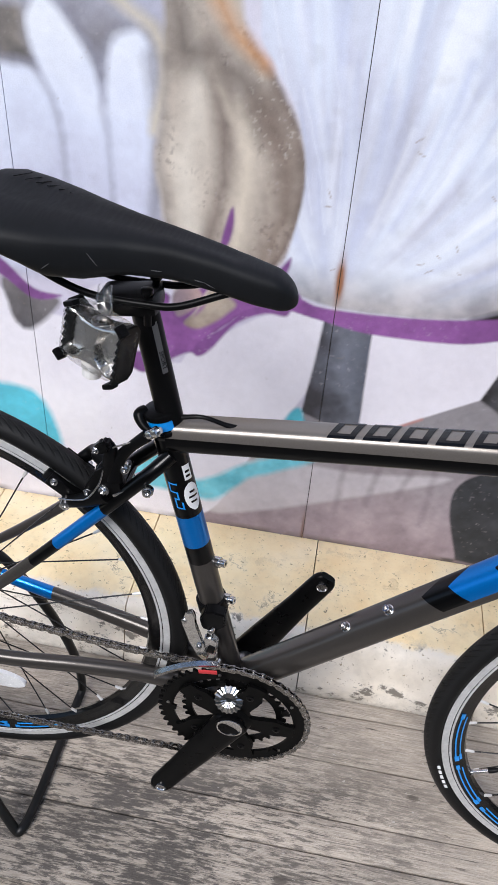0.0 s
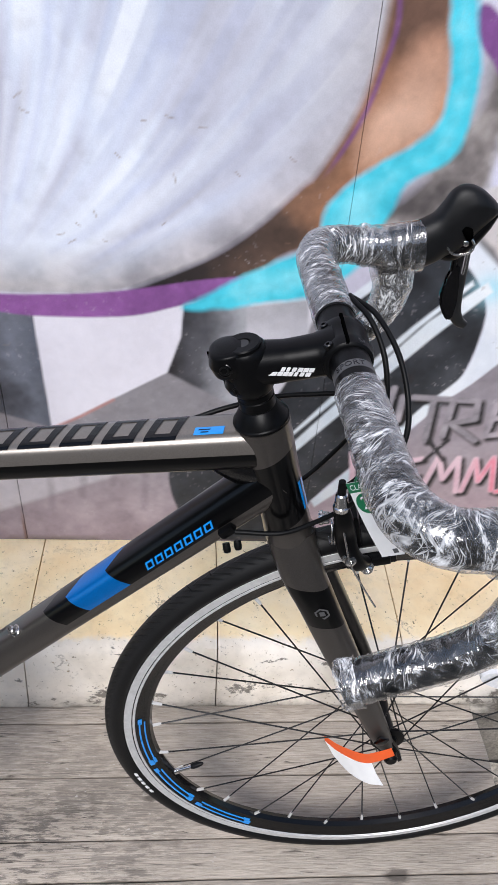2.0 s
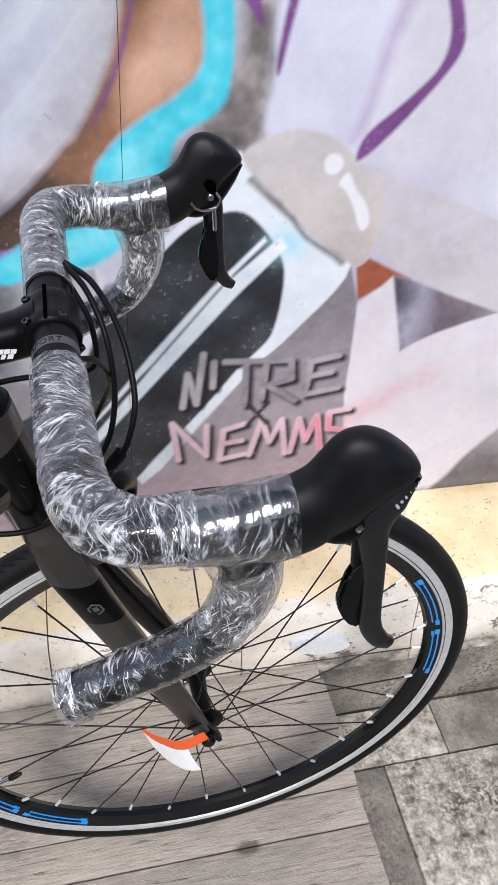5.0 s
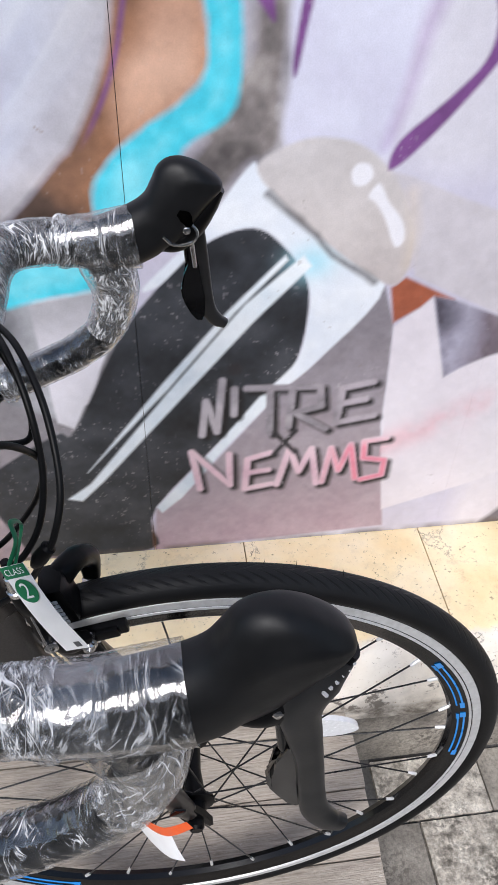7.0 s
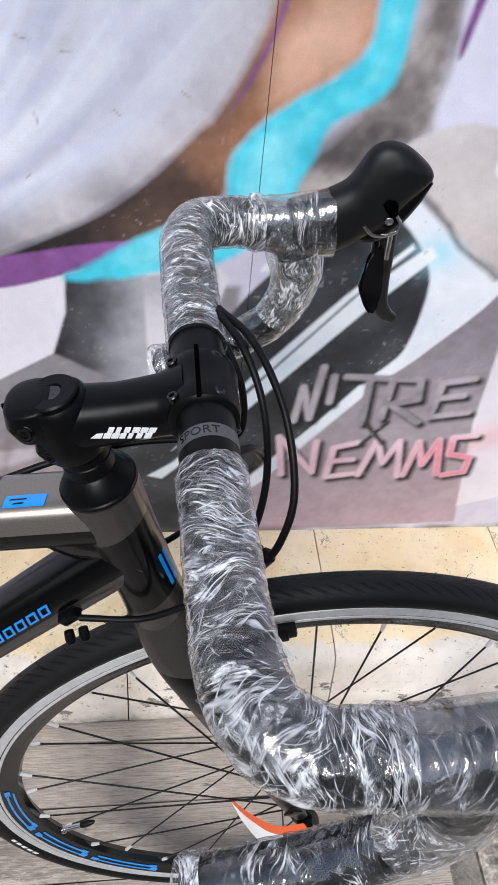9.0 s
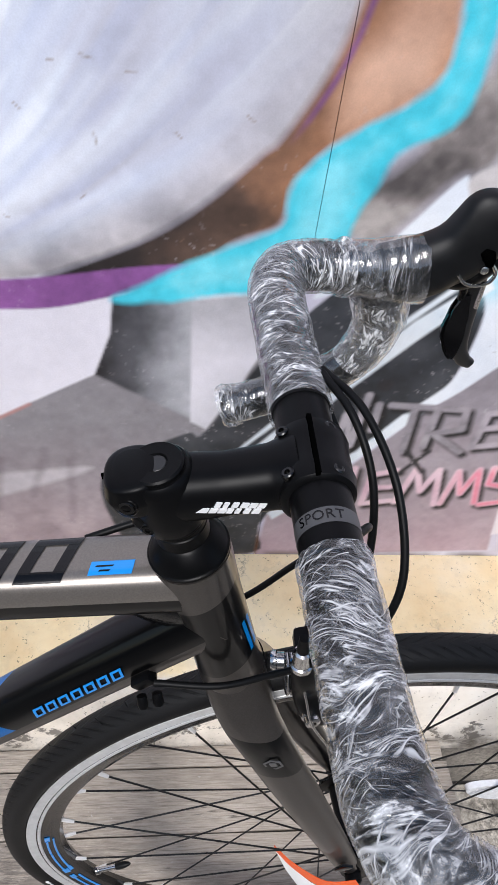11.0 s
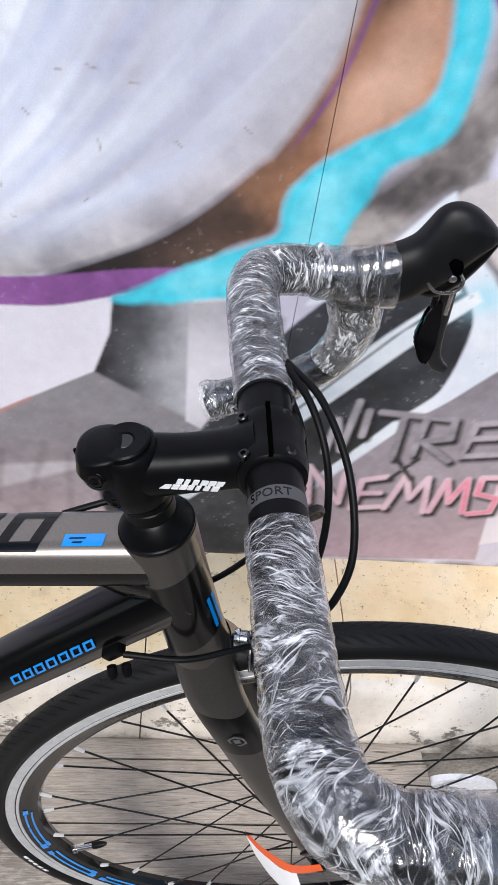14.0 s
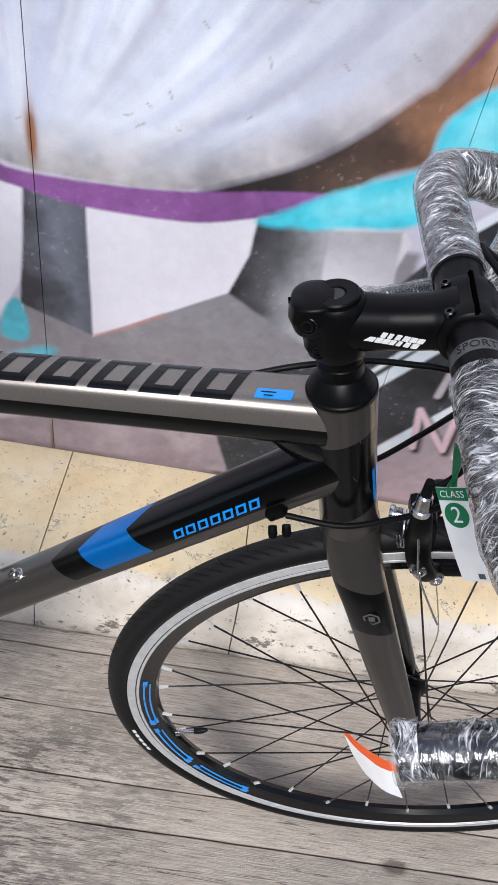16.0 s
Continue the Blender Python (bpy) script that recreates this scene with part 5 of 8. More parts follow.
# gusset behind the head tube where top and down tube meet
b = sweep(B(), [P(0.372, 0.803), P(0.398, 0.792), P(0.424, 0.787)], [0.012, 0.0165, 0.019], n=10, seg=20, side=(0, 1, 0), aspect=1.5)
part("head_gusset", b, m_black, bike)
for s, mat in ((-1, m_stay), (1, m_stay)):
    b = sweep(B(), [P(-0.092, 0.742, s * 0.013), P(-0.12, 0.716, s * 0.030), P(-0.19, 0.642, s * 0.040), P(-0.30, 0.532, s * 0.056), P(-0.410, 0.438, s * 0.066)], [0.0085, 0.0085, 0.008, 0.0075, 0.006], seg=16)
    part("seat_stay", b, mat, bike)
    b = sweep(B(), [P(-0.012, 0.340, s * 0.022), P(-0.105, 0.372, s * 0.031), P(-0.203, 0.386, s * 0.045), P(-0.32, 0.396, s * 0.062), P(-0.407, 0.417, s * 0.066)], [0.0125, 0.0115, 0.0105, 0.009, 0.007], seg=18, side=(0, 1, 0), aspect=1.15)
    part("chain_stay", b, m_cstay if s < 0 else m_cstay_far, bike)
b = rod(B(), P(-0.150, 0.684, -0.034), P(-0.150, 0.684, 0.034), 0.007)
part("stay_bridge", b, m_black, bike)
# seat collar with quick clamp
b = B()
lathe(b, P(-0.1005, 0.766), st_dir, [(0, 0.0175), (0.002, 0.0195), (0.006, 0.0195), (0.007, 0.0180), (0.020, 0.0180), (0.021, 0.0198), (0.027, 0.0198), (0.029, 0.0165)], 32)
collar = part("seat_collar", b, m_matt, bike, "black clamp ring with a blue band")
b = B()
lathe(b, P(-0.1005, 0.766), st_dir, [(0.0085, 0.0184), (0.0195, 0.0184), (0.0195, 0.0178), (0.0085, 0.0178)], 32, closed=True)
part("collar_band", b, m_blue, collar, "blue ring")
b = sweep(B(), [P(-0.122, 0.788, -0.002), P(-0.127, 0.786, -0.009), P(-0.121, 0.779, -0.0165), P(-0.110, 0.774, -0.0205), P(-0.098, 0.771, -0.0205)], [0.0065, 0.0068, 0.0048, 0.0030, 0.0020], seg=12)
part("clamp_lever", b, m_matt, collar)
b = sweep(B(), [P(-0.082, 0.792, -0.01), P(-0.06, 0.796, -0.010), P(-0.036, 0.789, -0.008), P(-0.018, 0.783, -0.006)], [0.0028, 0.0022, 0.0026, 0.0050], seg=10, aspect=0.6)
part("quick_release_arm", b, m_matt, collar)
# bolts
flank = (dt_up * 0.94 + Vector((0, -0.34, 0))).normalized()
for c, d in ((DT0 + dt_dir * 0.177 + flank * 0.0205, flank), (DT0 + dt_dir * 0.240 + flank * 0.0205, flank), (P(-0.036, 0.577), Vector((0.9, -0.3, 0.25)).normalized()), (P(-0.022, 0.514), Vector((0.9, -0.3, 0.25)).normalized())):
    b = B()
    lathe(b, c, d, [(-0.012, 0.0068), (0.0004, 0.0068), (0.0012, 0.0058), (0.0012, 0.0036), (0.003, 0.0036), (0.0034, 0.0048), (0.0072, 0.0048), (0.0080, 0.0040), (0.0080, 0.0022), (0.005, 0.0020)], 18)
    part("bottle_bolt", b, m_silver, bike)


# marks on the tubes: slanted bars in place of names
def tube_bar(name, x0, x1, z_low, z_high, y, slant, mat, parent, line, n=6):
    """A thin slanted mark that follows the tube; line(x, w) gives the place on the tube, w from 0 to 1 across."""
    b = B()
    rows = []
    for i in range(n + 1):
        w = i / n
        rows.append([b.verts.new(line(x + slant * w, z_low + (z_high - z_low) * w)) for x in (x0, x1)])
    for r0, r1 in zip(rows, rows[1:]):
        b.faces.new((r0[0], r0[1], r1[1], r1[0]))
    ext = bmesh.ops.extrude_face_region(b, geom=list(b.faces))
    for v in [v for v in ext["geom"] if isinstance(v, bmesh.types.BMVert)]:
        v.co += Vector((0, -0.0004, 0.0004))
    part(name, b, mat, parent, smooth=0)


def on_top_tube(x, w):
    """Across the flat upper face, from its near edge (0) to its far edge (1)."""
    t = (x + 0.098) / 0.506
    zc = 0.762 + 0.053 * t
    half = (0.0165 + 0.005 * t) * 0.86
    h = (0.0165 + 0.005 * t) * (1.12 - 0.14 * t)
    y = -half + 2 * half * w
    f = (1 - min(1, abs(y) / (half / 0.86)) ** 3.4) ** (1 / 3.4)
    return P(x, zc + h * f + 0.0005, y)


def mark_block(name, x, wide, pieces, stem, slant, mat, parent, line):
    """A printed block made of slanted bars: l and r uprights, t, m and b cross bars."""
    spans = {"l": (0, stem, 0.06, 0.94), "r": (wide - stem, wide, 0.06, 0.94), "t": (0, wide, 0.76, 0.94), "m": (0, wide, 0.42, 0.58), "b": (0, wide, 0.06, 0.24)}
    for k in pieces:
        a, c, lo, hi = spans[k]
        tube_bar(name, x + a + slant * lo, x + c + slant * lo, lo, hi, 0, slant * (hi - lo), mat, parent, line)


for i, pieces in enumerate(("lrtb",) * 8):
    mark_block("mark_bar", 0.066 + i * 0.0350, 0.0270, pieces, 0.0070, 0.014, m_black, top_tube, on_top_tube)
tube_bar("blue_mark", 0.354, 0.379, 0.14, 0.38, 0, 0.002, m_blue, top_tube, on_top_tube)
tube_bar("mark_bar", 0.358, 0.368, 0.28, 0.31, 0, 0.001, m_black, top_tube, lambda x, w: on_top_tube(x, w) + Vector((0, -0.0003, 0.0003)))
tube_bar("mark_bar", 0.360, 0.366, 0.20, 0.23, 0, 0.001, m_black, top_tube, lambda x, w: on_top_tube(x, w) + Vector((0, -0.0003, 0.0003)))


def on_down_tube(s, w):
    """On the near flank of the down tube, s metres along it; w 0 to 1 across."""
    a = radians(6 + 24 * w)
    r = (0.0207 + 0.0021 * max(0.0, (s - 0.29) / 0.295)) * squarish(2.6)(a) + 0.0003
    return DT0 + dt_dir * s + Vector((0, -math.cos(a) * r, 0)) + dt_up * math.sin(a) * r


for i, pieces in enumerate(("lrtb",) * 7):
    mark_block("mark_bar", 0.422 + i * 0.0126, 0.0098, pieces, 0.0022, 0.005, m_blue, down_tube, on_down_tube)

# blue slashes on the front of the head tube
for k in range(2):
    b = B()
    rows = []
    for i in range(7):
        v = 0.040 + 0.036 * i / 6
        rows.append([b.verts.new(HEAD + sd * v + Vector((math.sin(u), 0, 0.2715 * math.sin(u))) * 0.0229 + Vector((0, -math.cos(u) * 0.0234, 0))) for u in (0.98 + 0.24 * k - 0.05 * i / 6, 1.12 + 0.24 * k - 0.05 * i / 6)])
    for r0, r1 in zip(rows, rows[1:]):
        b.faces.new((r0[0], r0[1], r1[1], r1[0]))
    part("blue_slash", b, m_blue, bike, "blue printed slash")

# sticker on the seat tube
b = B()
q = P(-0.0827, 0.686)
R = 0.0168
rows = []
for i in range(9):
    v = -0.019 + 0.038 * i / 8
    wv = 0.0105 * math.sqrt(max(0.02, 1 - (v / 0.0195) ** 2))
    rows.append([b.verts.new(q + st_dir * v + Vector((math.sin(u * 1.0) * R, -math.cos(u) * R, 0))) for u in [(-1 + 2 * j / 6) * wv / R + 1.0 for j in range(7)]])
for r0, r1 in zip(rows, rows[1:]):
    for j in range(6):
        b.faces.new((r0[j], r0[j + 1], r1[j + 1], r1[j]))
sticker = part("shop_sticker", b, m_label_white, bike, "small round white sticker")


def on_seat_tube(u, v, lift=0.0006):
    """u radians round from the near side, v metres along the tube from the sticker's middle."""
    rr = 0.0165 + lift
    return q + st_dir * v + Vector((math.sin(u) * rr, -math.cos(u) * rr, 0))


def tube_patch(name, u0, u1, v0, v1, mat, parent, lift=0.0006, label=""):
    b = B()
    rows = [[b.verts.new(on_seat_tube(u, v, lift)) for u in np.linspace(u0, u1, 6)] for v in (v0, v1)]
    for j in range(5):
        b.faces.new((rows[0][j], rows[0][j + 1], rows[1][j + 1], rows[1][j]))
    part(name, b, mat, parent, label)


for v, w in ((0.006, 0.22), (-0.001, 0.34), (-0.008, 0.26)):
    tube_patch("print_bar", 1.0 - w, 1.0 + w, v, v + 0.0028, m_black, sticker, 0.0009)
tube_patch("paper_label", 0.70, 1.30, 0.024, 0.044, m_label_white, bike, 0.0006, "small white paper label")
for v in (0.028, 0.034):
    tube_patch("label_bar", 0.82, 1.18, v, v + 0.003, m_black, bike, 0.0009)
for u0, u1, v0, v1 in ((-0.80, -0.15, 0.0185, 0.0205), (-0.80, -0.68, 0.008, 0.0205), (-0.80, -0.22, 0.0065, 0.0085), (-0.34, -0.22, -0.003, 0.0085), (-0.60, -0.22, -0.003, -0.001), (-0.60, -0.48, -0.014, -0.001), (-0.60, -0.02, -0.016, -0.014), (-0.14, -0.02, -0.016, -0.006)):
    tube_patch("outline_mark", u0 + 0.25, u1 + 0.25, v0, v1, m_blue, bike, 0.0005)
b = B()
lathe(b, P(-0.112, 0.708, -0.038), (0.1, -1, 0.1), [(-0.004, 0.0064), (0.001, 0.0064), (0.0015, 0.0048), (0.0055, 0.0048), (0.006, 0.0038), (0.006, 0.002), (0.003, 0.002), (0.003, 0)], 18)
part("rack_bolt", b, m_silver, bike)


# ---- wheels ----
def ring_plate(b, c, y, r0, r1, a0, a1, n=24, lift=0.0004):
    """A thin arc-shaped mark on a wheel's side, from angle a0 to a1 in degrees."""
    rows = []
    for i in range(n + 1):
        a = radians(a0 + (a1 - a0) * i / n)
        d = Vector((math.cos(a), 0, math.sin(a)))
        rows.append([b.verts.new(c + d * r + Vector((0, yy, 0))) for r, yy in ((r0, y(r0)), (r1, y(r1)), (r1, y(r1) + lift), (r0, y(r0) + lift))])
    for p, q in zip(rows, rows[1:]):
        for k in range(4):
            b.faces.new((p[k], p[(k + 1) % 4], q[(k + 1) % 4], q[k]))
    b.faces.new(rows[0])
    b.faces.new(rows[-1][::-1])


def wheel(name, c, marks, valve_angle, reflector, flange_y, spin, hair_seed, rear=False):
    rim = B()
    prof = [(-0.0112, 0.3205), (-0.0114, 0.3070), (-0.0106, 0.3055), (-0.0092, 0.2970), (-0.0062, 0.2895), (0, 0.2868),
            (0.0062, 0.2895), (0.0092, 0.2970), (0.0106, 0.3055), (0.0114, 0.3070), (0.0112, 0.3205), (0.008, 0.317), (0, 0.315), (-0.008, 0.317)]
    lathe(rim, c, (0, 1, 0), prof, 160, closed=True)
    w = part(name, rim, m_black, bike, "black alloy rim with blue marks and silver brake tracks")
    t = B()
    tp = []
    for i in range(20):
        a = 2 * math.pi * i / 20
        tp.append((0.0150 * math.cos(a), 0.3285 + 0.0150 * math.sin(a) * (1.0 if math.sin(a) > 0 else 0.75)))
    lathe(t, c, (0, 1, 0), tp, 200, closed=True)
    tyre = part("tyre", t, tyre_material(name + "_tyre", c.x, c.z), w, "black road tyre")
    for s in (-1, 1):
        for r0, r1 in ((0.3068, 0.3100), (0.3110, 0.3203)):
            b = B()
            lathe(b, c, (0, 1, 0), [(s * 0.0113, r0), (s * 0.0120, r0 + 0.0004), (s * 0.0120, r1 - 0.0004), (s * 0.0113, r1)], 160, closed=True)
            part("brake_track", b, m_track, w, "silver machined brake track")
    side = lambda r: -0.0004 - float(np.interp(r, [0.2895, 0.297, 0.3055], [0.0062, 0.0092, 0.0106]))
    for a0, a1 in marks:
        for r0, r1, f0, f1 in ((0.3005, 0.3025, 0.0, 1.0), (0.2945, 0.2962, 0.06, 0.94), (0.2985, 0.3035, 0.0, 0.10), (0.2975, 0.3035, 0.90, 1.0), (0.2935, 0.2968, 0.86, 0.97)):
            b = B()
            ring_plate(b, c, side, r0, r1, a0 + (a1 - a0) * f0, a0 + (a1 - a0) * f1, 14, -0.0005)
            part("rim_mark", b, m_blue, w)
    hub = B()
    f = flange_y
    lathe(hub, c, (0, 1, 0), [(-f - 0.014, 0.006), (-f - 0.013, 0.010), (-f - 0.003, 0.011), (-f - 0.002, 0.021), (-f + 0.002, 0.021), (-f + 0.004, 0.012), (0, 0.0095),
                              (f - 0.004, 0.012), (f - 0.002, 0.021), (f + 0.002, 0.021), (f + 0.003, 0.011), (f + 0.013, 0.010), (f + 0.014, 0.006)], 32)
    part("hub", hub, m_matt, w)
    spoke_name = "spoke"
    for k in range(32):
        a = 2 * math.pi * (k + spin) / 32
        s = -1 if k % 2 else 1
        lead = 1 if (k // 2) % 2 else -1
        ha = a + lead * radians(62)
        p0 = c + Vector((0.0185 * math.cos(ha), s * f, 0.0185 * math.sin(ha)))
        d = Vector((math.cos(a), 0, math.sin(a)))
        p1 = c + d * 0.2795 + Vector((0, s * 0.0035, 0))
        p2 = c + d * 0.2885 + Vector((0, s * 0.002, 0))
        part(spoke_name, rod(B(), p0, p1, 0.0010, 6), m_spoke, w)
        b = B()
        sweep(b, [p1 - (p2 - p1) * 0.35, p1, p2], [0.0015, 0.0020, 0.0021], n=3, seg=7)
        part("spoke_nipple", b, m_nipple, w)
    a = radians(valve_angle)
    d = Vector((math.cos(a), 0, math.sin(a)))
    b = B()
    lathe(b, c + d * 0.288, -d, [(0, 0.0048), (0.003, 0.0048), (0.0035, 0.0030), (0.024, 0.0030), (0.025, 0.0020), (0.026, 0.0020)], 14)
    valve = part("valve", b, m_silver, w)
    b = B()
    lathe(b, c + d * 0.264, -d, [(0, 0.0036), (0.004, 0.0040), (0.010, 0.0036), (0.015, 0.0024), (0.017, 0.0012)], 14)
    part("valve_cap", b, m_rubber, valve, "black plastic cap")
    if reflector:
        ra, rr, lean = reflector
        a = radians(ra)
        m = Matrix.Translation(c + Vector((math.cos(a) * rr, -0.012, math.sin(a) * rr))) @ pose(0, 0, 0, 0, -lean, 0)
        b = B()
        out = [(0.036 * math.cos(u) * (1 + 0.08 * math.cos(2 * u)), 0.0165 * math.sin(u)) for u in np.linspace(0, 2 * math.pi, 29)[:-1]]
        plate(b, out, m @ pose(0, 0, 0, 90, 0, 0), 0.006)
        part("reflector", b, m_reflector, w, "oval white spoke reflector")
    hr = random.Random(hair_seed)
    b = B()
    for k in range(64):
        a = 2 * math.pi * k / 64 + hr.uniform(-0.02, 0.02)
        e = hr.uniform(-0.5, 0.5)
        d = Vector((math.cos(a), 0, math.sin(a)))
        o = c + d * (0.3285 + 0.0148 * math.cos(e)) + Vector((0, 0.0148 * math.sin(e), 0))
        tip = o + (d + Vector((hr.uniform(-0.4, 0.4), hr.uniform(-0.5, 0.5), hr.uniform(-0.4, 0.4)))) * hr.uniform(0.003, 0.007)
        rod(b, o, tip, 0.00035, 4, 0.0002)
    tagged(part("rubber_hairs", b, m_rubber, tyre), kind="stuff")
    for k in range(5):
        b = B()
        ring_plate(b, c, lambda r: -0.0150 + 0.35 * max(0, r - 0.3285), 0.3240, 0.3320, 198.5 + k * 2.05, 199.8 + k * 2.05, 3, -0.0006)
        part("side_mark", b, m_label_white, tyre, "small white mark on the sidewall")
    return w


m_nipple = plain("bright_nipple", (0.75, 0.74, 0.72), 0.35, 0.4, 0.05, 90, 0.0)
m_track = plain("brushed_brake_track", (0.60, 0.60, 0.60), 0.42, 0.35, 0.12, 150, 0.06, 1200)
m_spoke = plain("black_spoke", (0.012, 0.012, 0.012), 0.3, 0.3, 0.1, 60, 0.0)
AF, AR = P(0.598, 0.3735), P(-0.415, 0.432)
front_wheel = wheel("front_wheel", AF, [(177.3, 197.7), (199.7, 218.5), (220.4, 239.8), (-4.4, 14.1), (16.2, 36.3)], 206.3, (32.0, 0.162, -15), 0.034, 0.35, 4)
rear_wheel = wheel("rear_wheel", AR, [(246, 263), (265, 281), (283, 298)], 120, (291, 0.175, -8), 0.030, 0.2, 6, True)

# the front wheel is steered and leans a little
turn = Matrix.Rotation(-0.0193, 4, (1, 0, 0)) @ Matrix.Rotation(0.0132, 4, (0, 0, 1))
front_wheel.matrix_basis = Matrix.Translation(AF) @ turn @ Matrix.Translation(-AF)

# cassette and rear mech pulleys that carry the chain
b = B()
for i, r in enumerate((0.052, 0.046, 0.040, 0.036, 0.032, 0.028, 0.025)):
    lathe(b, AR + Vector((0, -0.032 - 0.0042 * i, 0)), (0, 1, 0), [(-0.001, r), (0.001, r), (0.001, 0.016), (-0.001, 0.016)], 40, closed=True)
part("cassette", b, m_chain, rear_wheel, "stack of steel sprockets")

# ---- fork ----
b = B()
lathe(b, HEAD - sd * 0.0035, sd, [(-0.010, 0.0205), (0.0, 0.0238), (0.0026, 0.0238), (0.0030, 0.0228)], 48)
fork = part("fork", b, m_grey, bike, "grey and black carbon fork")
for s, mat in ((-1, m_fork_l), (1, m_fork_r)):
    line = [P(0.4505, 0.700, s * 0.0050), P(0.4555, 0.686, s * 0.0120), P(0.4650, 0.664, s * 0.0230), P(0.4810, 0.632, s * 0.0310), P(0.5110, 0.564, s * 0.0360), P(0.5515, 0.474, s * 0.0420), P(0.5830, 0.404, s * 0.0475), P(0.5930, 0.384, s * 0.0490)]
    across, deep = (0.0180, 0.0182, 0.0162, 0.0142, 0.0125, 0.0104, 0.0086, 0.0075), (0.0232, 0.0230, 0.0215, 0.0198, 0.0184, 0.0158, 0.0122, 0.0088)
    b = sweep(B(), line, across, n=64, seg=32, side=(0, 1, 0), aspect=[d / a for d, a in zip(deep, across)], shape=squarish(2.25))
    leg = part("fork_leg", b, mat, fork)
    m = Matrix.Translation(P(0.600, 0.3705, s * 0.0495)) @ pose(0, 0, 0, 90, 0, 0) @ pose(0, 0, 0, 0, 0, 23)
    b = B()
    plate(b, [(-0.011, 0.026), (0.008, 0.026), (0.011, 0.004), (0.010, -0.018), (0.005, -0.020), (0.003, -0.004), (-0.003, -0.004), (-0.004, -0.021), (-0.010, -0.018), (-0.012, 0.004)], m, 0.008)
    part("dropout", b, m_matt, fork)
    b = B()
    lathe(b, P(0.598, 0.3735, s * 0.053), (0, s, 0), [(0, 0.0085), (0.008, 0.0085), (0.011, 0.006)], 18)
    part("axle_nut", b, m_matt, fork)
# hexagonal mark on the leg
b = B()
m = Matrix.Translation(P(0.4845, 0.632, -0.0456)) @ pose(0, 0, 0, 90, 0, 0) @ pose(0, 0, 0, 0, -5, 24)
hexa = [(0.0078 * math.cos(radians(60 * k + 30)), 0.0088 * math.sin(radians(60 * k + 30))) for k in range(6)]
for k in range(6):
    (x0, y0), (x1, y1) = hexa[k], hexa[(k + 1) % 6]
    plate(b, [(x0, y0), (x1, y1), (x1 * 0.78, y1 * 0.78), (x0 * 0.78, y0 * 0.78)], m, 0.0006)
plate(b, [(-0.0026, -0.0030), (0.0026, -0.0030), (0.0026, 0.0030), (-0.0026, 0.0030)], m, 0.0006)
part("hexagon_mark", b, m_label_grey, fork, "grey hexagon outline", smooth=0)

# ---- headset, stem and bars ----
b = B()
lathe(b, HEAD + sd * 0.1432, sd, [(0, 0.0232), (0.0012, 0.0246), (0.0030, 0.0246), (0.0036, 0.0236), (0.0045, 0.0232), (0.0150, 0.0170), (0.0165, 0.0152)], 48)
part("headset_cap", b, m_matt, bike)
for k in range(2):
    b = B()
    lathe(b, HEAD + sd * (0.1600 + 0.0103 * k), sd, [(0, 0.0150), (0.0007, 0.0157), (0.0094, 0.0157), (0.0100, 0.0150)], 32)
    part("spacer", b, m_matt, bike)
m_bolt = plain("dark_bolt_steel", (0.05, 0.05, 0.05), 0.3, 1.0, 0.2, 200, 0.03, 900)
m_lever_dark = plain("dark_cap", (0.014, 0.014, 0.0145), 0.4, 0.0, 0.1, 60, 0.03, 900)
SC = HEAD + sd * 0.2015 + Vector((0, -0.005, 0))
BC = Vector((0.4725, -0.009, 0.9125))
b = B()
lathe(b, SC - sd * 0.0220, sd, [(0, 0.0150), (0.0012, 0.0166), (0.004, 0.0180), (0.012, 0.0186), (0.036, 0.0186), (0.0405, 0.0178), (0.0425, 0.0162), (0.0425, 0.0150)], 48)
stem = part("stem", b, m_matt, bike, "matt black alloy stem")
b = sweep(B(), [SC + sd * 0.003 + Vector((0.002, 0, 0)), SC.lerp(BC, 0.40), SC.lerp(BC, 0.72), BC - Vector((0.006, 0, 0))], [0.0180, 0.0163, 0.0172, 0.0225], n=30, seg=36, side=(0, 1, 0), aspect=[1.02, 1.02, 0.98, 0.82], shape=squarish(2.3))
part("stem_body", b, m_matt, stem)
b = B()
lathe(b, BC, (0, 1, 0), [(-0.0212, 0.0162), (-0.0208, 0.0180), (-0.0194, 0.0196), (-0.0125, 0.0208), (-0.008, 0.0200), (0.008, 0.0200), (0.0125, 0.0208), (0.0194, 0.0196), (0.0208, 0.0180), (0.0212, 0.0162)], 48)
part("bar_clamp", b, m_matt, stem)
b = B()
lathe(b, SC + sd * 0.0205, sd, [(-0.001, 0.0148), (0.0022, 0.0148), (0.0032, 0.0138), (0.0030, 0.0064), (0.0018, 0.0058), (0.0018, 0.0)], 40)
part("top_cap", b, m_matt, stem)
b = B()
lathe(b, SC + sd * 0.0224, sd, [(0, 0.0056), (0.0004, 0.0052), (0.0004, 0.0)], 24)
part("cap_bolt", b, m_lever_dark, stem)
# black strips in place of the shade in the clamp's slots
for up in (1, -1):
    b = B()
    block(b, Matrix.Translation(BC + Vector((-0.0035, 0, up * 0.0182))), (0.0024, 0.0405, 0.0066), 0.0)
    part("clamp_gap", b, m_gap_shade, stem)
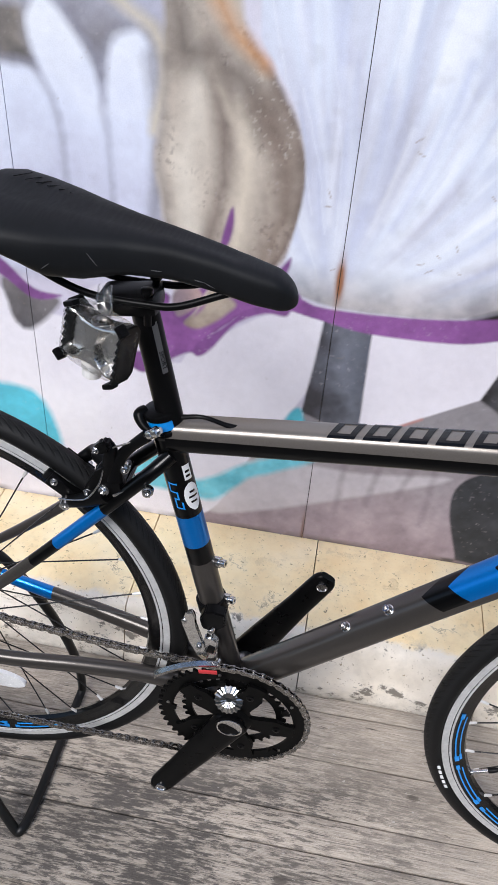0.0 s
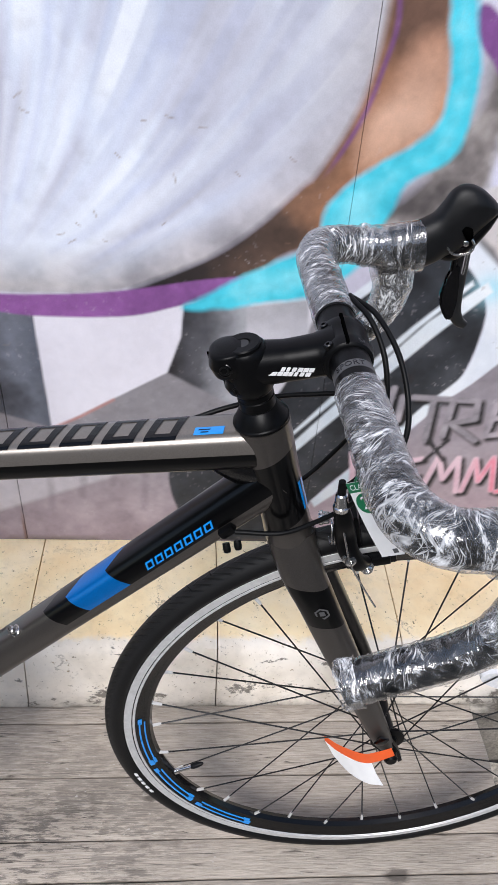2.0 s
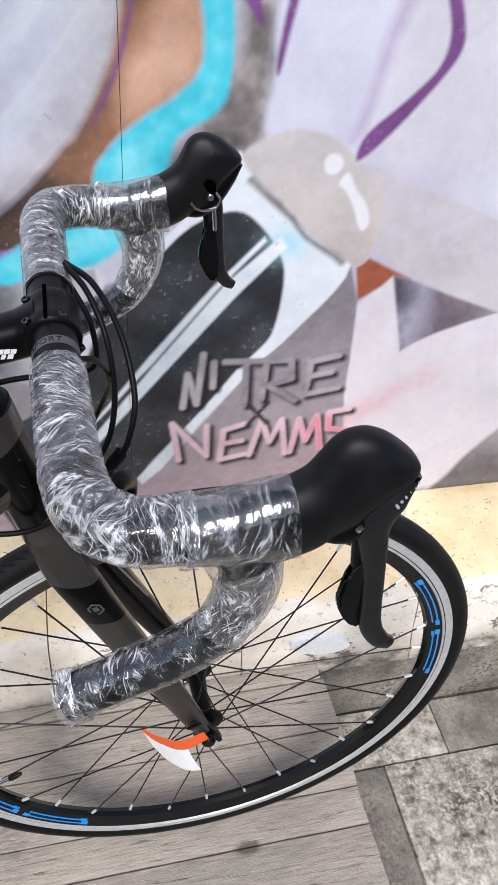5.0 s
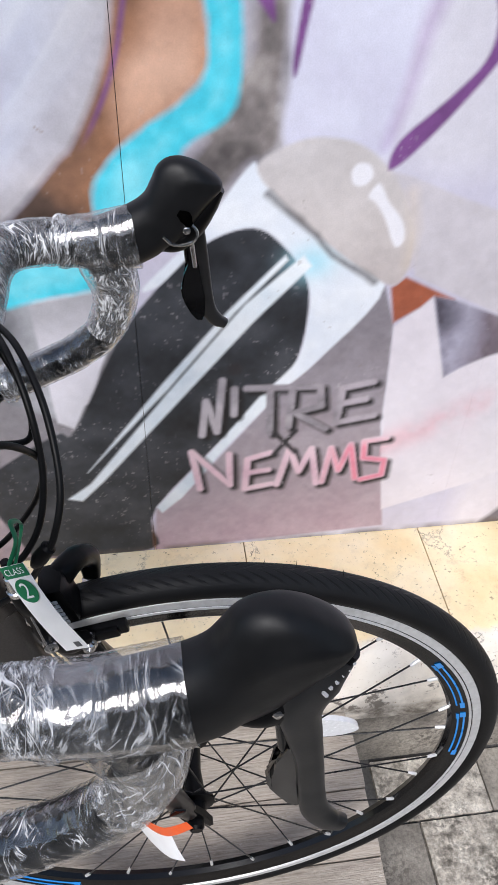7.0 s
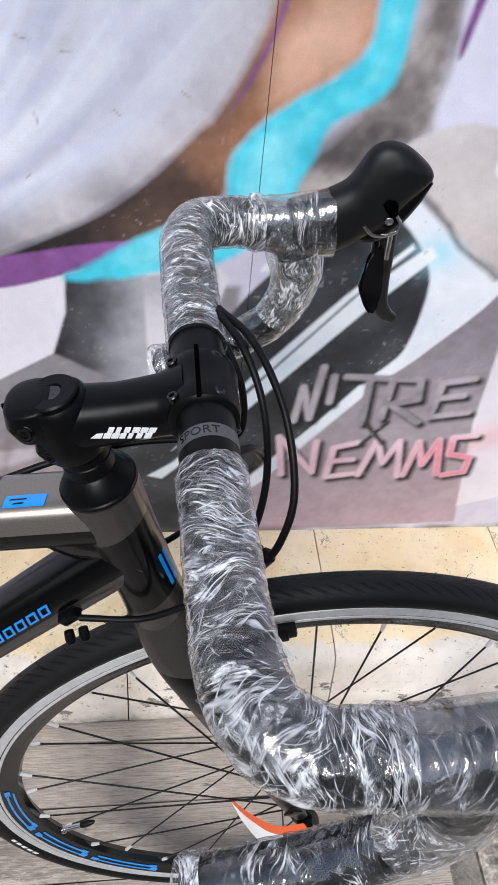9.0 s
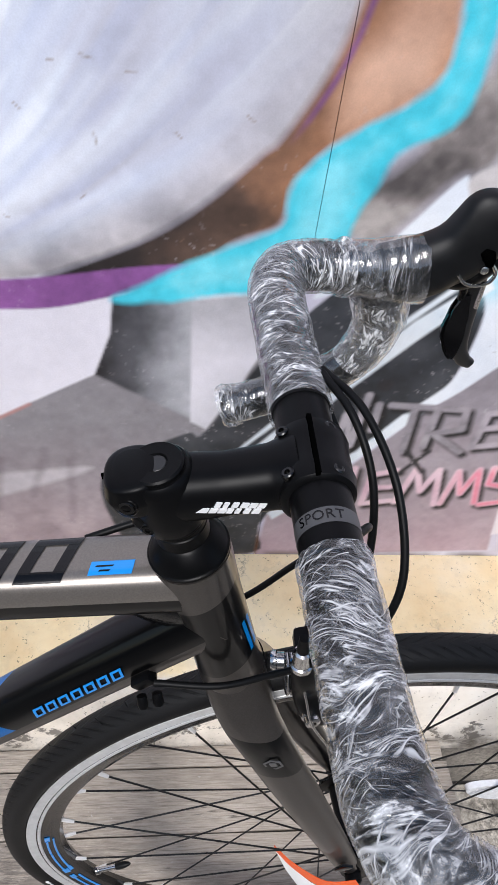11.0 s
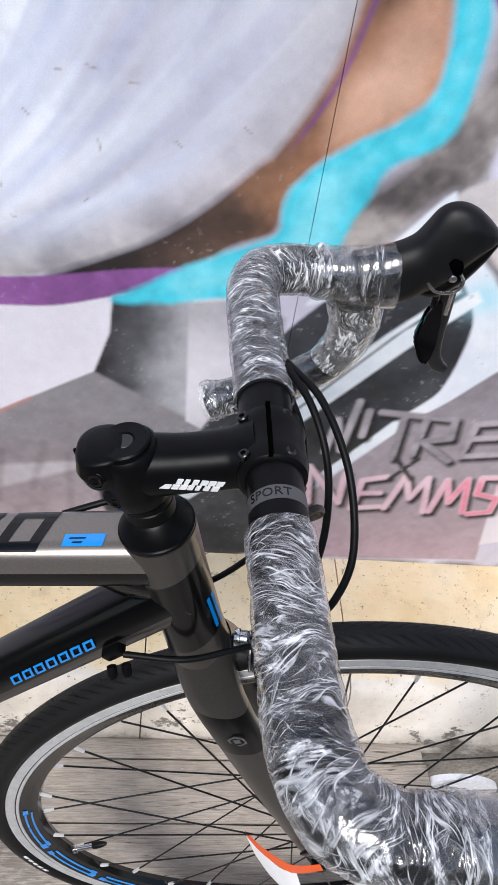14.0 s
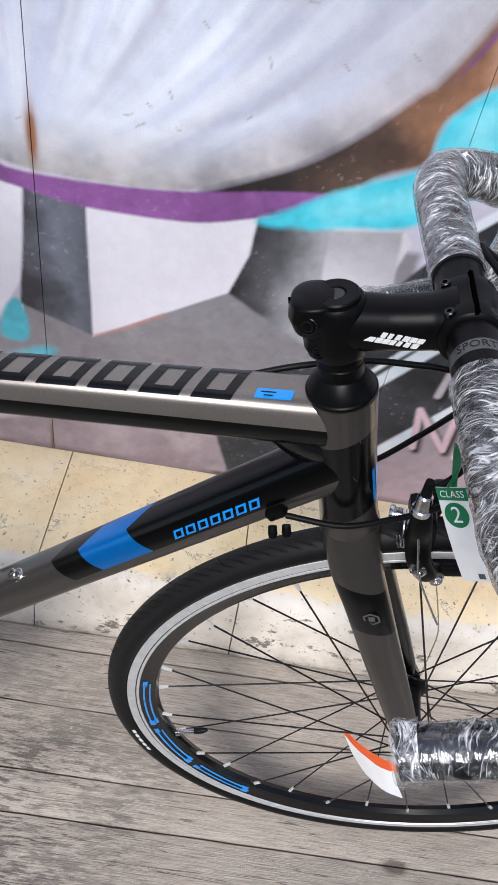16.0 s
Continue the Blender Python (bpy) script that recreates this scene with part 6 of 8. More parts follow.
# two ears of the rear pinch clamp, a notch between them, with their bolts
for h, back, wide, tall, r in ((0.0085, 0.0135, 0.0182, 0.0120, 0.0050), (-0.0135, 0.0085, 0.0150, 0.0078, 0.0034)):
    c = SC + sd * h + Vector((-back, 0, 0))
    b = sweep(B(), [c - sd * tall, c - sd * tall * 0.8, c, c + sd * tall * 0.8, c + sd * tall], [wide * 0.62, wide * 0.90, wide, wide * 0.90, wide * 0.62], n=24, seg=32, side=(0, 1, 0), aspect=[0.70, 0.86, 0.92, 0.86, 0.70], shape=squarish(2.5))
    ear = part("pinch_ear", b, m_matt, stem)
    # black strip for the shade inside the ear's slit
    b = B()
    block(b, Matrix.Translation(c + Vector((-0.0118 if h > 0 else -0.0098, 0, 0))) @ pose(0, 0, 0, 0, -15, 0), (0.0088, 0.0017, tall * 1.0), 0.0)
    part("pinch_slit", b, m_gap_shade, ear)
    b = B()
    lathe(b, c + Vector((-0.0035, -wide * 0.86, -0.001)), (-0.30, -1, 0.05), [(-0.005, r * 1.2), (0.0014, r * 1.2), (0.0018, r * 1.08), (0.0010, r), (0.0010, r * 0.9), (0.0024, r * 0.8), (0.0024, r * 0.5), (-0.002, r * 0.45), (-0.002, 0.0)], 20)
    part("pinch_bolt", b, m_bolt, stem)
for y in (-0.0145, 0.0145):
    for dx, dz, tilt in ((-0.0170, 0.0132, -0.55), (0.0075, 0.0176, 0.45), (0.0185, -0.0100, 1.0)):
        b = B()
        lathe(b, BC + Vector((dx, y, dz)), (tilt, 0, 1), [(-0.006, 0.0034), (0.0008, 0.0034), (0.0014, 0.0028), (0.0014, 0.0016), (-0.001, 0.0016), (-0.001, 0.0)], 14)
        part("face_bolt", b, m_bolt, stem)
# white name mark on the stem's flank: two rows of slanted blocks and a wedge before the lower one
flank_y = SC.y - 0.0168
for row, (z0, z1, x0) in enumerate(((0.8985, 0.9017, 0.4180), (0.9024, 0.9058, 0.4205))):
    for k in range(6):
        x = x0 + 0.0044 * k
        w = (0.0038, 0.0038, 0.0030, 0.0024, 0.0030, 0.0038)[(k + 2 * row) % 6]
        y = flank_y + (0.0004 if row else 0.0)
        m = Matrix.Translation((0, y, 0)) @ pose(0, 0, 0, 90, 0, 0)
        b = plate(B(), [(x, z0), (x + w, z0), (x + w + 0.0012, z1), (x + 0.0012, z1)], m, 0.0010)
        part("name_bar", b, m_label_white, stem, "white printed bar", smooth=0)
b = plate(B(), [(0.4115, 0.8985), (0.4172, 0.8985), (0.4184, 0.9017), (0.4150, 0.9017)], Matrix.Translation((0, flank_y, 0)) @ pose(0, 0, 0, 90, 0, 0), 0.0010)
part("name_bar", b, m_label_white, stem, "white printed wedge", smooth=0)

# bar: near half as a path, the far half mirrored
HALF = [(0.4725, 0.0, 0.9130), (0.4725, 0.056, 0.9130), (0.4730, 0.140, 0.9120), (0.4755, 0.171, 0.9112), (0.4840, 0.191, 0.9105), (0.5020, 0.2015, 0.9095), (0.5270, 0.2040, 0.9085), (0.5495, 0.2045, 0.9040),
        (0.5620, 0.2050, 0.8900), (0.5665, 0.2055, 0.8690), (0.5635, 0.2060, 0.8450), (0.5515, 0.2065, 0.8190), (0.5275, 0.2070, 0.7990), (0.4960, 0.2070, 0.7830), (0.4585, 0.2075, 0.7660)]
TAPE_R = [0.0162, 0.0166, 0.0170, 0.0176, 0.0178, 0.0176, 0.0176, 0.0178, 0.0168, 0.0156, 0.0150, 0.0148, 0.0146, 0.0146, 0.0146]


def bar_place(s, x, y, z):
    """A place on one half of the bar, s -1 for the near half; the bars are steered a little and lean with the wheel."""
    return Vector((x - s * y * 0.032, -0.0085 + s * y, z - s * y * 0.010))


def half_bar(s, start=0):
    return [bar_place(s, x, y, z) for x, y, z in HALF[start:]]


b = rod(B(), bar_place(-1, 0.4725, 0.080, 0.913), bar_place(1, 0.4725, 0.080, 0.913), 0.0159, 32)
bars = part("handlebar", b, m_matt, bike, "black drop handlebar wrapped in tape and clear film")


def film_tube(pts, radii, n, seg, seed, amp=0.0007, tall=None, length_wise=False):
    """Cling film drawn tight round a tube: creases run round it and slant along it."""
    b = B()
    path = spline(pts, n)
    rad = along_list(radii, n)
    asp = along_list(tall or 1.0, n)
    u, rings, dist = None, [], 0.0
    rs = random.Random(seed)
    o = Vector((rs.uniform(0, 9), rs.uniform(0, 9), rs.uniform(0, 9)))
    for i, c in enumerate(path):
        t = (path[min(i + 1, n)] - path[max(i - 1, 0)]).normalized()
        u = (Vector((0, 1, 0)) if tall else t.orthogonal()) if u is None else u
        u = (u - u.dot(t) * t).normalized()
        v = t.cross(u)
        dist += (c - path[i - 1]).length if i else 0
        ring = []
        for k in range(seg):
            a = 2 * math.pi * k / seg
            ca, sa = math.cos(a), math.sin(a)
            slant = dist + 0.010 * math.sin(a + 1.3 * noise.noise(Vector((dist * 18, 0, seed)))) + 0.004 * math.sin(2 * a + seed)
            n1 = noise.noise(Vector((ca * 1.1, sa * 1.1, slant * 95)) + o)
            n2 = noise.noise(Vector((ca * 1.6, sa * 1.6, slant * 140)) + o * 2)
            n3 = noise.noise(Vector((ca * 3.0, sa * 3.0, slant * 55)) + o * 3)
            h = amp * ((1 - abs(n1) * 2.2) + 0.4 * (1 - abs(n2) * 2.2) + 0.5 * n3)
            ring.append(b.verts.new(c + (rad[i] + h) * (ca * u + asp[i] * sa * v)))
        rings.append((ring, dist))
    layer = b.loops.layers.uv.new("wrap")
    for (r0, d0), (r1, d1) in zip(rings, rings[1:]):
        for k in range(seg):
            f = b.faces.new((r0[k], r0[(k + 1) % seg], r1[(k + 1) % seg], r1[k]))
            x0, x1 = k / seg * 0.11, (k + 1) / seg * 0.11
            for lp, uv in zip(f.loops, ((x0, d0), (x1, d0), (x1, d1), (x0, d1))):
                lp[layer].uv = (uv[1] + seed * 0.37, uv[0]) if length_wise else (uv[0] + seed * 0.37, uv[1])
    return b


place_at = bar_place

for s in (-1, 1):
    pts = half_bar(s, 1)
    pts[0] = place_at(s, 0.4725, 0.059 if s < 0 else 0.043, 0.913)
    b = sweep(B(), pts, TAPE_R[1:], n=90, seg=24)
    part("bar_tape", b, m_tape, bars, "black bar tape")
    skin = [r + 0.0012 for r in TAPE_R[1:]]
    b = film_tube(pts[:6], skin[:6], 190, 80, 3 + s)
    part("film_wrap", b, m_film, bars, "clear cling film round the tape", smooth=60)
    b = film_tube(pts[5:], skin[5:], 240, 80, 5 + s, 0.0006)
    part("film_wrap", b, m_film_drop, bars, "clear cling film round the drop", smooth=60)
    # film drawn tight over the root of the hood, a bunched seam, and the web towards the drop
    b = film_tube([place_at(s, 0.5275, 0.2042, 0.9085), place_at(s, 0.550, 0.2042, 0.9080), place_at(s, 0.570, 0.2040, 0.9085), place_at(s, 0.588, 0.2038, 0.9105)], [0.0196, 0.0206, 0.0210, 0.0208], 110, 80, 8 + s, 0.0003, [1.0, 1.10, 1.24, 1.30])
    part("film_wrap", b, m_film_tight, bars, "clear cling film round the hood's root", smooth=60)
    b = film_tube([place_at(s, 0.5235, 0.2040, 0.9085), place_at(s, 0.528, 0.2040, 0.9085), place_at(s, 0.534, 0.2042, 0.9085)], [0.0196, 0.0206, 0.0202], 24, 80, 31 + s, 0.0013)
    part("film_wrap", b, m_film, bars, "bunched seam in the cling film", smooth=60)
    b = film_tube([place_at(s, 0.560, 0.2046, 0.8905), place_at(s, 0.566, 0.2052, 0.868), place_at(s, 0.5635, 0.2058, 0.844), place_at(s, 0.553, 0.2064, 0.820)], [0.0232, 0.0206, 0.0182, 0.0166], 120, 80, 14 + s, 0.0006, None, True)
    part("film_wrap", b, m_film_web, bars, "clear cling film stretched to the drop", smooth=60)
    b = film_tube([place_at(s, 0.4665, 0.2075, 0.7695), place_at(s, 0.4565, 0.2075, 0.7652), place_at(s, 0.4525, 0.2075, 0.7634)], [0.0160, 0.0170, 0.0140], 30, 60, 22 + s, 0.0020)
    part("film_wrap", b, m_film, bars, "loose film at the bar's end", smooth=60)
    b = B()
    lathe(b, place_at(s, 0.4585, 0.2075, 0.766), (-0.92, 0, -0.40), [(0, 0.0150), (0.003, 0.0145), (0.0045, 0.011), (0.0045, 0)], 24)
    part("bar_plug", b, m_matt, bars)
b = B()
lathe(b, place_at(-1, 0.4725, 0.0385, 0.913), (0.032, -1, 0.010), [(0, 0.0159), (0, 0.01612), (0.0092, 0.01612), (0.0092, 0.0159)], 40)
part("bar_band", b, m_band, bars, "dark grey printed band")


# the word printed on the near band, read from behind the bars
def on_band(x, y, d):
    a = -x / 0.0162 + 0.42
    r = 0.01618 + max(0.0, d)
    c = place_at(-1, 0.4725, 0.0431 - y, 0.913)
    return Vector((c.x - math.sin(a) * r, c.y, c.z + math.cos(a) * r))


lettering("bar_word", "SPORT", 0.0078, on_band, m_black, bars, 0.0002, "black printed word", 1.05)


# ---- brake and shift levers ----
def hood(s):
    """The rubber hood with its raised head and crease, and the brake lever with its shift paddle; the far one points higher."""
    def place_at(s, x, y, z):
        rise = max(0.0, x - 0.556) if s > 0 else 0.0
        return bar_place(s, x + 0.03 * rise, y, z + 0.085 * rise)

    rows = [((0.5535, 0.9270), (0.5555, 0.8840), 0.0185), ((0.5785, 0.9340), (0.5765, 0.8830), 0.0190), ((0.5935, 0.9420), (0.5985, 0.8900), 0.0182), ((0.6005, 0.9535), (0.6095, 0.8965), 0.0168), ((0.6055, 0.9635), (0.6205, 0.9015), 0.0160), ((0.6125, 0.9685), (0.6305, 0.9125), 0.0160),
            ((0.6225, 0.9690), (0.6375, 0.9225), 0.0160), ((0.6335, 0.9645), (0.6435, 0.9300), 0.0150), ((0.6435, 0.9570), (0.6485, 0.9355), 0.0126), ((0.6505, 0.9505), (0.6525, 0.9395), 0.0086), ((0.6540, 0.9455), (0.6540, 0.9415), 0.0045)]
    n, seg = 60, 40
    tops, feet, wide = spline([(a[0], 0, a[1]) for a, _, _ in rows], n), spline([(c[0], 0, c[1]) for _, c, _ in rows], n), along_list([w for _, _, w in rows], n)
    h = B()
    rings = []
    for i in range(n + 1):
        mid, half = (tops[i] + feet[i]) / 2, (tops[i] - feet[i]) / 2
        head = min(1.0, max(0.0, (i / n - 0.34) / 0.12))
        ring = []
        for q in range(seg):
            a = 2 * math.pi * q / seg
            f = squarish(2.4)(a)
            flank = a if math.cos(a) > 0 else math.pi - a
            crease = 1 + 0.075 * head * math.exp(-((flank - 0.30) / 0.20) ** 2)
            w = wide[i] * (0.96 - 0.12 * math.sin(a)) * crease
            v = mid + half * math.sin(a) * f
            ring.append(h.verts.new(place_at(s, v.x, 0.2040 + 0.0015 * i / n + math.cos(a) * f * w, v.z)))
        rings.append(ring)
    for r0, r1 in zip(rings, rings[1:]):
        for q in range(seg):
            h.faces.new((r0[q], r0[(q + 1) % seg], r1[(q + 1) % seg], r1[q]))
    h.faces.new(rings[0])
    h.faces.new(rings[-1][::-1])
    hd = part("lever_hood", h, m_hood, bars, "black rubber lever hood", smooth=60)
    k = sweep(B(), [place_at(s, 0.604, 0.205, 0.902), place_at(s, 0.618, 0.206, 0.902), place_at(s, 0.632, 0.2065, 0.914), place_at(s, 0.644, 0.2065, 0.930), place_at(s, 0.6525, 0.2065, 0.9405)], [0.010, 0.0125, 0.0132, 0.0118, 0.0080], n=24, seg=20, side=(0, 1, 0), aspect=[0.9, 0.9, 0.85, 0.75, 0.6])
    part("lever_bracket", k, m_matt, hd)
    k = sweep(B(), [place_at(s, 0.6480, 0.2110, 0.9385), place_at(s, 0.6390, 0.2135, 0.9250), place_at(s, 0.6325, 0.2150, 0.9080), place_at(s, 0.6350, 0.2165, 0.8890), place_at(s, 0.6390, 0.2185, 0.8660), place_at(s, 0.6415, 0.2205, 0.8420), place_at(s, 0.6445, 0.2220, 0.8200), place_at(s, 0.6520, 0.2232, 0.8065), place_at(s, 0.6600, 0.2236, 0.8005)],
              [0.0060, 0.0100, 0.0098, 0.0084, 0.0066, 0.0064, 0.0072, 0.0064, 0.0046], n=64, seg=24, side=(1, 0, 0.15), aspect=[0.8, 0.62, 0.56, 0.55, 0.58, 0.58, 0.62, 0.70, 0.8], shape=squarish(2.8))
    part("brake_lever", k, m_lever, hd, "dark grey brake lever blade")
    k = sweep(B(), [place_at(s, 0.6250, 0.2090, 0.905), place_at(s, 0.6265, 0.2125, 0.890), place_at(s, 0.6280, 0.2145, 0.874)], [0.0040, 0.0034, 0.0034], n=10, seg=12)
    part("paddle_stalk", k, m_black, hd)
    m = Matrix.Translation(place_at(s, 0.6295, 0.2150, 0.847)) @ pose(0, 0, 0, 90, 0, 0)
    k = B()
    plate(k, [(0.0050, 0.034), (-0.0030, 0.034), (-0.0035, 0.017), (-0.0095, 0.002), (-0.0080, -0.010), (0.0000, -0.027), (0.0070, -0.034), (0.0110, -0.030), (0.0120, -0.010), (0.0085, 0.012)], m, 0.0080)
    bmesh.ops.bevel(k, geom=list(k.edges), offset=0.0022, segments=2, affect='EDGES')
    part("shift_paddle", k, m_black, hd, "glossy black shift paddle")
    k = B()
    lathe(k, place_at(s, 0.6235, 0.2165, 0.9085), (0, s, 0), [(-0.004, 0.0034), (0.0016, 0.0034), (0.0024, 0.0022)], 16)
    part("pivot_pin", k, m_silver, hd)
    # inner side: black lump for the shade in the recess, bent wire spring and pin
    k = B()
    lathe(k, place_at(s, 0.6250, 0.1930, 0.9150), (0, -s, 0), [(-0.004, 0.0032), (0.0034, 0.0032), (0.0042, 0.0020)], 14)
    part("pivot_pin", k, m_silver, hd)
    k = sweep(B(), [place_at(s, 0.6065, 0.1885, 0.9130), place_at(s, 0.6130, 0.1875, 0.9060), place_at(s, 0.6220, 0.1870, 0.9045), place_at(s, 0.6300, 0.1872, 0.9070), place_at(s, 0.6325, 0.1880, 0.9140), place_at(s, 0.6285, 0.1890, 0.9210)], 0.0014, n=30, seg=8)
    part("lever_spring", k, m_silver, hd)
    k = rod(B(), place_at(s, 0.6285, 0.1900, 0.9040), place_at(s, 0.6310, 0.1940, 0.8800), 0.0018, 8)
    part("lever_spring", k, m_silver, hd)
    k = sweep(B(), [place_at(s, 0.6190, 0.1905, 0.9310), place_at(s, 0.6240, 0.1890, 0.9270), place_at(s, 0.6270, 0.1890, 0.9200)], [0.003, 0.0052, 0.003], n=10, seg=12)
    part("lever_recess", k, m_gap_shade, hd)
    for i in range(6):
        q = place_at(s, 0.6400 + 0.0024 * i, 0.2205 - 0.0012 * i, 0.9265 + 0.0022 * i)
        k = B()
        block(k, Matrix.Translation(q) @ pose(0, 0, 0, 0, -42, s * 24), (0.0013, 0.0011, 0.0028 if i == 0 else (0.0014 if i % 2 else 0.0020)), 0.0)
        part("name_bar", k, m_dim, hd, "pale printed bar", smooth=0)


m_hood = plain("hood_rubber", (0.0062, 0.0063, 0.0068), 0.46, 0.0, 0.2, 60, 0.04, 600, 0.0, 0.24)
m_dim = plain("pale_print", (0.42, 0.42, 0.43), 0.45, 0.0, 0.05, 60, 0.0, 300)
m_lever = plain("dark_lever_resin", (0.010, 0.010, 0.0105), 0.4, 0.0, 0.15, 60, 0.05, 900)
hood(-1)
hood(1)


# ---- cables ----
def cable(pts, r=0.0024, name="cable_housing", mat=None, parent=None, n=None):
    b = sweep(B(), pts, r, n=n or 10 * (len(pts) - 1), seg=10)
    return part(name, b, mat or m_rubber, parent or bike)


cable([P(0.484, 0.925, 0.060), P(0.498, 0.920, 0.030), P(0.509, 0.898, 0.004), P(0.513, 0.862, -0.014), P(0.508, 0.830, -0.028), P(0.496, 0.808, -0.036), P(0.4825, 0.795, -0.0395)])
cable([P(0.485, 0.923, 0.066), P(0.504, 0.922, 0.034), P(0.520, 0.902, -0.004), P(0.526, 0.868, -0.036), P(0.519, 0.838, -0.050), P(0.507, 0.812, -0.050), P(0.490, 0.778, -0.042), P(0.466, 0.752, -0.036), P(0.436, 0.733, -0.033), P(0.394, 0.729, -0.028)])
cable([P(0.484, 0.914, -0.050), P(0.500, 0.898, -0.030), P(0.510, 0.862, -0.004), P(0.505, 0.822, 0.020), P(0.488, 0.775, 0.034), P(0.455, 0.733, 0.034), P(0.410, 0.716, 0.028), P(0.388, 0.706, 0.018)])
cable([P(0.484, 0.915, 0.058), P(0.500, 0.884, 0.040), P(0.500, 0.850, 0.030), P(0.470, 0.842, 0.034), P(0.430, 0.838, 0.034), P(0.385, 0.829, 0.028), P(0.350, 0.818, 0.022)])
b = B()
lathe(b, P(0.515, 0.829, -0.050), (-0.55, 0, -0.8), [(0, 0.003), (0.002, 0.0052), (0.014, 0.0056), (0.020, 0.004), (0.023, 0.0026)], 14)
part("cable_adjuster", b, m_matt, bike)
clip = B()
block(clip, Matrix.Translation(P(0.387, 0.727, -0.024)) @ pose(0, 0, 0, 0, -44, 0), (0.016, 0.010, 0.009), 0.002)
clip_ob = part("cable_stop", clip, m_matt, bike)
for dx in (-0.004, 0.006):
    b = B()
    lathe(b, P(0.390 + dx, 0.719 + dx * 0.4, -0.031), (0.2, -0.6, -0.8), [(0, 0.0034), (0.006, 0.0038), (0.009, 0.003), (0.010, 0.0)], 12)
    part("cable_end_ball", b, m_matt, clip_ob)


# ---- brakes ----
def front_caliper():
    """A dual-pivot rim brake: cable arm with barrel adjuster and anchor bolt, far arm, springs, pads at the rim."""
    along = Vector((0.97, 0, 0.234))
    a = B()
    block(a, Matrix.Translation((0.5035, -0.0105, 0.7180)) @ pose(0, 0, 0, 0, -14, 0), (0.0210, 0.0300, 0.0440), 0.006)
    body = part("front_brake", a, m_matt, bike, "black dual-pivot caliper with silver bolts")
    for pts, rad in (([(0.4840, -0.0440, 0.7740), (0.4890, -0.0440, 0.7560), (0.4935, -0.0390, 0.7360), (0.4990, -0.0440, 0.7170), (0.5100, -0.0430, 0.7000), (0.5200, -0.0330, 0.6890)], [0.0064, 0.0078, 0.0092, 0.0086, 0.0078, 0.0064]),
                     ([(0.4990, -0.0100, 0.7240), (0.5060, -0.0010, 0.7310), (0.5150, 0.0160, 0.7270), (0.5230, 0.0290, 0.7120), (0.5240, 0.0280, 0.6890)], [0.0050, 0.0098, 0.0104, 0.0088, 0.0066])):
        part("brake_arm", sweep(B(), pts, rad, n=30, seg=18, side=(0, 1, 0), aspect=1.12, shape=squarish(2.4)), m_matt, body)
    for s in (-1, 1):
        a = B()
        block(a, Matrix.Translation((0.5290, YB + s * 0.0185, 0.6830)) @ pose(0, 0, 0, 0, -13.5, 0), (0.0500, 0.0088, 0.0115), 0.0025)
        pad = part("brake_pad", a, m_rubber, body)
        a = B()
        block(a, Matrix.Translation((0.5270, YB + s * 0.0240, 0.6845)) @ pose(0, 0, 0, 0, -13.5, 0), (0.0400, 0.0050, 0.0100), 0.0018)
        part("pad_holder", a, m_matt, pad)
        a = B()
        lathe(a, (0.5225, YB + s * 0.0310, 0.6855), (0.05, s, 0.12), [(-0.006, 0.0070), (0.001, 0.0070), (0.0016, 0.0052), (0.0050, 0.0052), (0.0062, 0.0040), (0.0062, 0.0022), (0.004, 0.0022), (0.004, 0.0)], 18)
        part("pad_bolt", a, m_silver, body)
    a = B()
    lathe(a, (0.4715, -0.0215, 0.7370), (1, -0.15, 0.15), [(0, 0.0062), (0.0016, 0.0070), (0.0036, 0.0070), (0.0044, 0.0058), (0.0090, 0.0058), (0.0100, 0.0044)], 20)
    part("pivot_nut", a, m_silver, body)
    for e in range(4):
        x = 0.4815 + 0.0028 * e
        a = sweep(B(), [(x, -0.0200, 0.7430), (x + 0.0005, -0.0330, 0.7400), (x + 0.0015, -0.0400, 0.7270), (x + 0.0025, -0.0340, 0.7150), (x + 0.0030, -0.0220, 0.7120)], 0.0011, n=20, seg=8)
        part("return_spring", a, m_silver, body)
    up = Vector((-0.10, 0.02, 1.0)).normalized()
    a = B()
    lathe(a, (0.4848, -0.0448, 0.7660), up, [(-0.004, 0.0026), (0, 0.0030), (0.002, 0.0046), (0.0050, 0.0050), (0.0055, 0.0072), (0.0095, 0.0074), (0.0105, 0.0062), (0.0225, 0.0054), (0.0240, 0.0040)], 20)
    part("barrel_adjuster", a, m_silver, body)
    a = B()
    lathe(a, Vector((0.4848, -0.0448, 0.7660)) + up * 0.0238, up, [(0, 0.0040), (0.008, 0.0036), (0.014, 0.0030)], 14)
    part("cable_boot", a, m_rubber, body)
    cable([(0.4850, -0.0450, 0.7640), (0.4920, -0.0520, 0.7380), (0.4990, -0.0575, 0.7145), (0.5150, -0.0600, 0.6850), (0.5310, -0.0620, 0.6580)], 0.0009, "brake_wire", m_silver, body)
    a = B()
    lathe(a, (0.4985, -0.0490, 0.7145), (0.15, -1, 0.15), [(0, 0.0066), (0.0024, 0.0066), (0.0030, 0.0052), (0.0080, 0.0052), (0.0086, 0.0040), (0.0086, 0.0022), (0.006, 0.0022), (0.006, 0.0)], 18)
    part("anchor_bolt", a, m_silver, body)
    for e in range(6):
        a = B()
        block(a, Matrix.Translation((0.5070 - 0.0012 * e, -0.0258, 0.7030 + 0.0050 * e)) @ pose(0, 0, 0, 0, -14, 0), (0.0060, 0.0008, 0.0036), 0.0)
